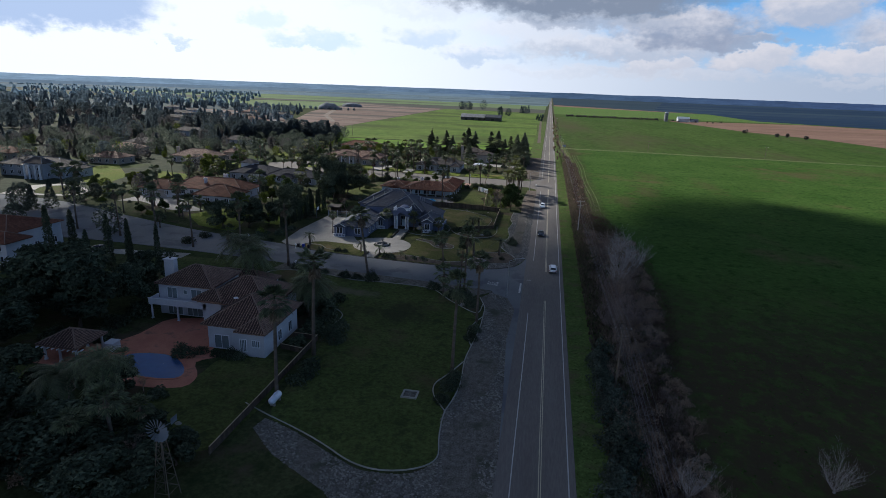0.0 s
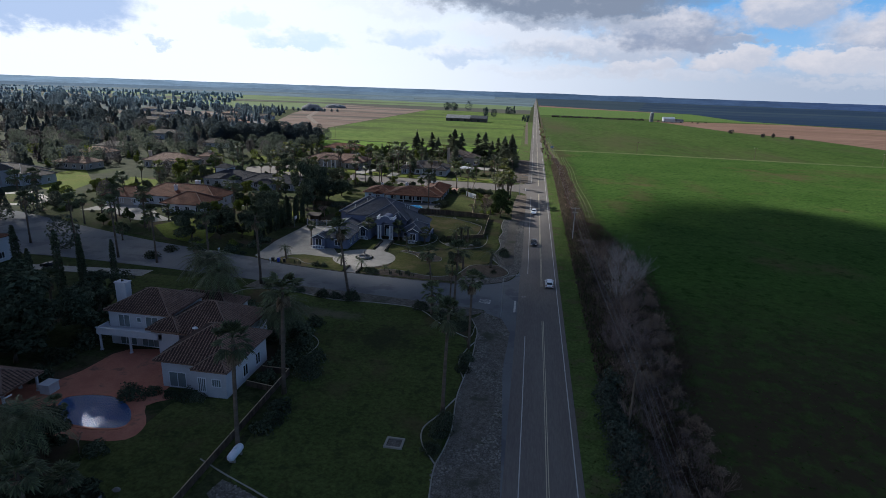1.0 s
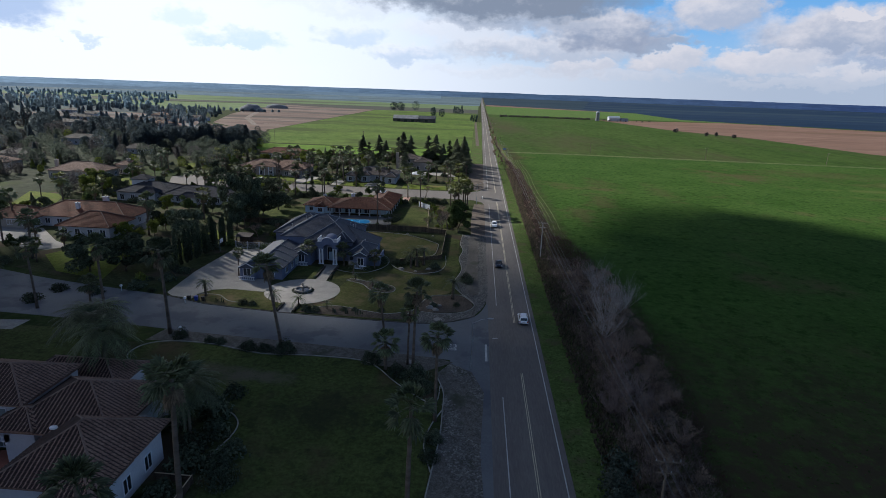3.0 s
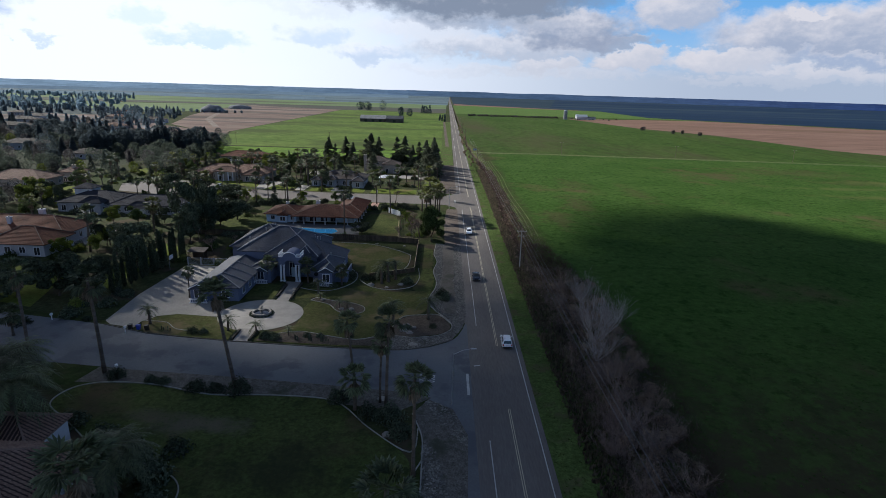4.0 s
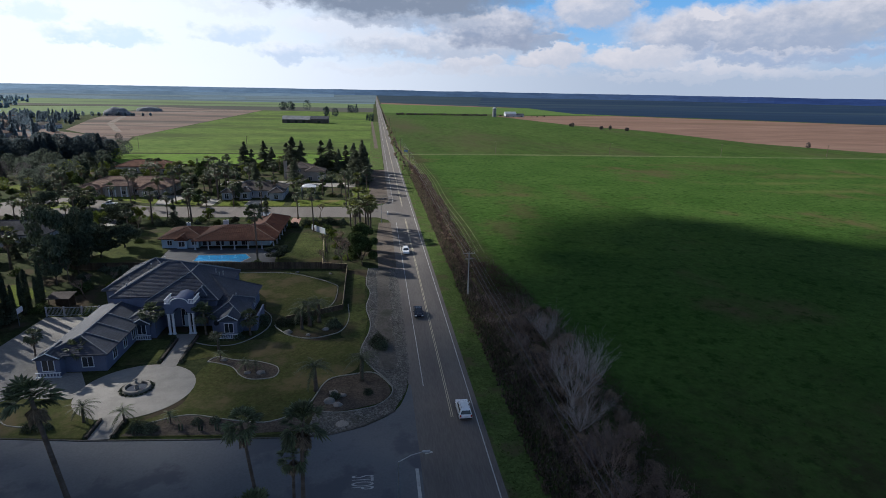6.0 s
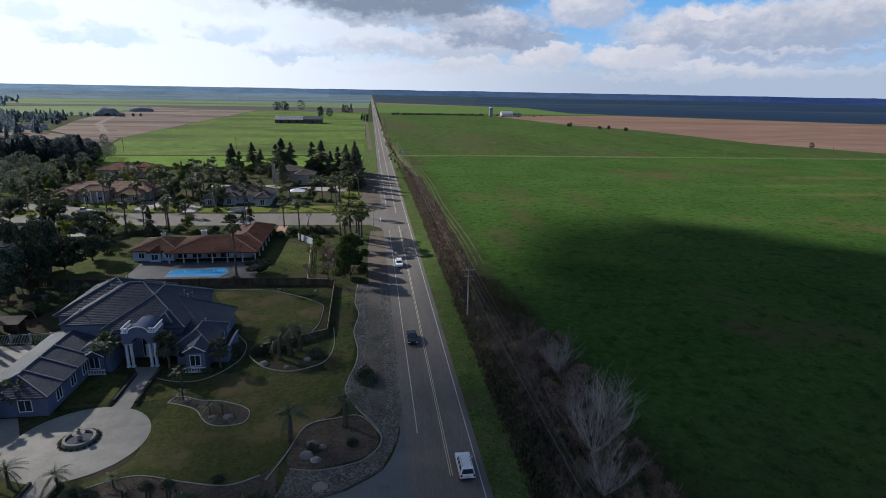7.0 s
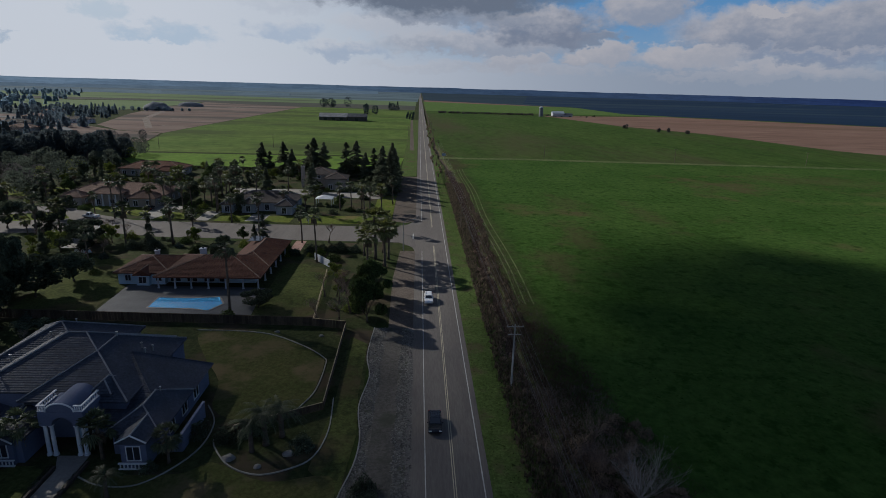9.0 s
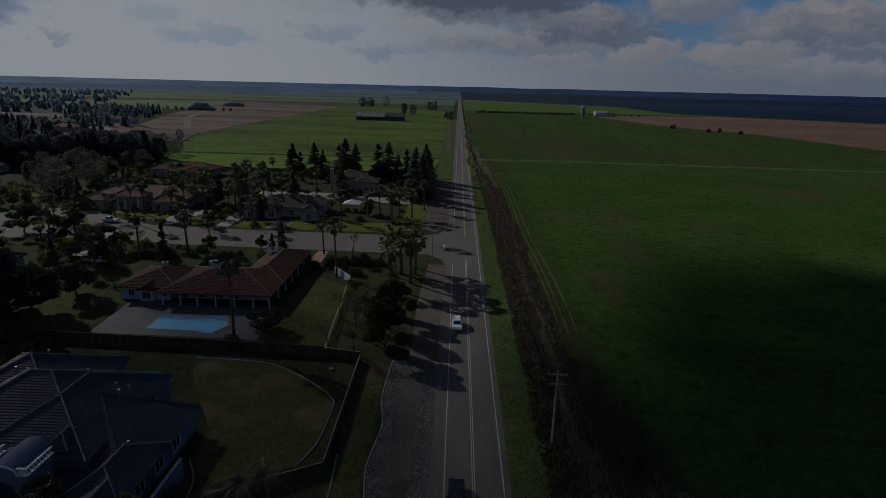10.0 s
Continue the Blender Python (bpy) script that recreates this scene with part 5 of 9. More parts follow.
def fan_tree(name, h, label, seed, group, material=TWIG_PALE, category="tree", stems=17, subs=(11, 6), n=5, thick=0.1, wide=1.5):
    """A leafless cottonwood: a short bole and a wide fan of fine rising branches."""
    rng = random.Random(seed)
    root = thing(name, (0, 0), label, category, group)
    V, F, T = [], [], bmesh.new()

    def run(pts, radii):
        for (p, q), (a, b) in zip(zip(pts, pts[1:]), zip(radii, radii[1:])):
            d = (q - p).normalized()
            x = d.orthogonal().normalized()
            y = d.cross(x)
            i = len(V)
            for c, rr in ((p, a), (q, b)):
                for j in range(3):
                    V.append(tuple(c + (x * math.cos(j * 2.094) + y * math.sin(j * 2.094)) * rr))
            for j in range(3):
                F.append((i + j, i + (j + 1) % 3, i + 3 + (j + 1) % 3, i + 3 + j))

    def branch(p, d, L, rr, k):
        pts = [p]
        for i in range(n):
            d = (d + Vector((rng.gauss(0, 0.09), rng.gauss(0, 0.09), 0.13 + rng.gauss(0, 0.05)))).normalized()
            pts.append(pts[-1] + d * (L / n))
        run(pts, [max(0.009, rr * (1 - 0.85 * i / n)) for i in range(n + 1)])
        if k:
            for i in range(subs[0] if k > 1 else subs[1]):
                j = rng.randrange(1, n + 1)
                e = (d * 0.8 + Vector((rng.gauss(0, 0.6), rng.gauss(0, 0.6), rng.uniform(-0.1, 0.35)))).normalized()
                branch(pts[j], e, L * rng.uniform(0.28, 0.5), max(0.011, rr * 0.42), k - 1)

    tube(T, [(0, 0, -0.1), (0.05, 0.02, h * 0.05), (0.0, 0.0, h * 0.1)], [thick * 4.5, thick * 3.4, thick * 3], 8)
    for s in range(stems):
        a, out = s * 2.4 + rng.uniform(-0.3, 0.3), rng.uniform(0.25, wide)
        d = Vector((math.cos(a) * out, math.sin(a) * out, 1.0)).normalized()
        branch(Vector((math.cos(a) * 0.2, math.sin(a) * 0.2, h * rng.uniform(0.03, 0.09))), d, h * rng.uniform(0.6, 0.9), rng.uniform(0.6, 1.0) * thick, 2)
    part("trunk", T, PALE_BARK if material is TWIG_PALE else BARK, root)
    part_mesh("crown", raw_mesh("crown", V, F), material, root, "fan of fine leafless branches")
    return root


def shrub(name, h, r, label, seed, leaf=LEAF_DARK, n=520, size=0.16, group="shrubs"):
    nr = np.random.default_rng(seed)
    root = thing(name, (0, 0), label, "shrub", group)
    bm = bmesh.new()
    for i in range(4):
        a = i * 1.57 + 0.3
        tube(bm, [(0, 0, 0), (math.cos(a) * r * 0.5, math.sin(a) * r * 0.5, h * 0.6)], [0.05, 0.02], 4)
    part("stem", bm, BARK, root)
    d = nr.normal(size=(n, 3))
    d /= np.linalg.norm(d, axis=1, keepdims=True)
    d[:, 2] = np.abs(d[:, 2])
    lump = 1 + 0.16 * np.sin(d[:, 0] * 5 + seed) + 0.14 * np.sin(d[:, 1] * 6) + 0.1 * np.sin(d[:, 2] * 7)
    c = d * lump[:, None] * nr.uniform(0.55, 1.02, (n, 1)) * np.array([r, r, h])
    v, f = cards("leaves", c, size, nr, 0.7, 0.3, d)
    part_mesh("foliage", raw_mesh("foliage", v, f), leaf, root, "rounded leaf mass")
    return root


used = set()


def plant(proto, x, y, s=1.0, z=0.03, turn=None, sz=None):
    """Sets a prototype out: the first call moves the original, the next ones copy it."""
    a = turn if turn is not None else (x * 12.9 + y * 78.2) % 6.28
    m = Matrix.Translation((x, y, z)) @ Matrix.Rotation(a, 4, "Z")
    S = Matrix.Diagonal((s, s, sz or s, 1))
    if proto.name not in used:
        used.add(proto.name)
        proto.matrix_basis = m @ S
        return proto
    keep = proto.scale.copy()
    c = copy_thing(proto, m @ S @ Matrix.Diagonal((1 / keep.x, 1 / keep.y, 1 / keep.z, 1)))
    return c


rg = random.Random(11)
TALL = [fan_palm("fan_palm", 15.5, "tall slender fan palm with spiky green crown", random.Random(i), size=1.75, skirt=1.5, group="tall street palms") for i in range(3)]
MIDP = [fan_palm("fan_palm", 9.5, "middling fan palm with green crown", random.Random(20 + i), PALM_LEAF, 1.5, 1.2, "garden fan palms") for i in range(2)]
MIDY = fan_palm("fan_palm", 8.0, "fan palm with sunlit yellowish crown", random.Random(30), PALM_YELLOW, 1.6, 1.4, "garden fan palms")
SHORT = [fan_palm("fan_palm", 4.2, "short fan palm with full round crown", random.Random(40 + i), PALM_LEAF, 1.35, 0.9, "short fan palms") for i in range(2)]
FEATHER = [feather_palm("date_palm", 3.6, "stout date palm with arching feather fronds", random.Random(50 + i), PALM_LEAF, 1.15, "date palms", 26, 0.32) for i in range(2)]
QUEEN = [feather_palm("queen_palm", 8.5, "tall queen palm with drooping dark fronds", random.Random(60 + i), PALM_LEAF, 2.1, "queen palms", 72, 0.22) for i in range(2)]
SMALLF = feather_palm("pygmy_palm", 1.3, "small pygmy date palm", random.Random(70), PALM_LEAF, 0.62, "pygmy palms", 20, 0.12)

for i, (x, y, h) in enumerate(((-42.2, 125.5, 15.5), (-64.1, 128.1, 16.0), (-80.3, 133.9, 14.7), (-23.1, 124.3, 11.8), (-18.2, 121.2, 13.7), (-19.2, 121.7, 9.8), (-13.3, 105.5, 13.0), (-14.6, 84.0, 15.2), (-38.3, 70.1, 15.2), (-38.6, 84.2, 16.8),
                               (-41.7, 218.5, 13.8), (-104.2, 297.1, 12.6), (-88.3, 298.9, 13.5), (-22, 292.2, 13.4), (-74.8, 307.9, 12.5), (-50.7, 273.0, 12.7), (-108, 137.5, 14.2), (-122, 140, 13.5), (-139, 143, 13.0), (-96, 136, 13), (-30.6, 252.6, 12.6))):
    p = plant(TALL[i % 3], x, y, h / 15.5)
    if i in (0, 3):
        # leaning trunks
        at = Matrix.Translation((x, y, 0))
        p.matrix_basis = at @ Matrix.Rotation(-0.15 if i == 0 else -0.12, 4, "Y") @ at.inverted() @ p.matrix_basis
for i, (x, y, h) in enumerate(((-83.1, 274, 7.7), (-75.3, 272, 7.5), (-37.9, 270.6, 9.3), (-69.2, 272.6, 7.8), (-86.1, 249.3, 7.9), (-65.4, 161.6, 6.1), (-40.8, 308, 8.6), (-29.1, 316.5, 9.1), (-25.5, 318, 8.4), (-33, 315, 8.8), (-14.5, 328, 9.6), (-68.6, 311, 7.6), (-52, 310.5, 8), (-22, 312, 9.5), (-18, 316, 10), (-112, 300, 7), (-88, 312, 8.5), (-45, 312, 7.5),
                               (-96, 322, 8.4), (-80, 318, 9), (-84, 322, 8), (-76, 326, 9), (-140, 320, 9), (-148, 312, 8.5), (-132, 300, 8), (-60, 352, 9))):
    plant((MIDP[0], MIDP[1], MIDY)[i % 3 if y > 290 else i % 2], x, y, h / 9.5)
for i, (x, y, h) in enumerate(((-15.7, 255.8, 11.5), (-12.9, 249.4, 10.4), (-14, 262, 10), (-17, 246, 9.5), (-12.3, 256, 8.5), (-19, 259, 8))):
    plant(MIDY, x, y, h / 8.0, sz=h / 8.0)
for i, (x, y, h) in enumerate(((-22.6, 119.6, 6.0), (-51.6, 173.4, 5.6), (-42.4, 173.4, 5.4), (-59.1, 161.5, 4.4), (-34.2, 172.5, 4.4), (-47.5, 100.5, 6.5), (-88, 140.5, 5.2), (-120, 176, 5), (-133, 182, 5), (-148, 180.5, 5.2), (-118, 152, 4.6), (-100, 108, 6))):
    plant(SHORT[i % 2], x, y, h / 5.0)
for i, (x, y, h) in enumerate(((-20.0, 151.0, 5.2), (-13.1, 153.6, 5.0), (-23.6, 176, 5.6), (-22, 177.7, 5.2), (-25, 174.6, 4.6), (-66.7, 147.4, 3.9), (-38.4, 166.6, 3.4), (-64, 67, 4.2), (-110, 112, 5), (-141, 127, 5))):
    plant(FEATHER[i % 2], x, y, h / 4.6)
for i, (x, y, h) in enumerate(((-66.5, 112.5, 11), (-63, 108.5, 10), (-44.5, 97.6, 8.8), (-46.2, 99.4, 7.6), (-58, 60.5, 9), (-62.5, 57.5, 8), (-69.5, 118, 9.5))):
    plant(QUEEN[i % 2], x, y, h / 9.5)
for i, (x, y, h) in enumerate(((-50.8, 53.0, 8.2), (-48.6, 55.5, 6.0), (-61.5, 68.0, 5.0), (-54, 50.5, 6.5))):
    plant(MIDP[i % 2], x, y, h / 9.5 * 1.25, sz=h / 9.5)
for x, y, s in ((-45.2, 144.6, 1.4), (-50.8, 145.3, 1.7), (-32, 158, 1.2), (-37, 162.5, 1.0), (-39, 144, 1.0), (-30.5, 158.5, 0.9)):
    plant(SMALLF, x, y, s)

rp = random.Random(91)
for x, y in spots(60, -178, -60, 165, 345, 92):
    if not any(inside(x, y, p) for p in PAVED) and not (x > -96 and y < 262) and not (-150 < x < -98 and 236 < y < 264):
        hh = rp.uniform(7, 11.5)
        plant((MIDP[0], MIDY, MIDP[1])[int(rp.random() * 3)], x, y, hh / 9.0)

CYP = [cypress("cypress", 9.0, 0.58, "narrow dark green cypress in a hedge row", 5 + i, group="cypress row") for i in range(2)]
for i in range(15):
    plant(CYP[i % 2], -83.0 + i * 0.2 + 0.2 * math.sin(i * 3), 163.0 + i * 2.05, 0.92 + 0.14 * math.sin(i * 2.3))
TALLCYP = cypress("italian_cypress", 14, 0.95, "tall Italian cypress spire", 9, group="Italian cypresses")
for x, y, h in ((-113, 108, 16), (-108, 109.5, 15), (-101, 112, 14), (-96, 112.5, 12), (-100, 117, 12), (-97.5, 102, 13), (-118, 95, 13), (-93, 118, 11)):
    plant(TALLCYP, x, y, h / 14)
CON = [conifer("conifer", 15, 3.5, "tall dark green conifer", 80 + i) for i in range(3)]
for i, (x, y, h) in enumerate(((-85, 405, 14.4), (-80, 402, 10.5), (-74, 406, 14.6), (-69, 401, 12), (-61, 403, 14), (-57, 398, 17.5), (-52.6, 401, 15.5), (-40.5, 395, 16), (-36, 398, 16.5), (-31, 392, 12), (-27, 396, 13.5), (-22.5, 392, 15), (-17.5, 396, 16.5), (-19.5, 345, 15.5), (-17, 352, 16), (-21, 358, 15), (-16.6, 366, 14), (-18, 374, 14.5), (-16.5, 384, 14), (-88, 372, 10), (-66, 340, 11), (-50, 352, 12), (-22.4, 366, 12))):
    plant(CON[i % 3], x, y, h / 15 * 1.42, sz=h / 15 * 1.04)
DENSE = [broad_tree("evergreen_tree", 12, 5.2, "dense dark evergreen tree", 100 + i, LEAF_DARK, 3000, 0.4, "dark evergreens", 0.12) for i in range(3)]
for i, (x, y, h, s) in enumerate(((-84, 204, 13, 0.9), (-90, 214, 19, 0.8), (-87, 222, 15, 0.8), (-83, 212, 12, 0.8), (-101, 159, 9, 1.0), (-93, 160.5, 9.5, 1.0), (-88, 164, 9, 0.8), (-90, 88, 15, 1.5), (-99, 97, 12, 1.1), (-80, 96, 10, 0.9), (-84, 104, 9.5, 1.0), (-96, 82, 9, 1.2),
                                  (-84, 84, 13, 1.3), (-96, 90, 14, 1.4), (-60, 64.5, 6, 0.6), (-66, 66, 6, 0.6), (-50, 55, 5, 0.8), (-90, 72, 9, 1.2), (-104, 62, 10, 1.3), (-56, 52, 7, 1.0), (-61, 48, 7, 1.0), (-72, 54, 8, 1.0), (-90, 52, 9, 1.3), (-43, 53.5, 4, 0.6), (-47, 45, 6, 0.9), (-74, 60, 9, 1.0), (-84, 58, 8, 1.1), (-66, 52, 8, 1.0), (-52, 49, 6, 0.9), (-96, 64, 10, 1.2), (-80, 50, 8, 1.2), (-45, 48, 5.5, 0.8), (-108, 72, 10, 1.2), (-90, 228, 12, 1.0), (-37, 221.5, 4.2, 0.6), (-84, 226, 9, 1.0), (-82, 236, 8, 0.9), (-96, 266, 8, 0.9), (-92, 256, 8, 0.9), (-128, 282, 9, 1.0), (-112, 276, 8, 0.8), (-120, 296, 8, 0.9), (-87, 181, 10, 0.9), (-93, 190, 11, 1.0))):
    plant(DENSE[i % 3], x, y, s, sz=h / 12)
ROADTREE = broad_tree("willow_tree", 10, 4.2, "full green tree beside the road", 120, LEAF_MID, 5200, 0.3, "roadside trees", 0.06)
for x, y, h, s in ((-14.2, 214.5, 9.6, 0.85), (-15.5, 222, 9.4, 0.85), (-13.6, 229.5, 8.6, 0.75), (-62, 186.8, 4.4, 0.4)):
    plant(ROADTREE, x, y, s, sz=h / 10)
GREEN = [broad_tree("leafy_tree", 8, 3.4, "leafy green garden tree", 130 + i, (LEAF_MID, LEAF_YELLOW)[i], 1800, 0.32, "garden trees", 0.2) for i in range(2)]
for i, (x, y, s) in enumerate(((-55, 284.5 - 12.5, 0.55), (-24, 240, 0.5), (-22, 236, 0.45), (-92, 330, 1.0), (-104, 342, 1.0), (-70, 352, 0.9), (-62, 330, 0.8), (-96, 356, 1.0), (-86, 340, 1.0), (-112, 366, 1.0), (-76, 366, 0.9), (-118, 352, 0.9), (-128, 344, 1.0), (-142, 338, 0.9), (-100, 372, 1.1), (-110, 224, 0.9), (-102, 272, 0.8), (-90, 268, 0.7), (-98, 258, 0.8), (-162, 246, 1.1), (-170, 262, 1.1), (-160, 276, 1.0), (-172, 290, 1.1), (-152, 232, 0.9), (-120, 262, 0.8), (-113, 190, 0.6), (-106, 200, 0.7), (-118, 224, 0.8), (-155, 204, 0.8), (-168, 210, 1.0), (-180, 196, 0.9), (-174, 180, 0.8))):
    plant(GREEN[(i * 7 // 4) % 2], x, y, s)

BARE = [twig_tree("bare_tree", 7.5, 0.9, "leafless grey-brown tree with fine twigs", 150 + i, TWIG, 5, "bare trees") for i in range(2)]
for i, (x, y, s) in enumerate(((-30.5, 271.6, 1.05), (-19.5, 214, 1.1), (-18, 219, 1.2), (-21, 224, 1.0), (-20, 230, 1.1), (-23.5, 214.4, 0.9), (-88, 286 - 14, 0.9), (-94, 276, 1.0), (-105, 262, 1.0), (-135, 240, 1.0), (-64, 60, 0.9), (-56, 55, 0.9), (-57, 66, 0.5), (-48, 52, 0.8), (-24.5, 228, 1.0))):
    plant(BARE[i % 2], x, y, s)
PALE = fan_tree("cottonwood", 11.0, "large pale leafless cottonwood tree", 171, "pale bare trees")
for x, y, s in ((18.6, 144.0, 0.85), (17.0, 136.5, 0.55), (20.8, 165.5, 0.55), (34.5, 66.5, 0.4), (17.0, 61.5, 0.4), (23.5, 151, 0.6)):
    plant(PALE, x, y, s)
THICKET = [fan_tree("thicket", 4.2, "bare grey-purple thicket of twigs", 180 + i, "bare thickets", TWIG, "shrub", 14, (6, 4), 3, 0.05, 1.7) for i in range(2)]
BIGBUSH = fan_tree("thicket", 4.6, "large dense mauve-grey leafless bush", 188, "bare thickets", TWIG_MAUVE, "shrub", 26, (9, 7), 4, 0.045, 2.0)
for x, y, s in ((14.6, 115.0, 1.1), (17.4, 111.4, 0.85), (12.2, 110.6, 0.8), (16.2, 129.5, 0.8), (19.4, 132.5, 0.75), (17.8, 124, 0.6), (18.4, 154, 0.75), (15.5, 163, 0.6), (17.5, 172, 0.6)):
    plant(BIGBUSH, x, y, s, z=-0.2)
for i, (x, y, s) in enumerate(((18.5, 117.5, 1.0), (17.5, 127.5, 1.2), (20, 131, 1.2), (16, 132, 0.9), (19, 139, 1.0), (21, 158, 1.0), (18.6, 170, 0.9), (19, 177, 0.9), (14, 104, 0.9), (12.5, 70, 0.8), (14.5, 63, 1.0), (17, 155, 1.0), (20, 104, 0.9), (15.2, 122, 1.1), (22, 122, 0.9))):
    plant(THICKET[i % 2], x, y, s)
for i in range(75):
    y = 54 + i * 1.62 + rg.uniform(-1, 1)
    t = (y - 52) / 130
    plant(THICKET[i % 2], rg.uniform(10.0 + 3.5 * t, 19 + 8 * t), y, rg.uniform(0.35, 0.75), z=-0.1)
GREYB = [shrub("brush", 2.6, 2.4, ("low grey-green brush beside the road", "dry brown brush beside the ditch", "dry brown brush beside the ditch")[i], 190 + i, (LEAF_GREY, LEAF_BROWN, LEAF_BROWN)[i], 640, 0.23, "roadside brush") for i in range(3)]
for i in range(170):
    y = 52 + i * 0.76 + rg.uniform(-1, 1)
    t = (y - 52) / 130
    if y < 98 and i % 2:
        plant(GREYB[0], rg.uniform(8.2 + 1.5 * t, 11.6), y, rg.uniform(0.6, 1.1), z=-0.25)
    else:
        plant(GREYB[1 + i % 3 // 2], rg.uniform(15.2, 20 + 7 * t), y, rg.uniform(0.25, 0.6), z=-0.2)
for i in range(150):
    y = 96 + i * 1.25 + rg.uniform(-1, 1)
    plant(THICKET[i % 2], ditch_x(y) + rg.choice((-1.3, 0.0, 1.2, 2.2)) + rg.uniform(-0.6, 0.6), y, rg.uniform(0.25, 0.5) * (1.0 if y < 190 else 0.75), z=-0.6)
for i in range(50):
    y = rg.uniform(150, 430)
    plant(GREYB[1 + i % 2], ditch_x(y) + rg.choice((-2.2, -1.6, 1.6, 2.4)) + rg.uniform(-0.7, 0.7), y, rg.uniform(0.18, 0.36), z=-0.15)
for i in range(44):
    plant(GREYB[i % 2], rg.uniform(-84, -57), rg.uniform(44, 61), rg.uniform(0.35, 0.75), z=-0.1)
BUSH = [shrub("round_bush", 1.1, 1.0, "clipped dark round bush", 200 + i, LEAF_DARK, 1100, 0.085, "round bushes") for i in range(2)]
for i, (x, y, s) in enumerate(((-61.5, 127, 1.1), (-55.5, 125.8, 0.8), (-53.3, 125.4, 0.8), (-47.5, 123.7, 1.2), (-44.6, 123.6, 1.0), (-41, 123.7, 1.5), (-25.4, 121.8, 1.3), (-59.5, 78.6, 1.5), (-57, 80.2, 0.9), (-54.2, 79.9, 0.8), (-51.6, 80, 1.1), (-50, 80, 0.9), (-36, 171.2, 0.8), (-43, 142.6, 0.9), (-41.3, 142.4, 0.9), (-55, 144.0, 0.7), (-57, 144.0, 0.8),
                                (-82, 263, 1.6), (-79, 264, 1.7), (-75.5, 263, 1.7), (-34, 262.6, 1.4), (-31, 262.8, 1.5), (-28, 262.6, 1.5), (-25, 262.2, 1.5), (-22, 262.6, 1.4), (-14.6, 75, 1.0), (-14.2, 79, 1.2), (-14, 82, 1.0), (-13.4, 97, 1.0), (-13.1, 101, 1.1), (-17.4, 117.4, 1.6), (-15.6, 113.6, 1.4), (-20.5, 118, 1.3), (-36.6, 77, 1.2), (-37, 90, 1.5), (-39, 93, 1.4), (-10.4, 167, 1.3), (-9.8, 165.2, 1.1), (-27.5, 144, 0.6), (-33, 143.8, 0.6), (-35.4, 143.6, 0.6), (-17, 148.6, 0.7), (-12, 149.5, 0.6), (-29, 177, 1.2), (-26, 178.6, 1.4), (-19, 175.4, 1.2), (-33, 178, 1.3))):
    plant(BUSH[i % 2], x, y, s * 1.3)


def far_woods(name, spots, label, seed, leaf, hlo, hhi, per=110, size=0.9, sharp=0.25):
    """A wood far off: many crowns that nobody could count, as one mesh."""
    nr = np.random.default_rng(seed)
    C = []
    for x, y in spots:
        h, pointed = nr.uniform(hlo, hhi), nr.random() < sharp
        t = nr.uniform(0.05, 1.0, per)
        r = h * (0.27 * (1.08 - t) if pointed else 0.42 * np.sqrt(np.clip(1 - (2 * t - 1.05) ** 2, 0.02, 1)))
        a = nr.uniform(0, 6.283, per)
        q = r * nr.uniform(0.5, 1.05, per)
        C.append(np.stack([x + np.cos(a) * q, y + np.sin(a) * q, t * h], 1))
    v, f = cards(name, np.concatenate(C), size, nr, 0.8, 0.3)
    return tagged(part_mesh(name, raw_mesh(name, v, f), leaf), label, "woods", "", "stuff")


# Aerial haze is mixed into these crown colours, paler and bluer farther off.
WOOD_GREEN = mat("garden_crowns", (0.068, 0.082, 0.068), (0.098, 0.114, 0.09), 0.95, 0.05, 0.5, 0.0, island=0.2, through_light=0.5)
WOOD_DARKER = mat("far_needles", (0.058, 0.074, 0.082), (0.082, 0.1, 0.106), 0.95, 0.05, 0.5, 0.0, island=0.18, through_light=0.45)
HAZE_LEAF = mat("haze_tinted_leaves", (0.03, 0.05, 0.06), (0.05, 0.075, 0.085), 0.9, 0.02, 0.4, 0.0, island=0.3)
HAZE_MID = mat("haze_tinted_green_leaves", (0.112, 0.148, 0.182), (0.14, 0.182, 0.216), 0.9, 0.02, 0.4, 0.0, island=0.1, through_light=0.6)
HAZE_WIDE = mat("haze_tinted_far_leaves", (0.18, 0.255, 0.325), (0.21, 0.29, 0.36), 1.0, 0.01, 0.2, 0.0, island=0.08, through_light=0.65)


def clear(x, y):
    """Keeps houses, streets and lawns of the nearer quarter free."""
    return not any(a <= x <= b and c <= y <= d for a, b, c, d in ((-225, -175, 165, 235), (-232, -184, 204, 264), (-178, -150, 264, 292), (-165, -105, 150, 232), (-165, -100, 228, 330), (-150, -95, 296, 410), (-212, -175, 258, 320), (-330, -265, 395, 450), (-245, -215, 372, 395)))


# Winter brown, greyed and cooled in the colour for haze.
WOOD_BROWN = mat("winter_crowns", (0.074, 0.071, 0.072), (0.1, 0.095, 0.096), 0.95, 0.05, 0.5, 0.0, island=0.2, through_light=0.5)
west = lambda a, b: (lambda x, y: clear(x, y) and x < -a * y - b)
GRADED = [(-215, 560), (-222, 640), (-225, 1250), (-700, 1390), (-1000, 1300), (-900, 1060), (-450, 960), (-385, 880), (-322, 690), (-262, 590)]
LOT = [(-420, 780), (-560, 830), (-620, 700), (-430, 690)]
open_land = lambda x, y: inside(x, y, GRADED) or inside(x, y, LOT)
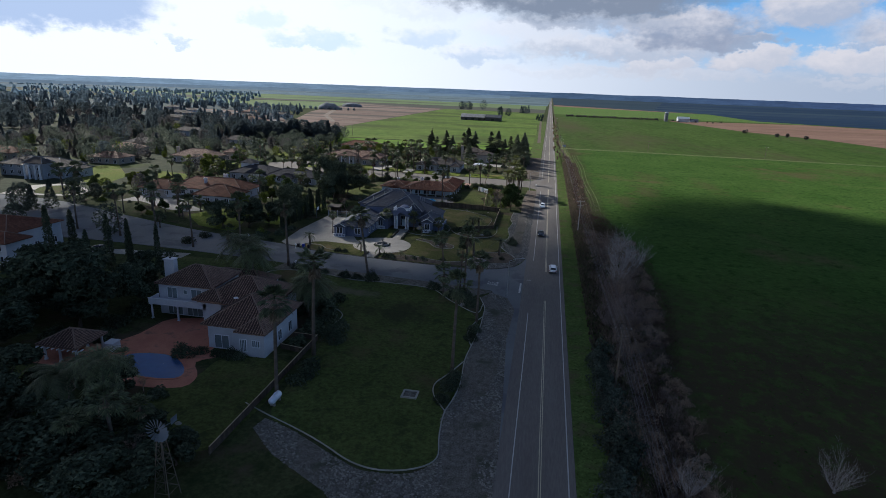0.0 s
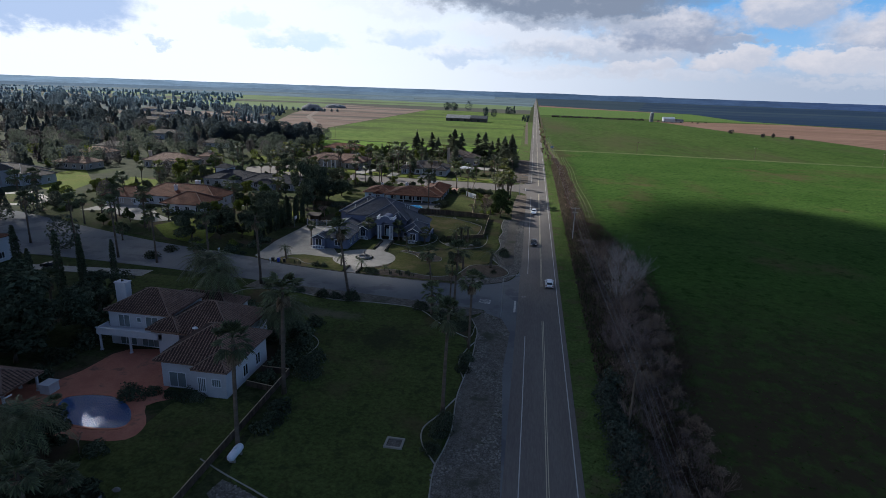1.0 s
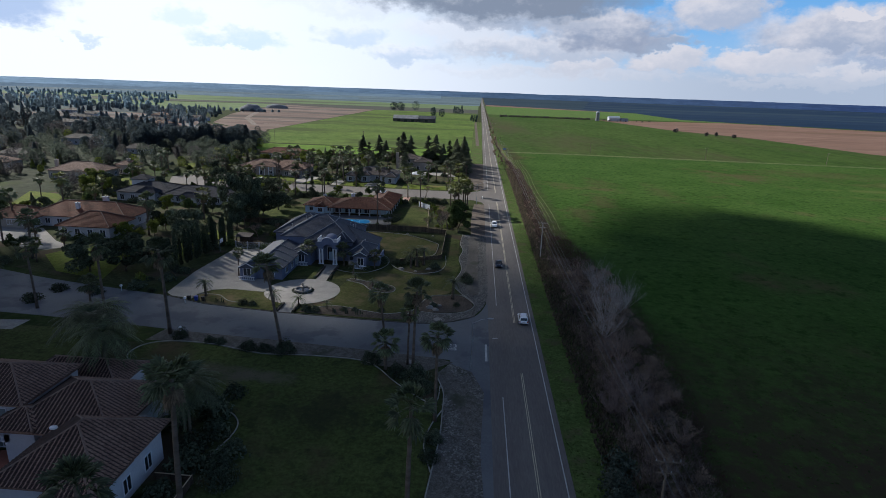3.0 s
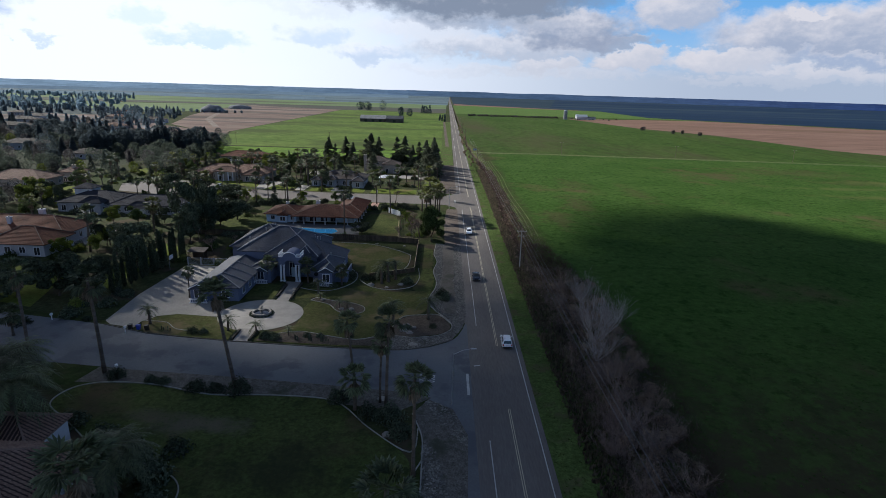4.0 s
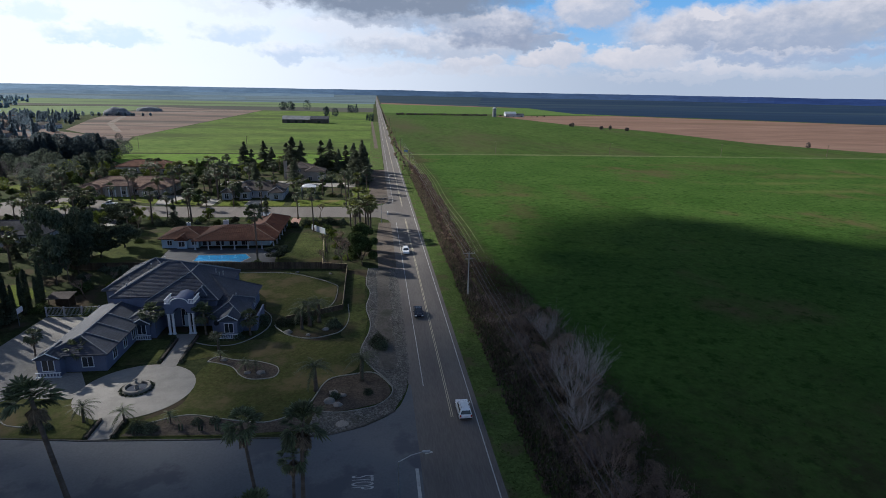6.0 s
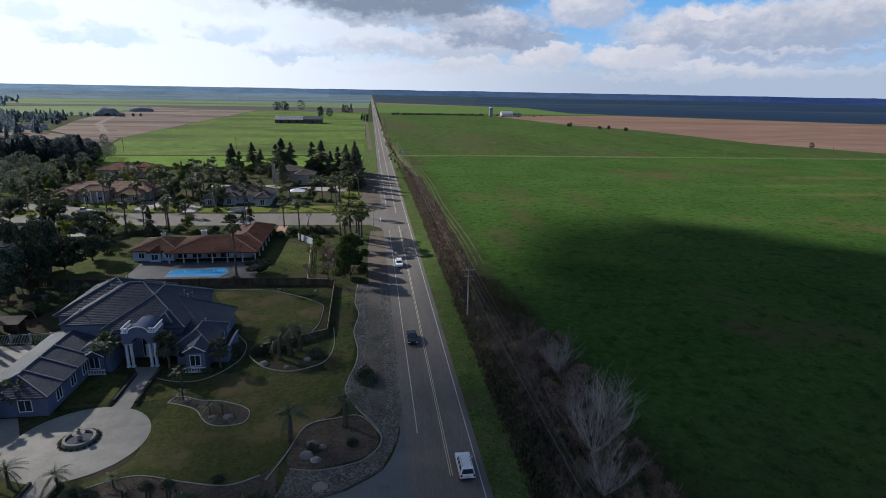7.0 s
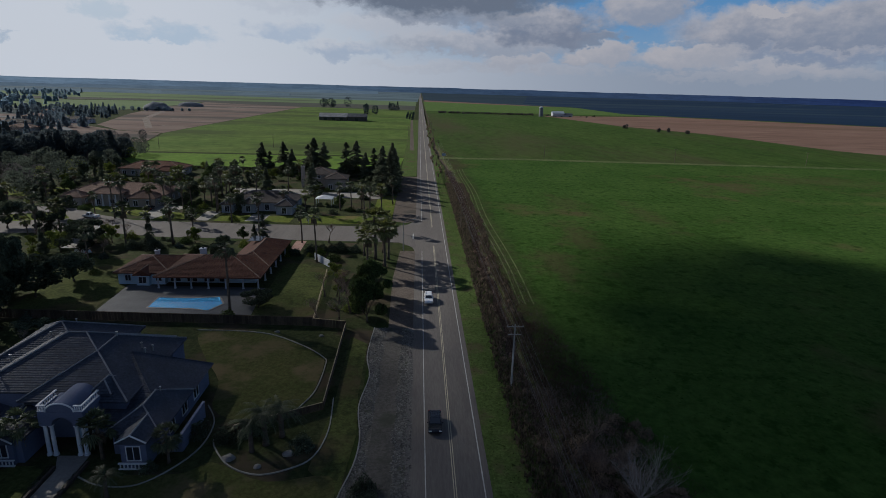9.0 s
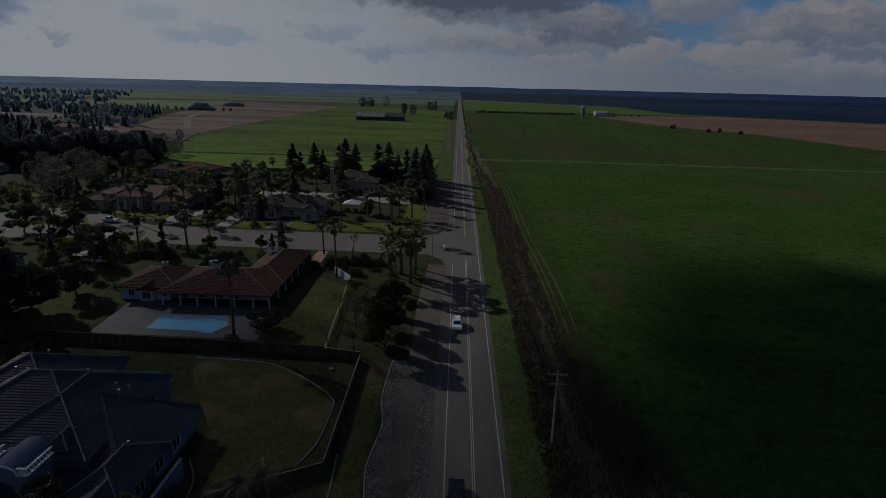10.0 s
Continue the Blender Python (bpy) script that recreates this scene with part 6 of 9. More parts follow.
far_woods("woods", spots(250, -340, -100, 140, 470, 5, west(0.2, 78)), "mixed garden trees among far houses", 6, WOOD_GREEN, 5, 11, 620, 0.38)
far_woods("woods", spots(70, -340, -100, 140, 480, 25, west(0.2, 78)), "sunlit yellow-green trees among far houses", 26, LEAF_YELLOW, 3, 7, 360, 0.34)
far_woods("woods", spots(150, -380, -110, 150, 560, 27, west(0.24, 76)), "bare brown winter trees among houses", 28, WOOD_BROWN, 5, 10, 560, 0.34)
far_woods("woods", spots(45, -420, -150, 250, 600, 7, west(0.4, 80)), "dark conifers among far houses", 8, WOOD_DARKER, 8, 14, 800, 0.5, 0.6)
far_woods("woods", [(-178 - 1.5 * i + 5 * math.sin(i * 1.7), 440 - 0.9 * i + 9 * math.sin(i * 2.3)) for i in range(44)] + [(-250 - 5 * i + 8 * math.sin(i * 1.7), 470 + 18 * math.sin(i * 0.9)) for i in range(14)], "row of tall dark conifers behind the houses", 9, WOOD_DARKER, 10, 17, 1300, 0.6, 0.6)
far_woods("woods", spots(130, -640, -260, 360, 640, 41, lambda x, y: x < -0.62 * y - 60 and not open_land(x, y)), "tall conifer belt behind the gardens", 42, WOOD_DARKER, 9, 15, 480, 0.75, 0.6)
far_woods("woods", spots(190, -640, -240, 330, 700, 43, lambda x, y: x < -0.42 * y - 70 and not open_land(x, y)), "olive and brown garden trees far off", 44, WOOD_BROWN, 4, 8, 230, 0.6)
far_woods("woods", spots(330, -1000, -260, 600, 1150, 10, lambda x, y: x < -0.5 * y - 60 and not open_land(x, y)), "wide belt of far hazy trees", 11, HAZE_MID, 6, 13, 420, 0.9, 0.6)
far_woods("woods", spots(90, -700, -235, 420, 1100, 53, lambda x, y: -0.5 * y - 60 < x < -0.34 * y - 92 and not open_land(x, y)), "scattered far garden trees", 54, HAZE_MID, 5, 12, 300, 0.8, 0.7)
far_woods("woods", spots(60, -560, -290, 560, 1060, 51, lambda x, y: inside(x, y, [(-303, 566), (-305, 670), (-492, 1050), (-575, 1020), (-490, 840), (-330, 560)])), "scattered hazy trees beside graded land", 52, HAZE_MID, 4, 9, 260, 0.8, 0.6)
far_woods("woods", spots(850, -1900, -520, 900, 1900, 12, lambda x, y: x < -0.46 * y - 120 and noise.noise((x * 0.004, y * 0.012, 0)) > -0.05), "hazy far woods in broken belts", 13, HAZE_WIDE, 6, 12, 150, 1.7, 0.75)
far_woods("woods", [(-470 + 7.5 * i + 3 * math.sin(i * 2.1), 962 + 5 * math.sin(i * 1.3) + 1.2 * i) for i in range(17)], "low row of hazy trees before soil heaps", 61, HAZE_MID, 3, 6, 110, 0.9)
far_woods("woods", [(-198, 1282), (-194, 1285), (-183, 1288), (-178, 1290), (-150, 1300), (-95, 1100), (-88, 1030), (-75, 1035), (-60, 1200), (-45, 1190), (-54, 1205)], "clump of far trees beside a barn", 16, HAZE_LEAF, 12, 21, 220, 1.0)
far_woods("woods", spots(150, 30, 200, 1130, 1165, 17) + spots(14, 200, 330, 1090, 1150, 18), "far hedge and farm bushes", 19, WOOD_BROWN, 0.8, 3.4, 45, 0.9)
far_woods("woods", [(258, 834), (260, 836), (261, 832), (280, 780), (281, 779), (292, 779), (293, 780), (304, 756), (305.5, 755), (385, 548)], "few dry bushes at the field edge", 20, WOOD_BROWN, 3.5, 5.5, 160, 0.5)
far_woods("woods", [(-14 - 4 * (i % 3), 905 + i * 13) for i in range(14)], "roadside bushes far off", 21, HAZE_LEAF, 2, 5, 60, 0.8)
far_woods("woods", [(5.5 + 2.2 * math.sin(i), 400 + i * 14) for i in range(30)], "dark ditch bushes along the far road", 22, LEAF_BROWN, 1.2, 2.8, 60, 0.4)


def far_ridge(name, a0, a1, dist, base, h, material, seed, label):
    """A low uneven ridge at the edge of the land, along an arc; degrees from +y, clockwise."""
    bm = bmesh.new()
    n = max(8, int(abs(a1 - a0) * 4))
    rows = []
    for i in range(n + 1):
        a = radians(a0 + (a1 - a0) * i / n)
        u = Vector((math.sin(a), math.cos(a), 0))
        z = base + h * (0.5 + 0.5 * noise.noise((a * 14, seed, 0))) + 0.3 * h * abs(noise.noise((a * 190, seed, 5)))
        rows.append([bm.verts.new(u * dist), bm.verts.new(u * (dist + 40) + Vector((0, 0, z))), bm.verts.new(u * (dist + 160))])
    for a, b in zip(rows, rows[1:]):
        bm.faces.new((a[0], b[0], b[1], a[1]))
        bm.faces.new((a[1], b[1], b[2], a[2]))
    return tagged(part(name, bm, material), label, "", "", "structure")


def haze_glow(name, c1, c2, strength):
    """Far land whose colour and glow stand in for aerial haze."""
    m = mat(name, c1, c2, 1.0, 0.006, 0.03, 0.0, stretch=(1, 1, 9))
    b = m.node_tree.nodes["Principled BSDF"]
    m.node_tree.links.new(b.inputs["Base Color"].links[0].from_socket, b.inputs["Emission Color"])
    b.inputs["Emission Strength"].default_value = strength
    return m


# Ridge colour runs from pale painted haze, left, to dark cloud shade, right.
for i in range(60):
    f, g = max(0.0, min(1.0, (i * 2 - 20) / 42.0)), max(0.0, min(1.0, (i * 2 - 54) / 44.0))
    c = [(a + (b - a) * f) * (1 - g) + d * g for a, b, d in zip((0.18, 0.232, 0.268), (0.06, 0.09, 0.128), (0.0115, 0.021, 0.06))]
    far_ridge("backdrop", -62 + i * 2, -59.98 + i * 2, 4560, 36, 8, haze_glow("far_haze", tuple(c), tuple(v * 1.4 for v in c), 0.6), 1, "hazy blue land on the horizon")
far_ridge("backdrop", -80, -4, 3300, 10, 9, haze_glow("hazy_woods", (0.08, 0.112, 0.14), (0.105, 0.142, 0.17), 0.6), 4, "hazy blue woods far off")
far_ridge("backdrop", -80, -12, 2300, 3, 9, haze_glow("near_hazy_woods", (0.07, 0.098, 0.118), (0.098, 0.13, 0.148), 0.5), 9, "dull blue-green woods far off")


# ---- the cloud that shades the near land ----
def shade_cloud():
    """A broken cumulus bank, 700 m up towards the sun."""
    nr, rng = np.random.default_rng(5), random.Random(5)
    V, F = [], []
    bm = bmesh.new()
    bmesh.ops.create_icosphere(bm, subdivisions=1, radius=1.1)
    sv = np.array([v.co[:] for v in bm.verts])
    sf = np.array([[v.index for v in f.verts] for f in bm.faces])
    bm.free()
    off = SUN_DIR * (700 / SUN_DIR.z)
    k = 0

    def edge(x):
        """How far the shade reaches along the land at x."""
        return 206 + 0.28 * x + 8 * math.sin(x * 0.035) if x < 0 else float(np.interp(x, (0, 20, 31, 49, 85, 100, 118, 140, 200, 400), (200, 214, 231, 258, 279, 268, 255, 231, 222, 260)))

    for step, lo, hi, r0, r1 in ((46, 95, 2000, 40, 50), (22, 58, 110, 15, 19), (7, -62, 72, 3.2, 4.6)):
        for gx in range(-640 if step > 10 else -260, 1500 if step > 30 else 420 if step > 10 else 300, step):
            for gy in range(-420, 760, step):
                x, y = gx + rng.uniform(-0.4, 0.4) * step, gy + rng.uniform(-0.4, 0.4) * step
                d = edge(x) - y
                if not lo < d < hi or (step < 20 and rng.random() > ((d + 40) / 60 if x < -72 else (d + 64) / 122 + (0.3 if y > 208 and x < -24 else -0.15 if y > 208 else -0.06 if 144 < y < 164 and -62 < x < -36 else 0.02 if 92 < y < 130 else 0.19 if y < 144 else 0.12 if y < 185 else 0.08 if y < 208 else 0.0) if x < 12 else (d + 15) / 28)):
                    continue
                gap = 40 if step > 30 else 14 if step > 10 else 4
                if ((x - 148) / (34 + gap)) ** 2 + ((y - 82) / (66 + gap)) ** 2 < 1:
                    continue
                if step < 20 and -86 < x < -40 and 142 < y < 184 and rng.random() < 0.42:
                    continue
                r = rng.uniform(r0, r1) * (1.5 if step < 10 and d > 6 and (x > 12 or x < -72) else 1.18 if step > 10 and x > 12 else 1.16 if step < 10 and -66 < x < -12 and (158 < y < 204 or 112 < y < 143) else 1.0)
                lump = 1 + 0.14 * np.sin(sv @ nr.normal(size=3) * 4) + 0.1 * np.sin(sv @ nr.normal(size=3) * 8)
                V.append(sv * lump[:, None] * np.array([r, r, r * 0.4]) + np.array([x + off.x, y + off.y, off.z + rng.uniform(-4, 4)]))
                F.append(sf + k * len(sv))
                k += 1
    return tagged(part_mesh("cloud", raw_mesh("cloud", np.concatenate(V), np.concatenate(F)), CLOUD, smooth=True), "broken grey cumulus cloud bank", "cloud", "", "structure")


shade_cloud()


# ---- houses ----
def tile_plane(bm, A, B, C, D, course=0.42, dx=0.0, amp=0.085, step=0.075):
    """Courses of roof tiles on one slope: eave A to B, top D to C."""
    A, B, C, D = map(Vector, (A, B, C, D))
    e = (B - A).normalized()
    L = (B - A).length
    rise = (D - A) - e * ((D - A).dot(e))
    n = e.cross(rise).normalized()
    if n.z < 0:
        n = -n
    l1, r1 = (D - A).dot(e), (C - A).dot(e)
    k = max(2, int(rise.length / course))
    for i in range(k):
        s0, s1 = i / k, (i + 1) / k
        la, ra, lb, rb = l1 * s0, L + (r1 - L) * s0, l1 * s1, L + (r1 - L) * s1
        xs = [(la, 0)]
        if dx:
            j0 = int(math.floor(la / dx)) + 1
            while j0 * dx < ra:
                xs.append((j0 * dx, j0 % 2))
                j0 += 1
        xs.append((ra, 0))
        low = [bm.verts.new(A + rise * s0 + e * x + n * (step + amp * o)) for x, o in xs]
        foot = [prev[0], prev[-1]] if i else [bm.verts.new(A), bm.verts.new(B)]
        top = [bm.verts.new(A + rise * s1 + e * min(max(x, lb), rb) + n * amp * o) for x, o in xs]
        for j in range(len(xs) - 1):
            f = bm.faces.new((low[j], low[j + 1], top[j + 1], top[j]))
            # falling side of each barrel takes the painted shade
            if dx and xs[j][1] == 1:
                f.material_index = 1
        # course front, dark as if in shadow
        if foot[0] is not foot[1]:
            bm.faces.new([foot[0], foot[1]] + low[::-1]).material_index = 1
        prev = top


def roof_on(root, x0, x1, y0, y1, z, rise, material, cap=None, over=0.6, gable=False, dx=0.0, course=0.42, label="", along=None, ends=1.0):
    """A hipped or gabled tile roof with its eave board and ridge tiles."""
    x0, x1, y0, y1 = x0 - over, x1 + over, y0 - over, y1 + over
    bm = bmesh.new()
    box(bm, x0, x1, y0, y1, z - 0.2, z)
    w = ((x1 - x0) >= (y1 - y0)) if along is None else along == "x"
    half = ((y1 - y0) if w else (x1 - x0)) / 2
    inset = 0.05 if gable else min(half * ends, ((x1 - x0) if w else (y1 - y0)) / 2 - 0.01)
    if w:
        r0, r1 = (x0 + inset, (y0 + y1) / 2, z + rise), (x1 - inset, (y0 + y1) / 2, z + rise)
        a, b, c, d = (x0, y0, z), (x1, y0, z), (x1, y1, z), (x0, y1, z)
    else:
        r0, r1 = ((x0 + x1) / 2, y0 + inset, z + rise), ((x0 + x1) / 2, y1 - inset, z + rise)
        a, b, c, d = (x1, y0, z), (x1, y1, z), (x0, y1, z), (x0, y0, z)
    kw = dict(dx=dx, course=course, step=0.075 if dx else 0.045)
    tile_plane(bm, a, b, r1, r0, **kw)
    tile_plane(bm, c, d, r0, r1, **kw)
    if gable:
        for p, q, r in ((b, c, r1), (d, a, r0)):
            bm.faces.new([bm.verts.new(v) for v in (p, q, r)])
    else:
        tile_plane(bm, b, c, r1, r1, **kw)
        tile_plane(bm, d, a, r0, r0, **kw)
    bmesh.ops.remove_doubles(bm, verts=bm.verts[:], dist=0.012)
    ob = part("roof", bm, material, root, label)
    ob.data.materials.append(TILE_SHADE.get(material.name, material))
    if cap:
        lines = [(r0, r1)] if (Vector(r0) - Vector(r1)).length > 0.3 else []
        if not gable:
            lines += [(a, r0), (d, r0), (b, r1), (c, r1)]
        for p, q in lines:
            bm = bmesh.new()
            tube(bm, [Vector(p) + Vector((0, 0, 0.07)), Vector(q) + Vector((0, 0, 0.07))], 0.11, 5)
            part("ridge_cap", bm, cap, ob)
    return ob


def window(root, side, u, v, z, w, h, at, glass=GLASS, bars=1):
    """A framed window on a wall: side 's' faces -y at y = at, 'e' faces +x at x = at, 'w' faces -x."""
    def b(bm, u0, u1, z0, z1, d0, d1):
        if side == "s":
            box(bm, u0, u1, at - d1, at - d0, z0, z1)
        elif side == "e":
            box(bm, at + d0, at + d1, u0, u1, z0, z1)
        else:
            box(bm, at - d1, at - d0, u0, u1, z0, z1)
    bm = bmesh.new()
    us = [u - w / 2 - 0.1, u - w / 2]
    for i in range(bars):
        c = u - w / 2 + w * (i + 1) / (bars + 1)
        us += [c - 0.035, c + 0.035]
    us += [u + w / 2, u + w / 2 + 0.1]
    zs = [z - 0.12, z, z + h, z + h + 0.1]
    put = {"s": lambda a, b, d: (a, at - d, b), "e": lambda a, b, d: (at + d, a, b), "w": lambda a, b, d: (at - d, a, b)}[side]
    V = [[[bm.verts.new(put(a, b, d)) for b in zs] for a in us] for d in (0.0, 0.1)]
    solid = lambda i, j: 0 <= i < len(us) - 1 and 0 <= j < 3 and (i % 2 == 0 or j != 1)
    for i in range(len(us) - 1):
        for j in range(3):
            if not solid(i, j):
                continue
            bm.faces.new((V[1][i][j], V[1][i + 1][j], V[1][i + 1][j + 1], V[1][i][j + 1]))
            for di, dj, p, q in ((-1, 0, (i, j), (i, j + 1)), (1, 0, (i + 1, j), (i + 1, j + 1)), (0, -1, (i, j), (i + 1, j)), (0, 1, (i, j + 1), (i + 1, j + 1))):
                if not solid(i + di, j + dj):
                    bm.faces.new((V[0][p[0]][p[1]], V[0][q[0]][q[1]], V[1][q[0]][q[1]], V[1][p[0]][p[1]]))
    bmesh.ops.delete(bm, geom=[v for v in bm.verts if not v.link_faces], context="VERTS")
    bmesh.ops.recalc_face_normals(bm, faces=bm.faces[:])
    ob = part("window", bm, TRIM, root, "white framed window")
    bm = bmesh.new()
    b(bm, u - w / 2, u + w / 2, z, z + h, 0.005, 0.03)
    part("pane", bm, glass, ob)
    return ob


def door(root, side, u, z, w, h, at, material=TRIM, name="door"):
    bm = bmesh.new()
    if side == "s":
        box(bm, u - w / 2, u + w / 2, at - 0.08, at - 0.003, z, z + h)
    else:
        box(bm, at + 0.003, at + 0.08, u - w / 2, u + w / 2, z, z + h)
    return part(name, bm, material, root)


def column(root, x, y, z0, z1, r, material=TRIM, n=10, name="column"):
    bm = bmesh.new()
    tube(bm, [(x, y, z0), (x, y, z0 + 0.18)], r * 1.5, n)
    tube(bm, [(x, y, z0 + 0.18), (x, y, z0 + (z1 - z0) * 0.4), (x, y, z1 - 0.15)], [r, r * 1.02, r * 0.86], n)
    tube(bm, [(x, y, z1 - 0.15), (x, y, z1)], r * 1.4, n)
    return part(name, bm, material, root)


def chimney(root, x, y, z0, z1, wx, wy, material):
    bm = bmesh.new()
    box(bm, x - wx / 2, x + wx / 2, y - wy / 2, y + wy / 2, z0, z1)
    box(bm, x - wx / 2 - 0.12, x + wx / 2 + 0.12, y - wy / 2 - 0.12, y + wy / 2 + 0.12, z1, z1 + 0.18)
    ob = part("chimney", bm, material, root)
    bm = bmesh.new()
    tube(bm, [(x, y, z1 + 0.18), (x, y, z1 + 0.5)], 0.2, 8)
    part("chimney_pot", bm, BLACK, ob)


def walls(root, blocks, material, label=""):
    for x0, x1, y0, y1, h in blocks:
        BUILT.append((x0, x1, y0, y1))
        bm = bmesh.new()
        box(bm, x0, x1, y0, y1, 0.0, h - 0.19)
        part("wall", bm, material, root, label)


def balustrade(root, x0, x1, y, z, n, h=0.8):
    bm = bmesh.new()
    box(bm, x0, x1, y - 0.12, y + 0.12, z, z + 0.12)
    box(bm, x0, x1, y - 0.12, y + 0.12, z + h - 0.12, z + h)
    ob = part("balustrade", bm, TRIM, root)
    for i in range(n):
        x = x0 + (x1 - x0) * (i + 0.5) / n
        bm = bmesh.new()
        tube(bm, [(x, y, z + 0.12), (x, y, z + h * 0.4), (x, y, z + h - 0.12)], [0.05, 0.09, 0.05], 6)
        part("baluster", bm, TRIM, ob)


def house_pool():
    """Two-storey white house with brown tile roofs, balcony and chimney."""
    h = thing("house", (-58, 94), "white two-storey house with brown tile roof", "house", "houses")
    walls(h, [(-57.0, -45.9, 82.4, 93.6, 4.5), (-50.6, -45.903, 81.0, 82.41, 4.5), (-63.6, -50.2, 93.0, 102.6, 4.8), (-74.5, -63.2, 93.6, 103.4, 6.4), (-63.3, -59.5, 90.6, 93.1, 5.2), (-72, -58, 103.0, 110.4, 3.6)], W_WHITE)
    kw = dict(cap=R_CAP, dx=0.24, course=0.55, over=0.5)
    roof_on(h, -57.4, -45.9, 82.2, 94.6, 4.6, 3.6, R_BROWN, **kw)
    roof_on(h, -50.6, -45.9, 81.0, 87.0, 4.48, 1.7, R_BROWN, **kw)
    roof_on(h, -63.6, -50.2, 90.6, 102.6, 4.9, 3.5, R_BROWN, **kw)
    roof_on(h, -74.5, -63.2, 93.6, 103.4, 6.4, 2.6, R_BROWN, **kw)
    roof_on(h, -64.5, -59.5, 90.4, 95.0, 5.2, 1.4, R_BROWN, **kw)
    roof_on(h, -72, -58, 103.4, 110.4, 3.6, 2.2, R_BROWN, **kw)
    chimney(h, -74.2, 97.4, 0.0, 10.0, 2.0, 1.4, W_WHITE)
    bm = bevelled(-74.7, -62.6, 90.6, 93.55, 3.05, 3.3, 0.03)
    part("balcony_floor", bm, W_WHITE, h)
    bm = bmesh.new()
    box(bm, -74.7, -62.6, 90.6, 90.78, 3.3, 4.2)
    box(bm, -74.7, -74.52, 90.78, 93.5, 3.3, 4.2)
    box(bm, -74.78, -62.52, 90.54, 90.84, 4.2, 4.3)
    part("balcony_parapet", bm, W_WHITE, h)
    for x in (-74.3, -68.8, -63.2):
        column(h, x, 90.9, 0.08, 3.05, 0.2, W_WHITE)
    for u, w, z, hh, b in ((-71.6, 2.0, 3.5, 2.1, 1), (-68.8, 0.7, 4.6, 0.7, 0), (-66.4, 2.2, 3.5, 2.1, 1), (-71.2, 3.0, 0.2, 2.3, 2), (-67.0, 3.2, 0.2, 2.3, 2)):
        window(h, "s", u, 0, z, w, hh, 93.6, glass=CURTAINED, bars=b)
    window(h, "s", -54.5, 0, 0.3, 2.6, 2.3, 82.4, glass=CURTAINED, bars=1)
    window(h, "s", -49.7, 0, 0.9, 1.1, 2.1, 81.0, glass=CURTAINED, bars=3)
    window(h, "s", -47.4, 0, 1.9, 1.3, 1.1, 81.0, glass=CURTAINED, bars=3)
    for y in (86.5, 90.5):
        window(h, "e", y, 0, 1.0, 1.3, 1.8, -45.9, bars=1)
    bm = bmesh.new()
    bmesh.ops.create_uvsphere(bm, u_segments=10, v_segments=6, radius=0.35)
    for v in bm.verts:
        v.co = Vector((v.co.x * 1.4 - 55.1, v.co.y + 88.6, max(v.co.z, -0.1) * 0.7 + 7.0))
    part("roof_vent", bm, TRIM, h, "white domed roof vent", True)


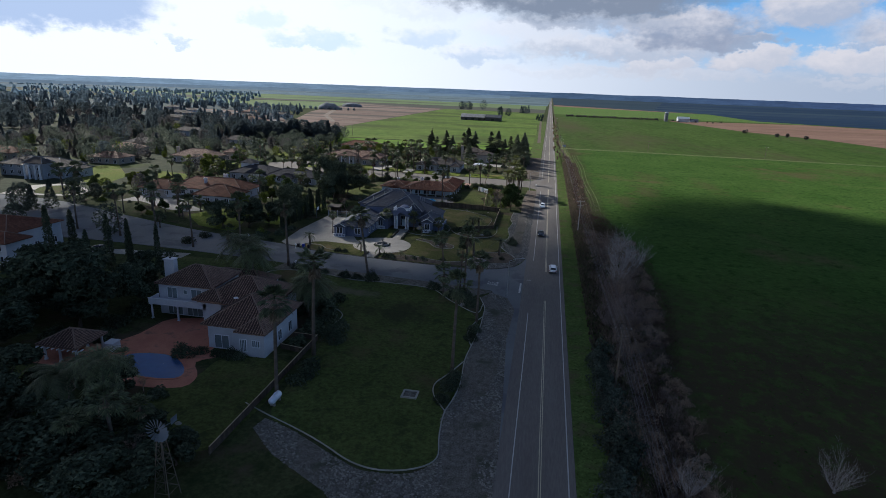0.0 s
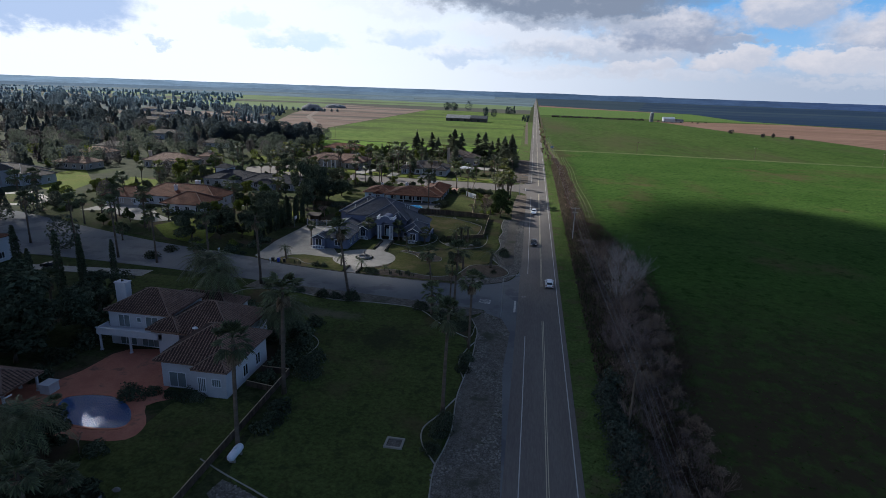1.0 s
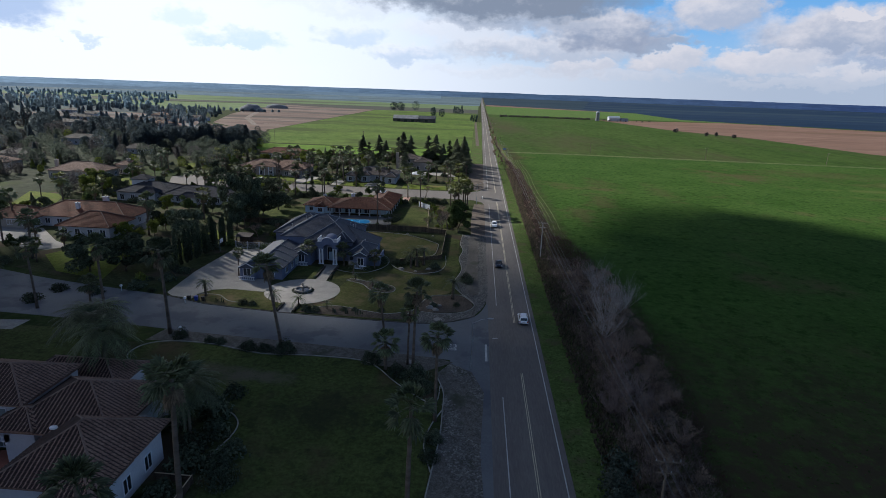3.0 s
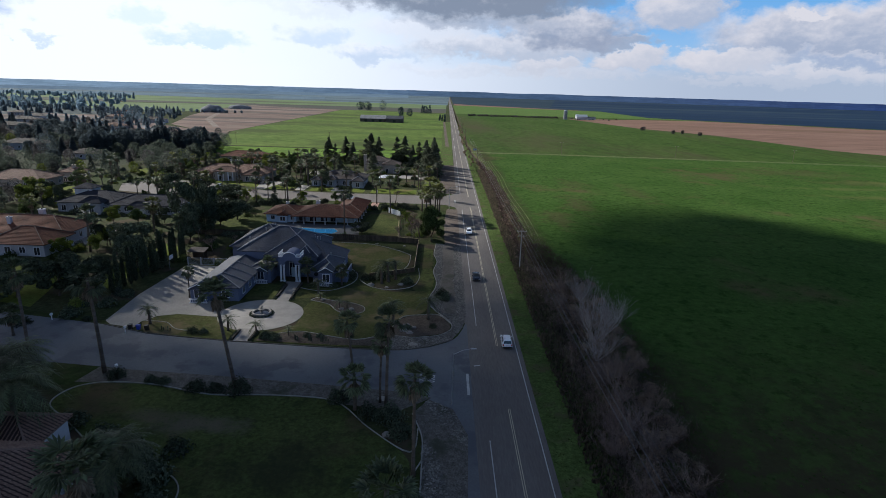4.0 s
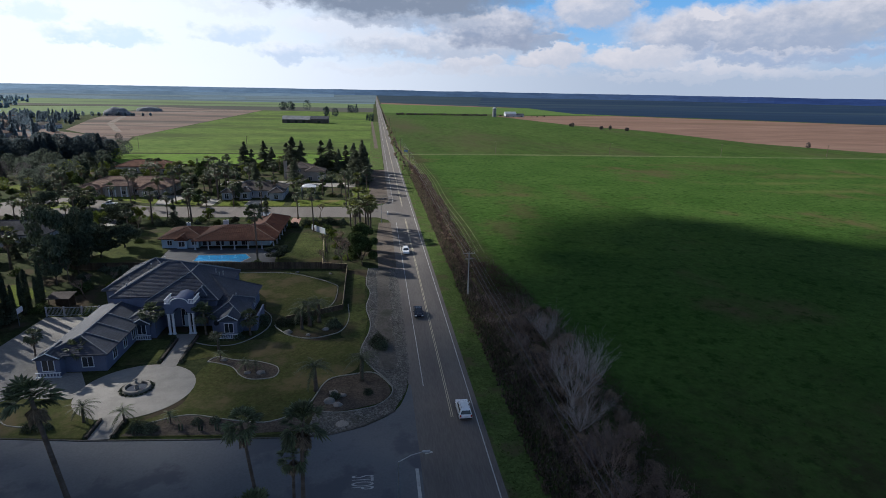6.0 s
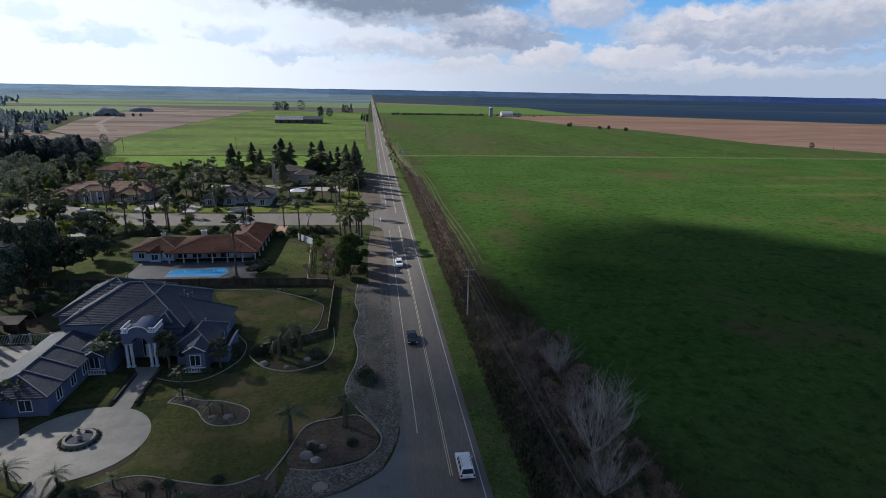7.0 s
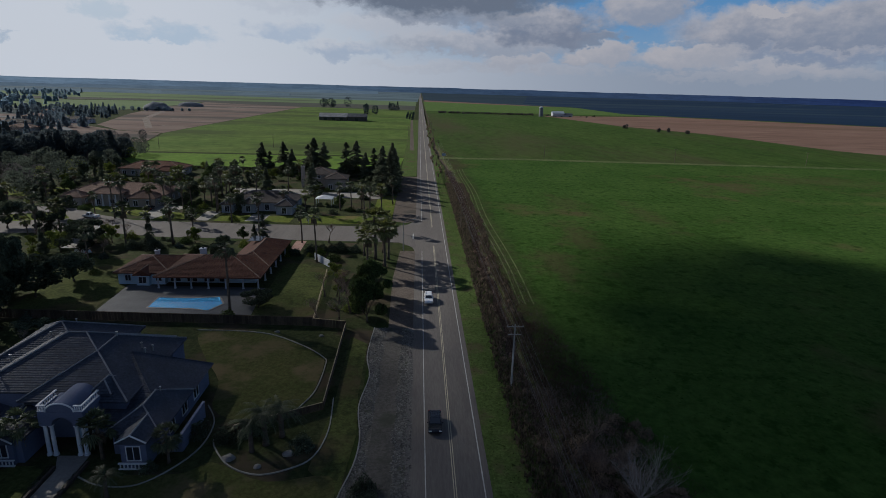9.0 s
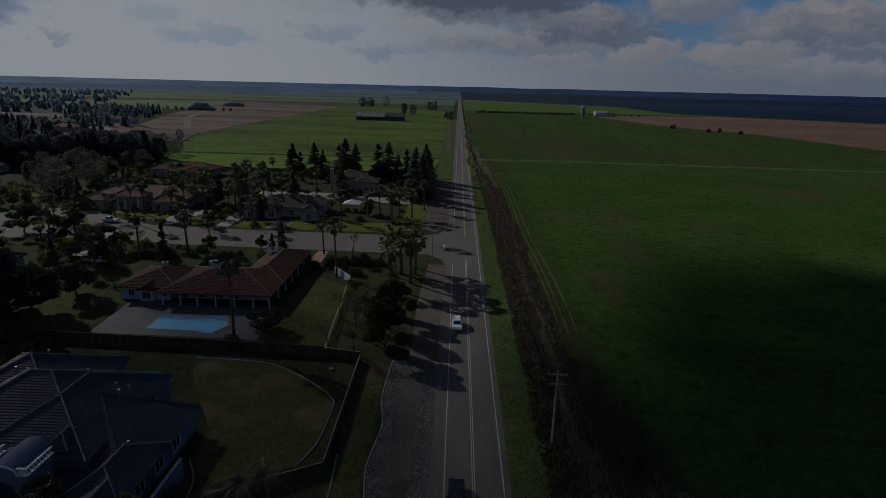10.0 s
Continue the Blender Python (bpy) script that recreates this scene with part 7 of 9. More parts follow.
def house_portico():
    """Blue-grey house with slate roof, arched portico and window bays."""
    h = thing("house", (-50, 184), "blue-grey stucco house with slate-grey roof and portico", "house", "houses")
    walls(h, [(-60.2, -41.2, 178.3, 194.2, 6.0), (-53.4, -41.2, 177.6, 178.31, 5.3), (-64.3, -49.6, 184.8, 199.4, 5.3), (-41.4, -36.0, 174.2, 191.0, 3.2), (-63.4, -54.2, 160.4, 178.4, 3.2), (-54.5, -51.0, 172.6, 178.35, 3.6), (-41.25, -40.9, 190.9, 194.8, 5.3)], W_BLUE)
    kw = dict(cap=R_CAP_GREY, course=0.36, over=0.0)
    roof_on(h, -64.9, -49.0, 184.2, 200.0, 5.4, 4.25, R_SLATE, **kw)
    roof_on(h, -60.8, -41.8, 178.2, 194.8, 6.1, 4.45, R_SLATE, **kw)
    roof_on(h, -54.0, -40.6, 177.0, 195.5, 5.5, 3.65, R_SLATE, **kw)
    roof_on(h, -42.2, -35.3, 173.5, 184.0, 3.2, 1.9, R_SLATE, **kw, along="y")
    roof_on(h, -63.4, -54.2, 160.4, 181.0, 3.2, 2.0, R_SLATE, cap=R_CAP_GREY, course=0.36, ends=0.6)
    roof_on(h, -55.5, -51.0, 172.6, 179.5, 3.6, 1.3, R_SLATE, cap=R_CAP_GREY, course=0.36, along="y")
    # the east slope that runs on from the main roof down over the wing
    bm = bmesh.new()
    se, ne, top, sw, nw = (-35.3, 175.2, 3.15), (-35.3, 191.6, 3.15), (-44.4, 186.4, 7.72), (-44.4, 175.2, 3.15), (-44.4, 191.6, 3.15)
    tile_plane(bm, se, ne, top, top, course=0.36, step=0.045)
    tile_plane(bm, sw, se, top, top, course=0.36, step=0.045)
    tile_plane(bm, ne, nw, top, top, course=0.36, step=0.045)
    wing = part("roof", bm, R_SLATE, h)
    wing.data.materials.append(TILE_SHADE["slate_grey_tile"])
    for p in (se, ne):
        bm = bmesh.new()
        tube(bm, [Vector(p) + Vector((0, 0, 0.05)), Vector(top) + Vector((0, 0, 0.05))], 0.07, 5)
        part("ridge_cap", bm, R_SLATE, wing)
    for y in (164.2, 168.3, 172.4):
        bm = bmesh.new()
        tube(bm, [(-58.8, y, 5.32), (-53.6, y, 3.3)], 0.12, 5)
        part("ridge_cap", bm, R_CAP_GREY, h)
    # small dormer slope behind the porch
    roof_on(h, -45.6, -42.8, 177.6, 181.5, 6.2, 1.3, R_SLATE, cap=R_CAP_GREY, course=0.36, over=0.0, along="y")
    # portico: porch block with an arch, barrel dome, columns, balustrades
    bm = bmesh.new()
    n, cx = 20, -46.75
    angles = [math.pi * i / n for i in range(n + 1)]
    inner = [(cx + 1.2 * math.cos(a), 4.3 + 1.1 * math.sin(a)) for a in angles]
    reach = [min(2.65 / max(abs(math.cos(a)), 1e-6), 1.85 / max(math.sin(a), 1e-6)) for a in angles]
    outer = [(cx + r * math.cos(a), 4.3 + r * math.sin(a)) for r, a in zip(reach, angles)]
    V = [[[bm.verts.new((x, yy, z)) for x, z in q] for q in (inner, outer)] for yy in (173.7, 178.5)]
    for i in range(n):
        bm.faces.new((V[0][0][i], V[0][0][i + 1], V[0][1][i + 1], V[0][1][i]))
        bm.faces.new((V[1][0][i], V[1][0][i + 1], V[1][1][i + 1], V[1][1][i]))
        for q in (0, 1):
            bm.faces.new((V[0][q][i], V[0][q][i + 1], V[1][q][i + 1], V[1][q][i]))
    for i in (0, n):
        bm.faces.new((V[0][0][i], V[0][1][i], V[1][1][i], V[1][0][i]))
    bmesh.ops.recalc_face_normals(bm, faces=bm.faces[:])
    part("portico", bm, W_BLUE, h, "blue-grey arched entrance porch")
    bm = bmesh.new()
    prof = [(cx + 1.55 * math.cos(a), 6.155 + 1.1 * math.sin(a)) for a in angles]
    F, B = [[bm.verts.new((x, yy, z)) for x, z in prof] for yy in (173.75, 178.6)]
    for i in range(n):
        bm.faces.new((F[i], F[i + 1], B[i + 1], B[i]))
    bm.faces.new(F)
    bm.faces.new(B)
    bmesh.ops.recalc_face_normals(bm, faces=bm.faces[:])
    part("barrel_dome", bm, W_BLUE, h, "curved blue-grey porch roof")
    bm = bmesh.new()
    tube(bm, [(x + (x - cx) * 0.06, 173.68, z + 0.05) for x, z in prof], 0.11, 5)
    part("cornice", bm, TRIM, h, "white curved cornice")
    for x in (-48.95, -48.2, -45.3, -44.55):
        column(h, x, 174.0, 0.1, 4.3, 0.24)
    for x0, x1 in ((-49.4, -48.35), (-45.15, -44.1)):
        balustrade(h, x0, x1, 173.85, 6.16, 4, 0.85)
    for x in (-49.28, -44.22):
        bm = bmesh.new()
        box(bm, x - 0.12, x + 0.12, 173.98, 177.4, 6.16, 6.28)
        box(bm, x - 0.12, x + 0.12, 173.98, 177.4, 6.89, 7.01)
        rail = part("balustrade", bm, TRIM, h)
        for i in range(7):
            bm = bmesh.new()
            y = 174.3 + i * 0.46
            tube(bm, [(x, y, 6.28), (x, y, 6.5), (x, y, 6.89)], [0.05, 0.09, 0.05], 6)
            part("baluster", bm, TRIM, rail)
    window(h, "s", -46.8, 0, 0.3, 2.0, 3.4, 177.6, bars=2)
    door(h, "s", -46.8, 0.1, 1.2, 2.4, 177.46, W_PALE)
    for x0, x1, y, zz in ((-39.2, -36.2, 171.6, 3.6), (-54.6, -51.8, 172.2, 3.1), (-63.9, -60.5, 159.0, 3.2)):
        w = x1 - x0
        bm = bmesh.new()
        box(bm, x0, x1, y, y + 3.0, 0, zz - 0.18)
        part("bay", bm, W_BLUE, h, "blue-grey window bay")
        roof_on(h, x0, x1, y, y + 4.2, zz, 0.95, R_SLATE, R_CAP_GREY, 0.3, True, along="y")
        bm = bmesh.new()
        c = (x0 + x1) / 2
        tube(bm, [(x0 - 0.3, y - 0.33, zz), (c, y - 0.33, zz + 1.0), (x1 + 0.3, y - 0.33, zz)], 0.1, 4)
        part("gable_trim", bm, TRIM, h)
        window(h, "s", c, 0, 1.1, w * 0.5, 1.8, y, bars=1)
        balustrade(h, x0 - 0.2, x1 + 0.2, y - 0.4, 0.1, 8, 0.85)
    bm = bmesh.new()
    tube(bm, [(-40.6, 174.18, 2.0), (-40.6, 174.05, 2.0)], 0.5, 14)
    part("round_window", bm, GLASS, h, "dark round window")
    for u in (-57.0,):
        window(h, "s", u, 0, 0.9, 1.6, 1.7, 160.4, bars=1)
    for y in (163.5, 167.5, 171.0):
        window(h, "e", y, 0, 0.9, 1.3, 1.6, -54.2, bars=1)
    for y in (178, 182, 186):
        window(h, "e", y, 0, 0.9, 1.6, 1.7, -36.0, bars=1)
    window(h, "s", -52.3, 0, 0.6, 1.1, 3.6, 177.6, bars=1)
    bm = bmesh.new()
    box(bm, -35.9, -33.4, 174.6, 174.85, 0, 2.3)
    box(bm, -33.6, -33.35, 174.85, 182.2, 0, 2.3)
    box(bm, -33.66, -33.29, 174.55, 182.26, 2.3, 2.42)
    part("garden_wall", bm, W_BLUE, h, "blue-grey patio wall")
    for x, y, z in ((-58.4, 180.6, 7.4), (-59.6, 184.8, 7.4), (-57.0, 189.6, 8.6), (-55.6, 193.4, 9.0), (-47.2, 188.5, 9.2), (-43.9, 188.4, 7.6), (-43.0, 187.4, 7.2), (-42.6, 188.8, 7.0), (-38.3, 180.8, 4.9)):
        bm = bmesh.new()
        tube(bm, [(x, y, z - 0.5), (x, y, z + 0.45)], 0.09, 6)
        tube(bm, [(x, y, z + 0.45), (x, y, z + 0.6)], 0.17, 6)
        part("vent_pipe", bm, STEEL, h)


def house_porch():
    """Long terracotta-roofed house with a posted back porch."""
    h = thing("house", (-52, 242), "pale-blue ranch house with terracotta tile roof", "house", "houses")
    walls(h, [(-61.4, -46.0, 236.2, 246.6, 2.9), (-46.2, -41.6, 236.2, 262.0, 2.89), (-71.4, -61.2, 234.6, 247.0, 2.9), (-67.0, -64.2, 233.6, 234.7, 2.7)], W_PALE)
    kw = dict(cap=R_CAP, dx=0.3, course=0.45)
    roof_on(h, -61.8, -39.6, 231.9, 248.0, 2.9, 2.6, R_TERRA, over=0.5, **kw)
    roof_on(h, -49.0, -39.6, 240.0, 262.0, 2.9, 2.1, R_TERRA, over=0.5, **kw)
    roof_on(h, -71.6, -60.0, 234.4, 247.0, 2.9, 2.0, R_TERRA, over=0.5, **kw)
    roof_on(h, -67.2, -64.0, 233.4, 239.0, 2.7, 1.1, R_TERRA, over=0.3, cap=R_CAP, gable=True, along="y")
    for x in (-61.6, -58.0, -54.5, -50.8, -47.0, -43.2, -39.9):
        column(h, x, 232.2, 0.08, 2.75, 0.2, W_WHITE, 8, "post")
    for y in (238, 243, 248, 253, 258):
        column(h, -39.9, y, 0.08, 2.75, 0.2, W_WHITE, 8, "post")
    for u in (-59.5, -55.8, -52.0, -48.6):
        window(h, "s", u, 0, 0.3, 2.2, 2.0, 236.2, bars=1)
    window(h, "s", -65.6, 0, 0.7, 1.6, 1.4, 233.6, bars=1)
    for u in (-69.2, -62.5):
        window(h, "s", u, 0, 0.9, 1.2, 1.3, 234.6, bars=1)
    for y in (241, 246, 251, 256):
        window(h, "e", y, 0, 0.6, 1.6, 1.6, -41.6, bars=1)
    chimney(h, -55.4, 243.0, 2.5, 6.0, 1.3, 1.0, W_WHITE)
    chimney(h, -66.4, 243.6, 2.5, 5.2, 0.9, 0.8, W_WHITE)
    bm = bmesh.new()
    box(bm, -48.5, -45.2, 255, 260, 4.75, 4.85)
    part("solar_panel", bm, GLASS, h, "dark roof panel")


def plain_house(name, label, blocks, wall, roof, cap=None, extra=None, windows=True):
    """A house from blocks: x0, x1, y0, y1, eave height, roof rise."""
    x0, x1, y0, y1 = blocks[0][:4]
    h = thing(name, ((x0 + x1) / 2, (y0 + y1) / 2), label, "house", "houses")
    walls(h, [b[:5] for b in blocks], wall)
    for i, (a, b, c, d, e, r) in enumerate(blocks):
        roof_on(h, a, b, c, d, e + 0.003 * i, r, roof, cap, 0.6, course=0.5)
        if windows:
            n = max(1, int((b - a) / 3.8))
            for j in range(n):
                u = a + (b - a) * (j + 0.5) / n
                hh = 1.5 if j % 3 else 2.0
                window(h, "s", u, 0, 2.45 - hh, 1.5, hh, c, bars=1)
                if e > 5:
                    window(h, "s", u, 0, 3.8, 1.3, 1.3, c, bars=1)
            for j in range(max(1, int((d - c) / 4.5))):
                window(h, "e", c + (d - c) * (j + 0.5) / max(1, int((d - c) / 4.5)), 0, 0.9, 1.3, 1.5, b, bars=1)
    return h


house_pool()
house_portico()
house_porch()
h = plain_house("house", "cream stucco house with brown tile roof and columns", [(-133, -98, 320, 336, 3.6, 3.2), (-122, -112, 316, 322, 4.6, 1.9), (-132, -125, 315.4, 321, 3.2, 1.9), (-108, -99, 314.6, 321, 3.4, 2.2)], W_CREAM, R_BROWN, R_CAP)
for x in (-120, -117.6, -115.2, -113):
    column(h, x, 315.4, 0.05, 4.2, 0.25)
plain_house("house", "grey stucco house with grey tile roof and bays", [(-72, -49, 312, 326, 3.3, 2.9), (-66.5, -62, 308.6, 313, 3.4, 1.7), (-54, -48.6, 306.4, 313, 3.3, 1.8), (-73.2, -69.5, 308, 313, 3.1, 1.5)], W_GREY, R_GREY, R_CAP_GREY)
h = plain_house("house", "cream two-storey house with grey-brown roof", [(-55, -43, 364, 376, 5.6, 2.4), (-45, -36, 356, 366, 5.0, 2.0)], W_CREAM, R_GREY, R_CAP)
chimney(h, -55.6, 362, 0, 9.2, 1.4, 1.2, W_CREAM)
plain_house("house", "cream house with red tile roof behind palms", [(-146, -118, 384, 398, 3.6, 2.8), (-128, -118, 380, 386, 3.2, 1.8)], W_CREAM, R_TERRA, R_CAP)
h = plain_house("house", "stately cream mansion with columned entrance", [(-244, -212, 214, 228, 5.2, 3.0), (-226, -217, 209.5, 215, 7.0, 2.4), (-218, -208, 219, 227, 4.0, 1.8)], W_GREY, R_GREY, R_CAP_GREY)
for x in (-225.4, -223, -220, -217.6):
    column(h, x, 208.4, 0.05, 6.2, 0.38)
h = plain_house("house", "white house with terracotta roof and double garage", [(-148, -117, 198.6, 213, 3.4, 3.6), (-158.4, -144, 194.4, 205, 3.2, 2.8), (-130.4, -115, 187.6, 199.5, 3.4, 3.3)], W_WHITE, R_TERRA, R_CAP)
door(h, "s", -151.4, 0.05, 9.6, 2.4, 194.4, W_CREAM, "garage_door")
chimney(h, -129.6, 209, 0, 7.8, 1.5, 1.2, W_WHITE)
chimney(h, -134.2, 202, 3, 6.9, 1.0, 0.9, W_WHITE)
h = plain_house("house", "white two-storey house with terracotta roof", [(-152, -131.5, 114, 130, 6.2, 2.6), (-134, -126, 108.6, 115, 5.8, 1.8)], W_WHITE, R_TERRA, R_CAP)
chimney(h, -144, 121, 6, 10.2, 1.8, 1.4, W_WHITE)
h = plain_house("house", "dim grey house with dark roof and cupola", [(-147, -126, 240.4, 256, 3.6, 3.0), (-128, -105, 239.6, 252, 3.3, 2.8), (-136.4, -130, 237.4, 241.4, 4.2, 1.8), (-120, -114, 236.6, 240.4, 3.2, 1.6)], W_GREY, R_DIM, R_DIM)
plain_house("cupola", "pale square roof cupola with dark windows", [(-145, -138.6, 247.6, 253, 7.3, 1.6)], W_WHITE, R_DIM)["category"] = "house"
h = plain_house("house", "cream house with red-brown hipped roof", [(-206, -182, 281, 296, 3.8, 3.4), (-186, -177, 300, 307, 4.8, 1.8)], W_CREAM, R_BROWN, R_CAP)
chimney(h, -206.6, 288, 0, 7.6, 1.5, 1.1, W_CREAM)
chimney(h, -181, 303, 0, 7.4, 1.4, 1.1, W_CREAM)
for x0, y0, w, d, e, wl, rf in ((-300, 414, 26, 12, 4.5, W_GREY, R_GREY), (-232, 378, 16, 10, 3.4, W_GREY, R_GREY), (-275, 330, 20, 12, 3.6, W_CREAM, R_GREY), (-330, 500, 26, 13, 3.8, W_GREY, R_GREY), (-262, 300, 18, 12, 3.5, W_CREAM, R_BROWN), (-420, 560, 30, 14, 4, W_CREAM, R_GREY), (-380, 640, 26, 14, 4, W_GREY, R_GREY), (-470, 640, 30, 15, 4, W_GREY, R_GREY), (-240, 260, 18, 12, 3.5, W_CREAM, R_BROWN), (-300, 250, 22, 14, 4, W_CREAM, R_TERRA), (-360, 700, 24, 13, 4, W_WHITE, R_GREY), (-420, 730, 22, 13, 4, W_CREAM, R_BROWN), (-500, 700, 26, 14, 4, W_WHITE, R_GREY), (-560, 760, 24, 14, 4, W_GREY, R_GREY), (-470, 840, 24, 14, 4, W_CREAM, R_BROWN), (-340, 590, 20, 12, 4, W_CREAM, R_BROWN)):
    plain_house("house", "far stucco house half hidden by trees", [(x0, x0 + w, y0, y0 + d, e, 2.6)], wl, rf)

# farm buildings far along the road
h = thing("barn", (-103, 855), "long low grey metal barn", "barn", "farm buildings")
walls(h, [(-132, -97, 848, 868, 4.6), (-95, -72, 845, 862, 5.4)], BARN_WALL)
roof_on(h, -132, -97, 848, 868, 4.6, 4.4, BARN_ROOF, None, 0.5, True, course=2.0)
roof_on(h, -95, -72, 845, 862, 5.4, 3.8, R_SLATE, None, 0.5, True, course=2.0)
for x in (-124, -114, -104, -84):
    door(h, "s", x, 0, 4, 3.6, 848 if x < -97 else 845, GLASS, "barn_door")
h = thing("barn", (250, 1125), "white metal farm shed", "barn", "farm buildings")
walls(h, [(232, 252, 1118, 1132, 5.6), (255, 268, 1122, 1131, 4.0)], W_WHITE)
roof_on(h, 232, 252, 1118, 1132, 5.6, 3.6, METAL_ROOF, None, 0.6, True, course=2.0)
roof_on(h, 255, 268, 1122, 1131, 4.0, 2.0, R_SLATE, None, 0.6, True, course=2.0)
h = thing("silo", (209, 1111), "tall grey concrete grain silo", "silo", "farm buildings")
bm = bmesh.new()
tube(bm, [(209, 1111, 0), (209, 1111, 15)], 3.4, 20)
part("tower", bm, BARN_ROOF, h)
bm = bmesh.new()
tube(bm, [(209, 1111, 15), (209, 1111, 16.4), (209, 1111, 17)], [3.5, 2.2, 0.3], 20)
part("dome", bm, METAL_ROOF, h)
for i in range(2):
    bm = bmesh.new()
    bmesh.ops.create_icosphere(bm, subdivisions=3, radius=1)
    for v in bm.verts:
        q = 1 + 0.2 * noise.noise(v.co * 2.1 + Vector((i * 7, 0, 0)))
        v.co = Vector((v.co.x * (20 + 2 * i) * q - 398 - 12 * i, v.co.y * 12 * q + 992 + 160 * i, max(-0.05, v.co.z) * (12 - 4.0 * i) * q))
    tagged(part("soil_mound", bm, SOIL_HEAP, None, "", True), "large grey-brown heap of soil", "soil mound", "soil mounds")


# ---- garden structures ----
def pool_house():
    h = thing("pool_house", (-77, 74.6), "open pool shelter with tile roof and white posts", "pavilion")
    roof_on(h, -79.8, -73.4, 71.8, 77.6, 2.9, 1.7, R_BROWN, R_CAP, 0.5, dx=0.26)
    for x in (-79.4, -76.6, -73.6):
        for y in (72.0, 77.4):
            column(h, x, y, 0.07, 2.7, 0.2, W_WHITE, 8, "post")
    for i in range(9):
        bm = bmesh.new()
        x = -79.8 + i * 0.95
        box(bm, x - 0.07, x + 0.07, 70.9, 72.1, 2.55, 2.72)
        part("rafter_end", bm, TRIM, h)
    bm = bmesh.new()
    box(bm, -72.6, -71.0, 76.6, 78.4, 0.07, 1.5)
    box(bm, -72.7, -70.9, 76.5, 78.5, 1.5, 1.6)
    part("barbecue_block", bm, W_WHITE, h, "white masonry barbecue counter")


pool_house()


def windmill():
    """A farm wind pump: lattice tower, vane and a wheel at rest."""
    cx, cy, top = -40.4, 48.4, 8.3
    h = thing("windmill", (cx, cy), "small metal farm windmill with lattice tower", "windmill")
    leg = lambda i, z: Vector((cx + (0.95 - 0.085 * z) * (1, 1, -1, -1)[i], cy + (0.95 - 0.085 * z) * (1, -1, -1, 1)[i], z))
    for i in range(4):
        bm = bmesh.new()
        tube(bm, [leg(i, 0), leg(i, top)], 0.05, 5)
        part("tower_leg", bm, POLE_WOOD, h)
    for z in (1.2, 2.6, 4.0, 5.4, 6.8):
        for i in range(4):
            bm = bmesh.new()
            tube(bm, [leg(i, z), leg((i + 1) % 4, z)], 0.025, 4)
            tube(bm, [leg(i, z), leg((i + 1) % 4, z + 1.3)], 0.018, 4)
            part("brace", bm, POLE_WOOD, h)
    hub = Vector((cx, cy - 0.45, top + 0.5))
    bm = bmesh.new()
    tube(bm, [hub, hub + Vector((0, 1.0, 0))], 0.09, 8)
    part("hub", bm, STEEL_DULL, h)
    for i in range(18):
        a = i * 2 * math.pi / 18
        u, w = Vector((math.cos(a), 0, math.sin(a))), Vector((-math.sin(a), 0.5, math.cos(a)))
        bm = bmesh.new()
        q = [hub + u * r + w * s * k for r, s, k in ((0.35, -1, 0.05), (0.35, 1, 0.05), (1.35, 1, 0.17), (1.35, -1, 0.17))]
        bm.faces.new([bm.verts.new(p) for p in q])
        bm.faces.new([bm.verts.new(p + Vector((0, 0.015, 0))) for p in q][::-1])
        part("blade", bm, STEEL_DULL, h)
    bm = bmesh.new()
    tube(bm, [hub, hub + Vector((0.5, 2.0, 0))], 0.03, 4)
    box(bm, cx + 0.38, cx + 0.42, cy + 1.3, cy + 2.3, top + 0.15, top + 0.9)
    part("tail_vane", bm, STEEL_DULL, h)


windmill()


def slat_fence(name, a, b, hgt, label, material, spacing=2.4, rail=WOOD_PALE, slats=True):
    """Posts, two rails and upright boards between two points of the plan."""
    a, b = Vector(a), Vector(b)
    d = (b - a).normalized()
    s = Vector((-d.y, d.x))
    h = thing(name, tuple(a), label, "fence", "garden fences")
    L = (b - a).length
    n = max(1, int(L / spacing))

    def bar(p, q, w, z0, z1, nm, m):
        bm = bmesh.new()
        c = [p + s * w, q + s * w, q - s * w, p - s * w]
        v = [bm.verts.new((*k, z)) for z in (z0, z1) for k in c]
        for f in ((3, 2, 1, 0), (4, 5, 6, 7), (0, 1, 5, 4), (1, 2, 6, 5), (2, 3, 7, 6), (3, 0, 4, 7)):
            bm.faces.new([v[i] for i in f])
        part(nm, bm, m, h)
    for i in range(n + 1):
        p = a + d * (L * i / n)
        bar(p - d * 0.06, p + d * 0.06, 0.06, 0, hgt + 0.08, "post", material)
    bar(a, b, 0.06, hgt, hgt + 0.07, "top_rail", rail)
    if slats:
        for i in range(n):
            p, q = a + d * (L * i / n + 0.07), a + d * (L * (i + 1) / n - 0.07)
            k = 5
            for j in range(k):
                u, w = p.lerp(q, j / k + 0.01), p.lerp(q, (j + 1) / k - 0.012)
                bar(u, w, 0.018, 0.06, hgt - 0.02 - 0.02 * (j % 2), "board", material)
    else:
        for z in (hgt * 0.35, hgt * 0.7):
            bar(a, b, 0.03, z, z + 0.1, "rail", rail)
    return h


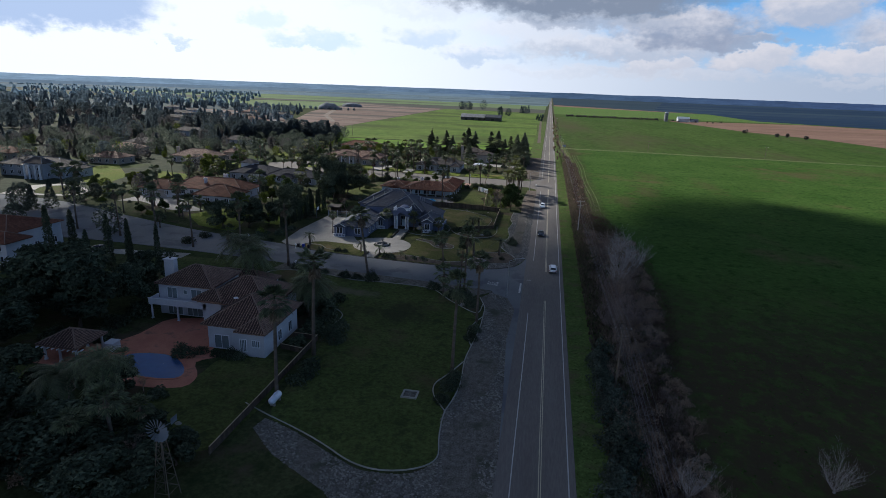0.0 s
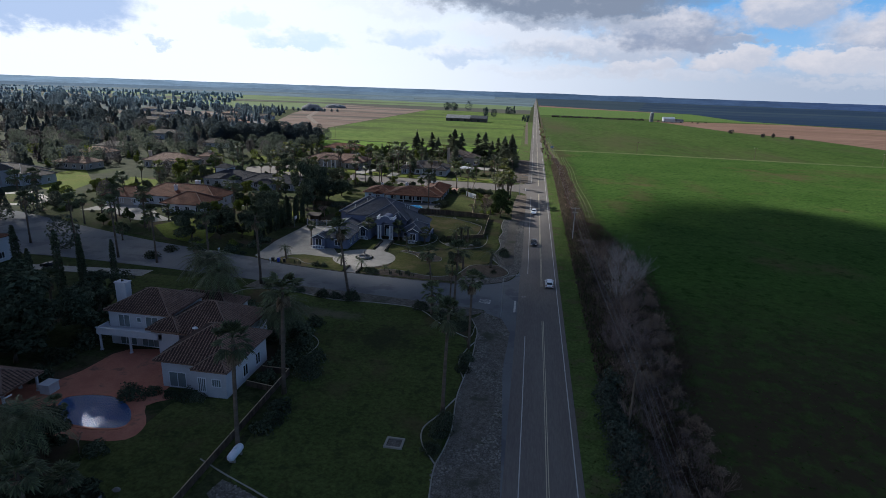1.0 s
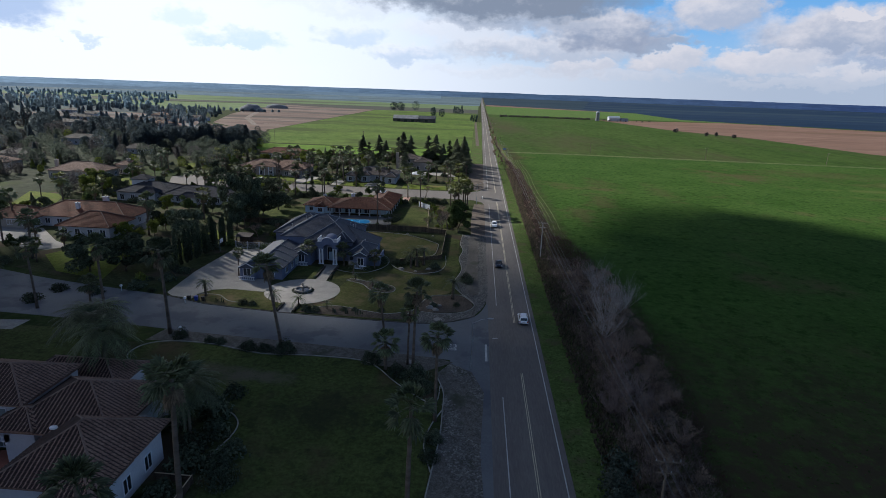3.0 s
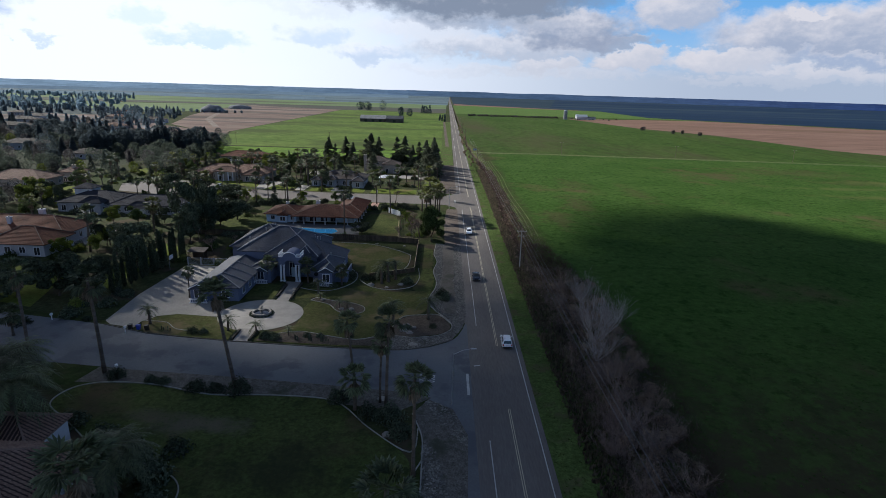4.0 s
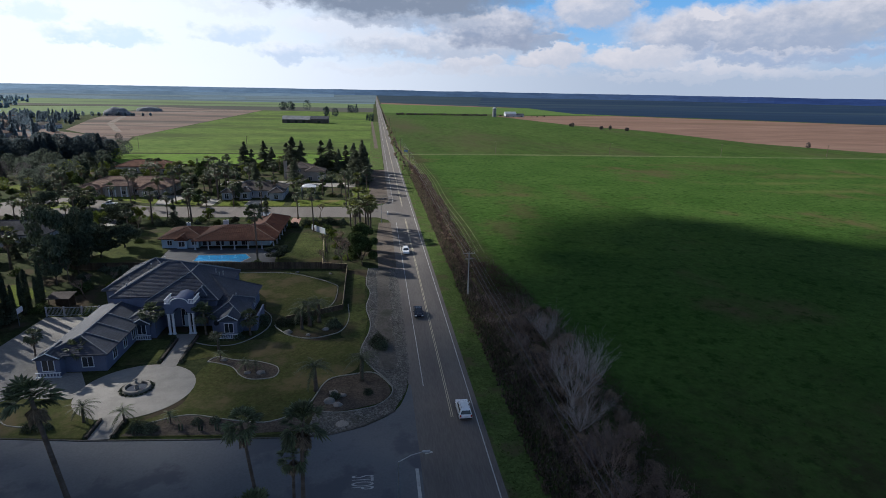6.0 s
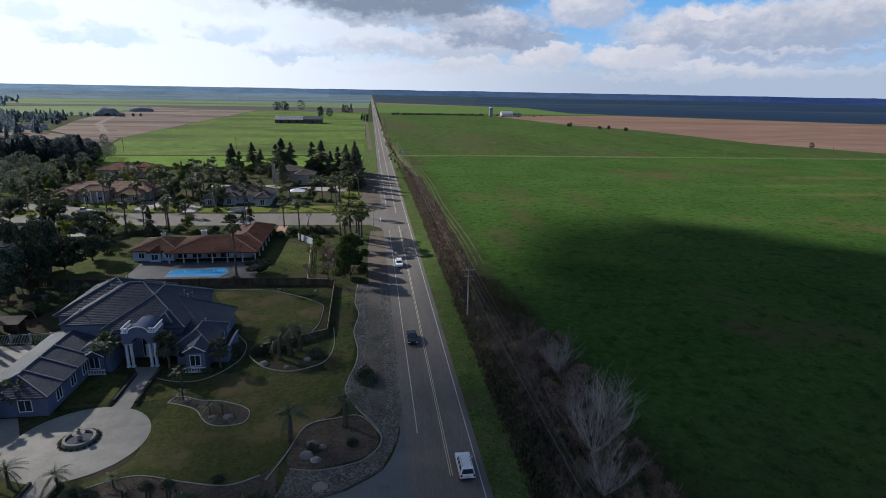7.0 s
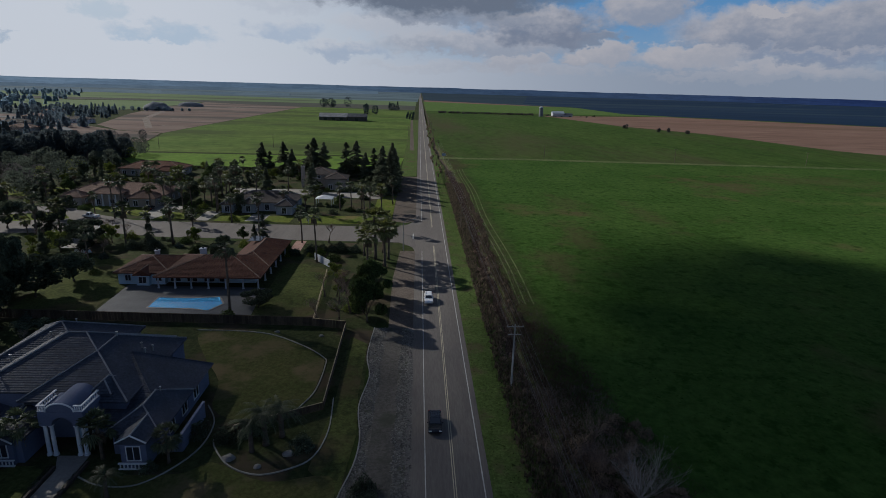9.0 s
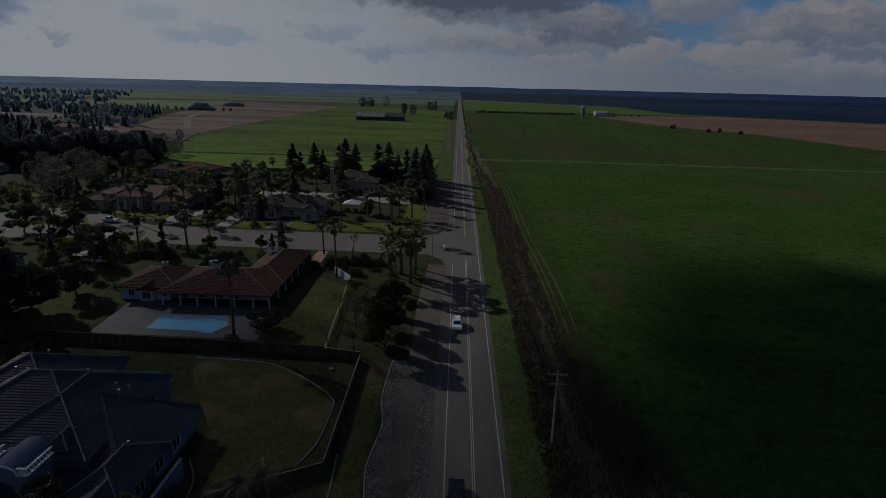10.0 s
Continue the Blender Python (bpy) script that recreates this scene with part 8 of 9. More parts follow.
slat_fence("fence", (-40.2, 56), (-40.2, 89.6), 1.2, "dark wooden garden fence with pale top rail", WOOD_DARK)
slat_fence("fence", (-45.0, 85.0), (-40.3, 84.2), 1.0, "low dark wooden fence with pale top rail", WOOD_DARK)
slat_fence("fence", (-44.8, 89.8), (-40.3, 89.7), 1.0, "low dark wooden fence with pale top rail", WOOD_DARK)
slat_fence("fence", (-88, 215.6), (-24.4, 212.6), 1.8, "tall dark wooden boundary fence", WOOD_DARK, 2.9, WOOD_DARK)
slat_fence("fence", (-24.4, 212.6), (-18, 211.4), 1.6, "dark wooden boundary fence", WOOD_DARK, 2.4, WOOD_PALE)
slat_fence("fence", (-18, 211.4), (-17.7, 184.2), 1.2, "dark wooden retaining fence with pale rail", WOOD_DARK, 2.7, WOOD_PALE)
slat_fence("fence", (-28.4, 178.4), (-17.7, 184.0), 1.2, "dark wooden retaining fence with pale rail", WOOD_DARK, 2.4, WOOD_PALE)
slat_fence("fence", (-24.4, 213), (-26.6, 244), 1.1, "pale rail garden fence", WOOD_PALE, 2.8, WOOD_PALE, False)
slat_fence("fence", (-31.4, 254.5), (-26.6, 248.2), 1.9, "white board garden fence", TRIM, 2.4, TRIM)
slat_fence("fence", (-103.5, 84), (-100, 93), 1.8, "pale boarded garden wall fence", W_WHITE, 2.6, W_WHITE)
slat_fence("fence", (-84, 108), (-72, 112.6), 1.6, "pale garden fence behind the house", W_WHITE, 2.6, W_WHITE)
slat_fence("fence", (-150, 411), (-24, 409), 1.6, "dark wooden back-garden boundary fence", WOOD_DARK, 4.2, WOOD_DARK)


def gate(x0, x1, y, z1):
    h = thing("metal_gate", (x0, y), "pale metal picket gate across a driveway", "gate")
    for x in np.linspace(x0, x1, 4):
        bm = bmesh.new()
        box(bm, x - 0.12, x + 0.12, y - 0.12, y + 0.12, 0, z1 + 0.2)
        part("post", bm, W_GREY, h)
    for z in (0.25, z1):
        bm = bmesh.new()
        box(bm, x0, x1, y - 0.03, y + 0.03, z - 0.04, z + 0.04)
        part("rail", bm, W_GREY, h)
    for i in range(40):
        x = x0 + (x1 - x0) * (i + 0.5) / 40
        bm = bmesh.new()
        box(bm, x - 0.02, x + 0.02, y - 0.02, y + 0.02, 0.1, z1)
        part("picket", bm, W_GREY, h)


gate(-76, -66, 184.6, 1.9)


def fountain(x, y):
    h = thing("fountain", (x, y), "tiered grey stone fountain in a round basin", "fountain")
    bm = bmesh.new()
    ribbon(bm, [Vector((x + 1.75 * math.cos(a * 0.2618), y + 1.75 * math.sin(a * 0.2618))) for a in range(24)], 0.4, 0.08, 0.55, True)
    part("basin", bm, BOULDER, h)
    bm = bmesh.new()
    tube(bm, [(x, y, 0.1), (x, y, 0.3)], 1.6, 24)
    part("pond_water", bm, GLASS, h)
    bm = bmesh.new()
    tube(bm, [(x, y, 0.2), (x, y, 0.5), (x, y, 0.9), (x, y, 1.0), (x, y, 1.5), (x, y, 1.9)], [0.45, 0.25, 0.2, 0.3, 0.12, 0.16], 10)
    part("pedestal", bm, BOULDER, h)
    for z, r in ((1.0, 0.75), (1.6, 0.45)):
        bm = bmesh.new()
        tube(bm, [(x, y, z - 0.12), (x, y, z), (x, y, z + 0.12)], [0.15, r * 0.8, r], 16)
        part("bowl", bm, BOULDER, h)


fountain(-47.2, 153.9)
for i in range(20):
    a = i * 0.314
    plant(BUSH[0], -47.2 + 2.25 * math.cos(a), 153.9 + 2.25 * math.sin(a), 0.3)
for sx, x, ys in ((0, -46.9, np.arange(162.5, 172, 0.9)), (1, -43.3, np.arange(162, 171, 0.9)), (2, -48.9, np.arange(141.4, 145.6, 0.7)), (3, -45.3, np.arange(141.4, 145.6, 0.7))):
    for y in ys:
        plant(BUSH[1], x - 0.1 * (y - 162) * (sx < 2) * 0.6, y, 0.42)


def boulder(x, y, r, seed):
    bm = bmesh.new()
    bmesh.ops.create_icosphere(bm, subdivisions=2, radius=1)
    for v in bm.verts:
        q = 1 + 0.35 * noise.noise(v.co * 1.3 + Vector((seed, 0, 0)))
        v.co = Vector((x + v.co.x * r * q * 1.2, y + v.co.y * r * q, 0.05 + max(-0.2, v.co.z * 0.75) * r * q))
    tagged(part("boulder", bm, BOULDER), "rounded grey-brown garden boulder", "boulder", "garden boulders")


for i, (x, y, r) in enumerate(((-17.6, 147.6, 0.8), (-17.2, 150.0, 0.65), (-16.4, 146.6, 0.6), (-15.8, 149.2, 0.5), (-27.4, 173.2, 0.7), (-20.4, 174, 0.6), (-23.5, 171.6, 0.4), (-31.6, 157.6, 0.5), (-29.5, 157.4, 0.6), (-36.5, 162.6, 0.5), (-30.4, 209.8, 0.4), (-17.3, 113.6, 0.6), (-48, 61, 0.4), (-22, 208.2, 0.4))):
    boulder(x, y, r, i * 3.1)


def propane_tank():
    h = thing("propane_tank", (-37.9, 68.8), "white horizontal propane tank beside a fence", "tank")
    bm = bmesh.new()
    L = [(-1.45, 0.12), (-1.35, 0.35), (-1.15, 0.48), (-0.8, 0.52), (0.8, 0.52), (1.15, 0.48), (1.35, 0.35), (1.45, 0.12)]
    tube(bm, [(-37.9, 68.8 + a, 0.95) for a, r in L], [r for a, r in L], 16)
    part("vessel", bm, TANK_WHITE, h, "", True)
    for dy in (-0.8, 0.8):
        part("saddle", bevelled(-38.3, -37.5, 68.8 + dy - 0.12, 68.8 + dy + 0.12, 0.05, 0.55, 0.02), CONCRETE, h)
    bm = bmesh.new()
    tube(bm, [(-37.9, 68.8, 1.4), (-37.9, 68.8, 1.65)], 0.2, 10)
    part("valve_dome", bm, TANK_WHITE, h)


propane_tank()
h = thing("utility_box", (-19.6, 75.6), "square concrete pit frame set in the lawn", "utility pit")
bm = bmesh.new()
for q in ((-20.8, -18.4, 74.5, 74.75), (-20.8, -18.4, 76.45, 76.7), (-20.8, -20.55, 74.75, 76.45), (-18.65, -18.4, 74.75, 76.45)):
    box(bm, *q, 0.05, 0.3)
part("pit_frame", bm, CURB, h)
bm = bmesh.new()
box(bm, -20.55, -18.65, 74.75, 76.45, 0.06, 0.14)
part("pit_cover", bm, GRAVEL, h)


def gazebo():
    h = thing("canopy", (-40.2, 325), "white garden canopy on posts", "canopy")
    for x in (-43, -37.4):
        for y in (322.6, 327.4):
            column(h, x, y, 0.05, 2.7, 0.12, TRIM, 6, "post")
    bm = bmesh.new()
    a = [bm.verts.new(p) for p in ((-43.4, 322.2, 2.7), (-37, 322.2, 2.7), (-37, 327.8, 2.7), (-43.4, 327.8, 2.7))]
    t = bm.verts.new((-40.2, 325, 3.9))
    for i in range(4):
        bm.faces.new((a[i - 1], a[i], t))
    bm.faces.new(a[::-1])
    part("canopy_top", bm, TRIM, h)


gazebo()


def basketball_hoop(x, y):
    """A drive-side hoop: post, slanting arm, board, ring."""
    h = thing("basketball_hoop", (x, y), "white basketball hoop on a post beside the drive", "basketball hoop")
    bm = bmesh.new()
    tube(bm, [(x, y, 0), (x, y, 2.6), (x + 0.6, y - 0.1, 3.2)], 0.07, 8)
    part("post", bm, STEEL_DULL, h)
    part("backboard", bevelled(x + 0.6, x + 0.66, y - 1.0, y + 0.8, 2.8, 3.9, 0.02), TRIM, h, "white backboard")
    bm = bmesh.new()
    ring = [(x + 0.9 + 0.23 * math.cos(a * 0.524), y - 0.1 + 0.23 * math.sin(a * 0.524), 3.05) for a in range(13)]
    tube(bm, ring, 0.015, 5)
    part("ring", bm, RED_GLASS, h, "orange-red steel ring")


def garden_shed(x, y):
    """A small open-fronted timber shelter with a mono-pitch roof."""
    h = thing("garden_shed", (x, y), "small dark timber shelter behind the gate", "shed")
    for dx in (-1.9, 1.9):
        for dy in (-1.2, 1.2):
            part("post", bevelled(x + dx - 0.08, x + dx + 0.08, y + dy - 0.08, y + dy + 0.08, 0, 2.3, 0.01), WOOD_DARK, h)
    part("back_wall", bevelled(x - 1.9, x + 1.9, y + 1.24, y + 1.34, 0, 2.2, 0.01), WOOD_DARK, h)
    bm = bmesh.new()
    v = [bm.verts.new(p) for p in ((x - 2.3, y - 1.6, 2.3), (x + 2.3, y - 1.6, 2.3), (x + 2.3, y + 1.7, 2.75), (x - 2.3, y + 1.7, 2.75))]
    w = [bm.verts.new(p.co + Vector((0, 0, 0.1))) for p in v]
    bm.faces.new(v[::-1])
    bm.faces.new(w)
    for i in range(4):
        bm.faces.new((v[i - 1], v[i], w[i], w[i - 1]))
    part("roof", bm, R_GREY, h)


basketball_hoop(-78.6, 180.2)
garden_shed(-75.6, 189.8)


# ---- poles, wires, lamps, street furniture ----
def power_pole(x, y, top, label="wooden power pole with crossarm", material=POLE_WOOD, arms=2):
    h = thing("power_pole", (x, y), label, "power pole", "power poles")
    bm = bmesh.new()
    tube(bm, [(x, y, -0.4), (x, y, top * 0.5), (x, y, top)], [0.17, 0.145, 0.11], 8)
    part("pole", bm, material, h)
    for i in range(arms):
        z = top - 0.35 - i * 1.3
        bm = bmesh.new()
        box(bm, x - 1.3 + 0.3 * i, x + 1.3 - 0.3 * i, y - 0.18, y - 0.08, z - 0.07, z + 0.07)
        arm = part("crossarm", bm, material, h)
        for dx in (-1.2, -0.45, 0.45, 1.2):
            if i and abs(dx) > 1:
                continue
            bm = bmesh.new()
            tube(bm, [(x + dx, y - 0.13, z + 0.07), (x + dx, y - 0.13, z + 0.27)], [0.05, 0.04], 6)
            part("insulator", bm, STEEL, arm)
    return h


POLES = [(11.8, -13), (11.4, 86), (10.2, 191), (9.5, 292), (9.0, 393), (8.4, 494), (8, 595), (8, 696), (8, 797)]
for i, (x, y) in enumerate(POLES):
    power_pole(x, y, 10.3, material=POLE_PALE if i == 2 else POLE_WOOD)
for dx, dz in ((-1.2, -0.1), (-0.45, -0.1), (0.45, -0.1), (1.2, -0.1), (-0.45, -1.4), (0.45, -1.4)):
    bm = bmesh.new()
    pts = []
    for (x0, y0), (x1, y1) in zip(POLES[:6], POLES[1:6]):
        for j in range(10):
            t = j / 10
            pts.append((x0 + (x1 - x0) * t + dx, y0 + (y1 - y0) * t - 0.13, 10.3 + dz - 3.2 * t * (1 - t)))
    tube(bm, pts, 0.022, 4)
    tagged(part("power_line", bm, WIRE), "thin sagging overhead power wire", "power line", "power lines")
for x, y in ((79.2, 486), (166.5, 482), (254.7, 478), (340.8, 474), (430, 470)):
    power_pole(x, y, 9.2, "thin far power pole on a field track", arms=1)
for x, y in ((-108, 520), (-14, 640), (-178, 498)):
    power_pole(x, y, 9.0, "thin far power pole on a field", arms=1)


def street_lamp(x, y, reach, label):
    h = thing("street_lamp", (x, y), label, "street lamp", "street lamps")
    bm = bmesh.new()
    tube(bm, [(x, y, 0), (x, y, 4), (x, y, 8.4)], [0.11, 0.09, 0.06], 8)
    part("pole", bm, STEEL, h)
    bm = bmesh.new()
    tube(bm, [(x, y, 8.3), (x + reach * 0.5, y + 0.2, 8.9), (x + reach, y + 0.4, 9.1)], 0.045, 6)
    part("arm", bm, STEEL, h)
    part("lamp_head", bevelled(x + reach - 0.1, x + reach + 0.7, y + 0.25, y + 0.55, 9.0, 9.2, 0.05), STEEL, h)


street_lamp(-8.5, 121.6, 2.6, "slim grey street lamp at the junction")
street_lamp(-8.6, 263.6, 2.6, "slim grey street lamp at the far junction")


def sign(x, y):
    h = thing("road_sign", (x, y), "small blue roadside sign on a post", "road sign")
    bm = bmesh.new()
    tube(bm, [(x, y, 0), (x, y, 3.2)], 0.06, 6)
    part("post", bm, STEEL, h)
    part("panel", bevelled(x - 1.2, x + 1.2, y - 0.1, y - 0.05, 1.8, 3.2, 0.02), plain("sign_blue", (0.1, 0.2, 0.4), 0.5), h)


sign(11.6, 478)


def mailbox(x, y):
    h = thing("mailbox", (x, y), "white mailbox on a post", "mailbox", "mailboxes")
    part("post", bevelled(x - 0.06, x + 0.06, y - 0.06, y + 0.06, 0, 1.0, 0.01), TRIM, h)
    part("box_body", bevelled(x - 0.2, x + 0.2, y - 0.3, y + 0.3, 1.0, 1.45, 0.08, 2), TRIM, h)


for x, y in ((-62.3, 128.4), (-86, 147.8), (-40.5, 293.6), (-69, 142.9)):
    mailbox(x, y)


def bin_(x, y, material, label):
    h = thing("wheelie_bin", (x, y), label, "bin", "wheelie bins")
    bm = bmesh.new()
    v = [bm.verts.new((x + sx * w, y + sy * w, z)) for z, w in ((0.12, 0.25), (1.0, 0.33)) for sx, sy in ((-1, -1), (1, -1), (1, 1), (-1, 1))]
    for f in ((3, 2, 1, 0), (4, 5, 6, 7), (0, 1, 5, 4), (1, 2, 6, 5), (2, 3, 7, 6), (3, 0, 4, 7)):
        bm.faces.new([v[i] for i in f])
    part("bin_body", bm, material, h)
    part("lid", bevelled(x - 0.36, x + 0.36, y - 0.38, y + 0.36, 1.0, 1.1, 0.03), material, h)
    for dx in (-0.25, 0.25):
        bm = bmesh.new()
        tube(bm, [(x + dx - 0.03, y + 0.3, 0.13), (x + dx + 0.03, y + 0.3, 0.13)], 0.13, 10)
        part("wheel", bm, RUBBER, h)


bin_(-69.0, 144.6, BLACK, "black wheeled bin at the kerb")
bin_(-67.4, 144.5, BLUE_BIN, "blue wheeled bin at the kerb")
bin_(-65.8, 144.4, BLACK, "black wheeled bin at the kerb")


# ---- vehicles ----
def car(x, y, turn, paint, label, long=4.7, wide=1.85, tall=1.75, suv=True, pickup=False):
    """A car built nose to +y, then turned and set on the road."""
    h = thing("car", (0, 0), label, "car", "cars")
    L, W = long / 2, wide / 2
    prof = [(-L, 0.45), (-L + 0.02, 0.95), (-L + 0.1, 1.05), (L * 0.42, 1.02), (L - 0.25, 0.9), (L - 0.02, 0.68), (L, 0.42), (L - 0.15, 0.3), (-L + 0.15, 0.3)]
    cab = [(-L + 0.08, 1.0), (-L + 0.3, tall - 0.08), (-L + 0.55, tall), (L * 0.02, tall), (L * 0.18, tall - 0.06), (L * 0.5, 1.0)] if suv else [(-L + 0.6, 1.0), (-L + 1.2, tall - 0.05), (L * 0.05, tall), (L * 0.5, 1.0)]
    if pickup:
        cab = [(-L * 0.1, 1.0), (-L * 0.05, tall), (L * 0.3, tall), (L * 0.52, 1.0)]

    def loft(pr, w0, w1, name, m, parent):
        bm = bmesh.new()
        zt = max(z for _, z in pr)
        zb = min(z for _, z in pr)
        side = []
        for s in (-1, 1):
            side.append([bm.verts.new((s * (w0 + (w1 - w0) * (z - zb) / (zt - zb)), yy, z)) for yy, z in pr])
        n = len(pr)
        for i in range(n):
            bm.faces.new((side[0][i], side[0][(i + 1) % n], side[1][(i + 1) % n], side[1][i]))
        bm.faces.new(side[0][::-1])
        bm.faces.new(side[1])
        bmesh.ops.recalc_face_normals(bm, faces=bm.faces[:])
        bmesh.ops.bevel(bm, geom=bm.edges[:], offset=0.05, segments=2, affect="EDGES", clamp_overlap=True)
        return part(name, bm, m, parent)
    loft(prof, W, W - 0.04, "body", paint, h)
    loft(cab, W - 0.08, W - 0.26, "cabin", paint, h)
    yb, yf = cab[0][0], cab[-1][0]
    for s in (-1, 1):
        for a, b in ((0.14, 0.4), (0.44, 0.66), (0.7, 0.88)):
            bm = bmesh.new()
            z0, z1 = 1.08, tall - 0.16
            q0, q1 = yb + (yf - yb) * a, yb + (yf - yb) * b
            sh = 0.12 * (b > 0.8)
            o = lambda z: s * (W - 0.08 - 0.18 * (z - 1.0) / (tall - 1.0) + 0.012)
            v = [bm.verts.new(p) for p in ((o(z0), q0, z0), (o(z0), q1, z0), (o(z1), q1 - sh * 2.4, z1), (o(z1), q0 + 0.03, z1))]
            bm.faces.new(v)
            w = [bm.verts.new((p.co.x - s * 0.02, p.co.y, p.co.z)) for p in v]
            bm.faces.new(w[::-1])
            part("side_window", bm, GLASS, h)
    for nm, (a, b) in (("rear_window", (cab[0], cab[1])), ("windscreen", (cab[-1], cab[-2]))):
        bm = bmesh.new()
        e = 0.03 if nm == "windscreen" else -0.03
        lo, hi = (a[0] + (b[0] - a[0]) * 0.15 + e, a[1] + (b[1] - a[1]) * 0.15), (a[0] + (b[0] - a[0]) * 0.9 + e, a[1] + (b[1] - a[1]) * 0.9)
        v = [bm.verts.new(p) for p in ((-W + 0.2, *lo), (W - 0.2, *lo), (W - 0.34, *hi), (-W + 0.34, *hi))]
        bm.faces.new(v)
        w = [bm.verts.new((p.co.x, p.co.y - e * 0.7, p.co.z)) for p in v]
        bm.faces.new(w[::-1])
        part(nm, bm, GLASS, h)
    for s in (-1, 1):
        part("tail_light", bevelled(s * (W - 0.16) - 0.11, s * (W - 0.16) + 0.11, -L - 0.02, -L + 0.08, 0.72, 1.02, 0.02), RED_GLASS, h)
        part("headlight", bevelled(s * (W - 0.24) - 0.2, s * (W - 0.24) + 0.2, L - 0.2, L + 0.01, 0.6, 0.76, 0.02), CLEAR_LAMP, h)
        part("mirror", bevelled(s * (W + 0.09) - 0.09, s * (W + 0.09) + 0.09, L * 0.36, L * 0.36 + 0.1, 1.02, 1.18, 0.03), paint, h)
        for yy in (-L * 0.6, L * 0.6):
            bm = bmesh.new()
            tube(bm, [(s * (W - 0.22), yy, 0.34), (s * (W + 0.01), yy, 0.34)], 0.34, 16)
            tyre = part("wheel", bm, RUBBER, h, "black tyre")
            bm = bmesh.new()
            tube(bm, [(s * (W - 0.2), yy, 0.34), (s * (W + 0.02), yy, 0.34)], 0.2, 12)
            part("rim", bm, STEEL, tyre)
    if suv:
        for s in (-1, 1):
            bm = bmesh.new()
            tube(bm, [(s * (W - 0.36), -L + 0.6, tall + 0.05), (s * (W - 0.36), L * 0.0, tall + 0.05)], 0.025, 5)
            part("roof_rail", bm, BLACK, h)
        part("bumper", bevelled(-W + 0.06, W - 0.06, -L - 0.04, -L + 0.1, 0.36, 0.55, 0.03), BLACK, h)
        bm = bevelled(-0.28, 0.28, -L - 0.045, -L - 0.02, 0.68, 0.82, 0.005)
        part("plate", bm, CLEAR_LAMP, h, "plain pale plate")
    h.matrix_basis = pose(x, y, 0.064, 0, 0, turn)
    return h


car(1.75, 143.0, 0, CAR_WHITE, "white sport utility vehicle on the road")
car(-2.0, 180.0, 180, CAR_DARK, "dark blue car on the road", suv=False, tall=1.5, long=4.6)
car(-2.1, 226.0, 180, CAR_WHITE, "white oncoming car on the road", tall=1.6, long=4.6)
car(-112, 297.5, 76, CAR_WHITE, "white pickup parked at the kerb", suv=False, pickup=True, tall=1.8, long=5.4)
car(-92, 257.5, 60, CAR_WHITE, "pale car parked beside trees", suv=False, tall=1.5)
car(-117, 126.2, 88, CAR_DARK, "dark car parked on a drive", suv=False, tall=1.5)
car(-99, 311, 10, CAR_DARK, "dark car parked on a drive", suv=False, tall=1.5)


# ---- garden planting between the houses ----
def free(x, y, room):
    if any(a - room < x < b + room and c - room < y < d + room for a, b, c, d in BUILT):
        return False
    return not any(inside(x + u, y + v, p) for p in PAVED for u, v in ((0, 0), (room * 0.6, 0), (-room * 0.6, 0), (0, room * 0.6), (0, -room * 0.6)))


GARDEN = [shrub("garden_shrub", 1.6, 1.5, "loose leafy garden shrub", 300 + i, (LEAF_MID, LEAF_DARK, LEAF_YELLOW, LEAF_GREY)[i], 420, 0.2, "garden shrubs") for i in range(4)]
rs = random.Random(77)
made = 0
for x, y in spots(2600, -180, -14, 148, 408, 78):
    lawn = any(inside(x, y, p) for p in MOWN)
    kind = rs.random()
    room = 1.0 if kind < 0.66 else 2.6
    if not free(x, y, room) or (lawn and rs.random() < 0.93) or (x > -64 and 140 < y < 214) or (x > -17 and y < 250) or (-40 < x < -26 and 214 < y < 252):
        continue
    if kind < 0.66:
        plant(GARDEN[int(rs.random() * 4)], x, y, rs.uniform(0.5, 1.3))
    elif kind < 0.76:
        plant(GREEN[int(rs.random() * 1.5)], x, y, rs.uniform(0.4, 0.85))
    elif kind < 0.83:
        plant(BARE[int(rs.random() * 2)], x, y, rs.uniform(0.5, 0.95))
    elif kind < 0.9:
        plant(DENSE[int(rs.random() * 3)], x, y, rs.uniform(0.3, 0.6), sz=rs.uniform(0.35, 0.75))
    elif kind < 0.96:
        plant((MIDP[0], MIDP[1], MIDY, SHORT[0])[int(rs.random() * 4)], x, y, rs.uniform(0.6, 1.05))
    else:
        plant(CON[int(rs.random() * 3)], x, y, rs.uniform(0.4, 0.75))
    made += 1
    if made > 430:
        break
for x, y, r in ((-42.6, 87, 1.2), (-42.2, 92.5, 1.5), (-43.4, 96, 1.4), (-42, 99, 1.3), (-44, 103.5, 1.5), (-47, 106, 1.5), (-50, 108.5, 1.4), (-54, 111, 1.3), (-38, 95.5, 1.2), (-37.2, 80, 1.1), (-37.4, 75, 1.0), (-43.6, 108.8, 1.2), (-60, 114, 1.2), (-66, 104, 1.2), (-48, 100.5, 1.3), (-74, 106, 1.6), (-78, 92, 1.6), (-78.5, 86, 1.5), (-76.5, 80.5, 1.2), (-84.5, 79, 1.4), (-70.5, 67.2, 1.0), (-55, 66.4, 1.0), (-90, 145.5, 1.0), (-100, 139.5, 1.2), (-84, 150, 1.3), (-80, 156, 1.2), (-79, 161.5, 1.0), (-99, 146, 1.1)):
    plant(GARDEN[1], x, y, r)


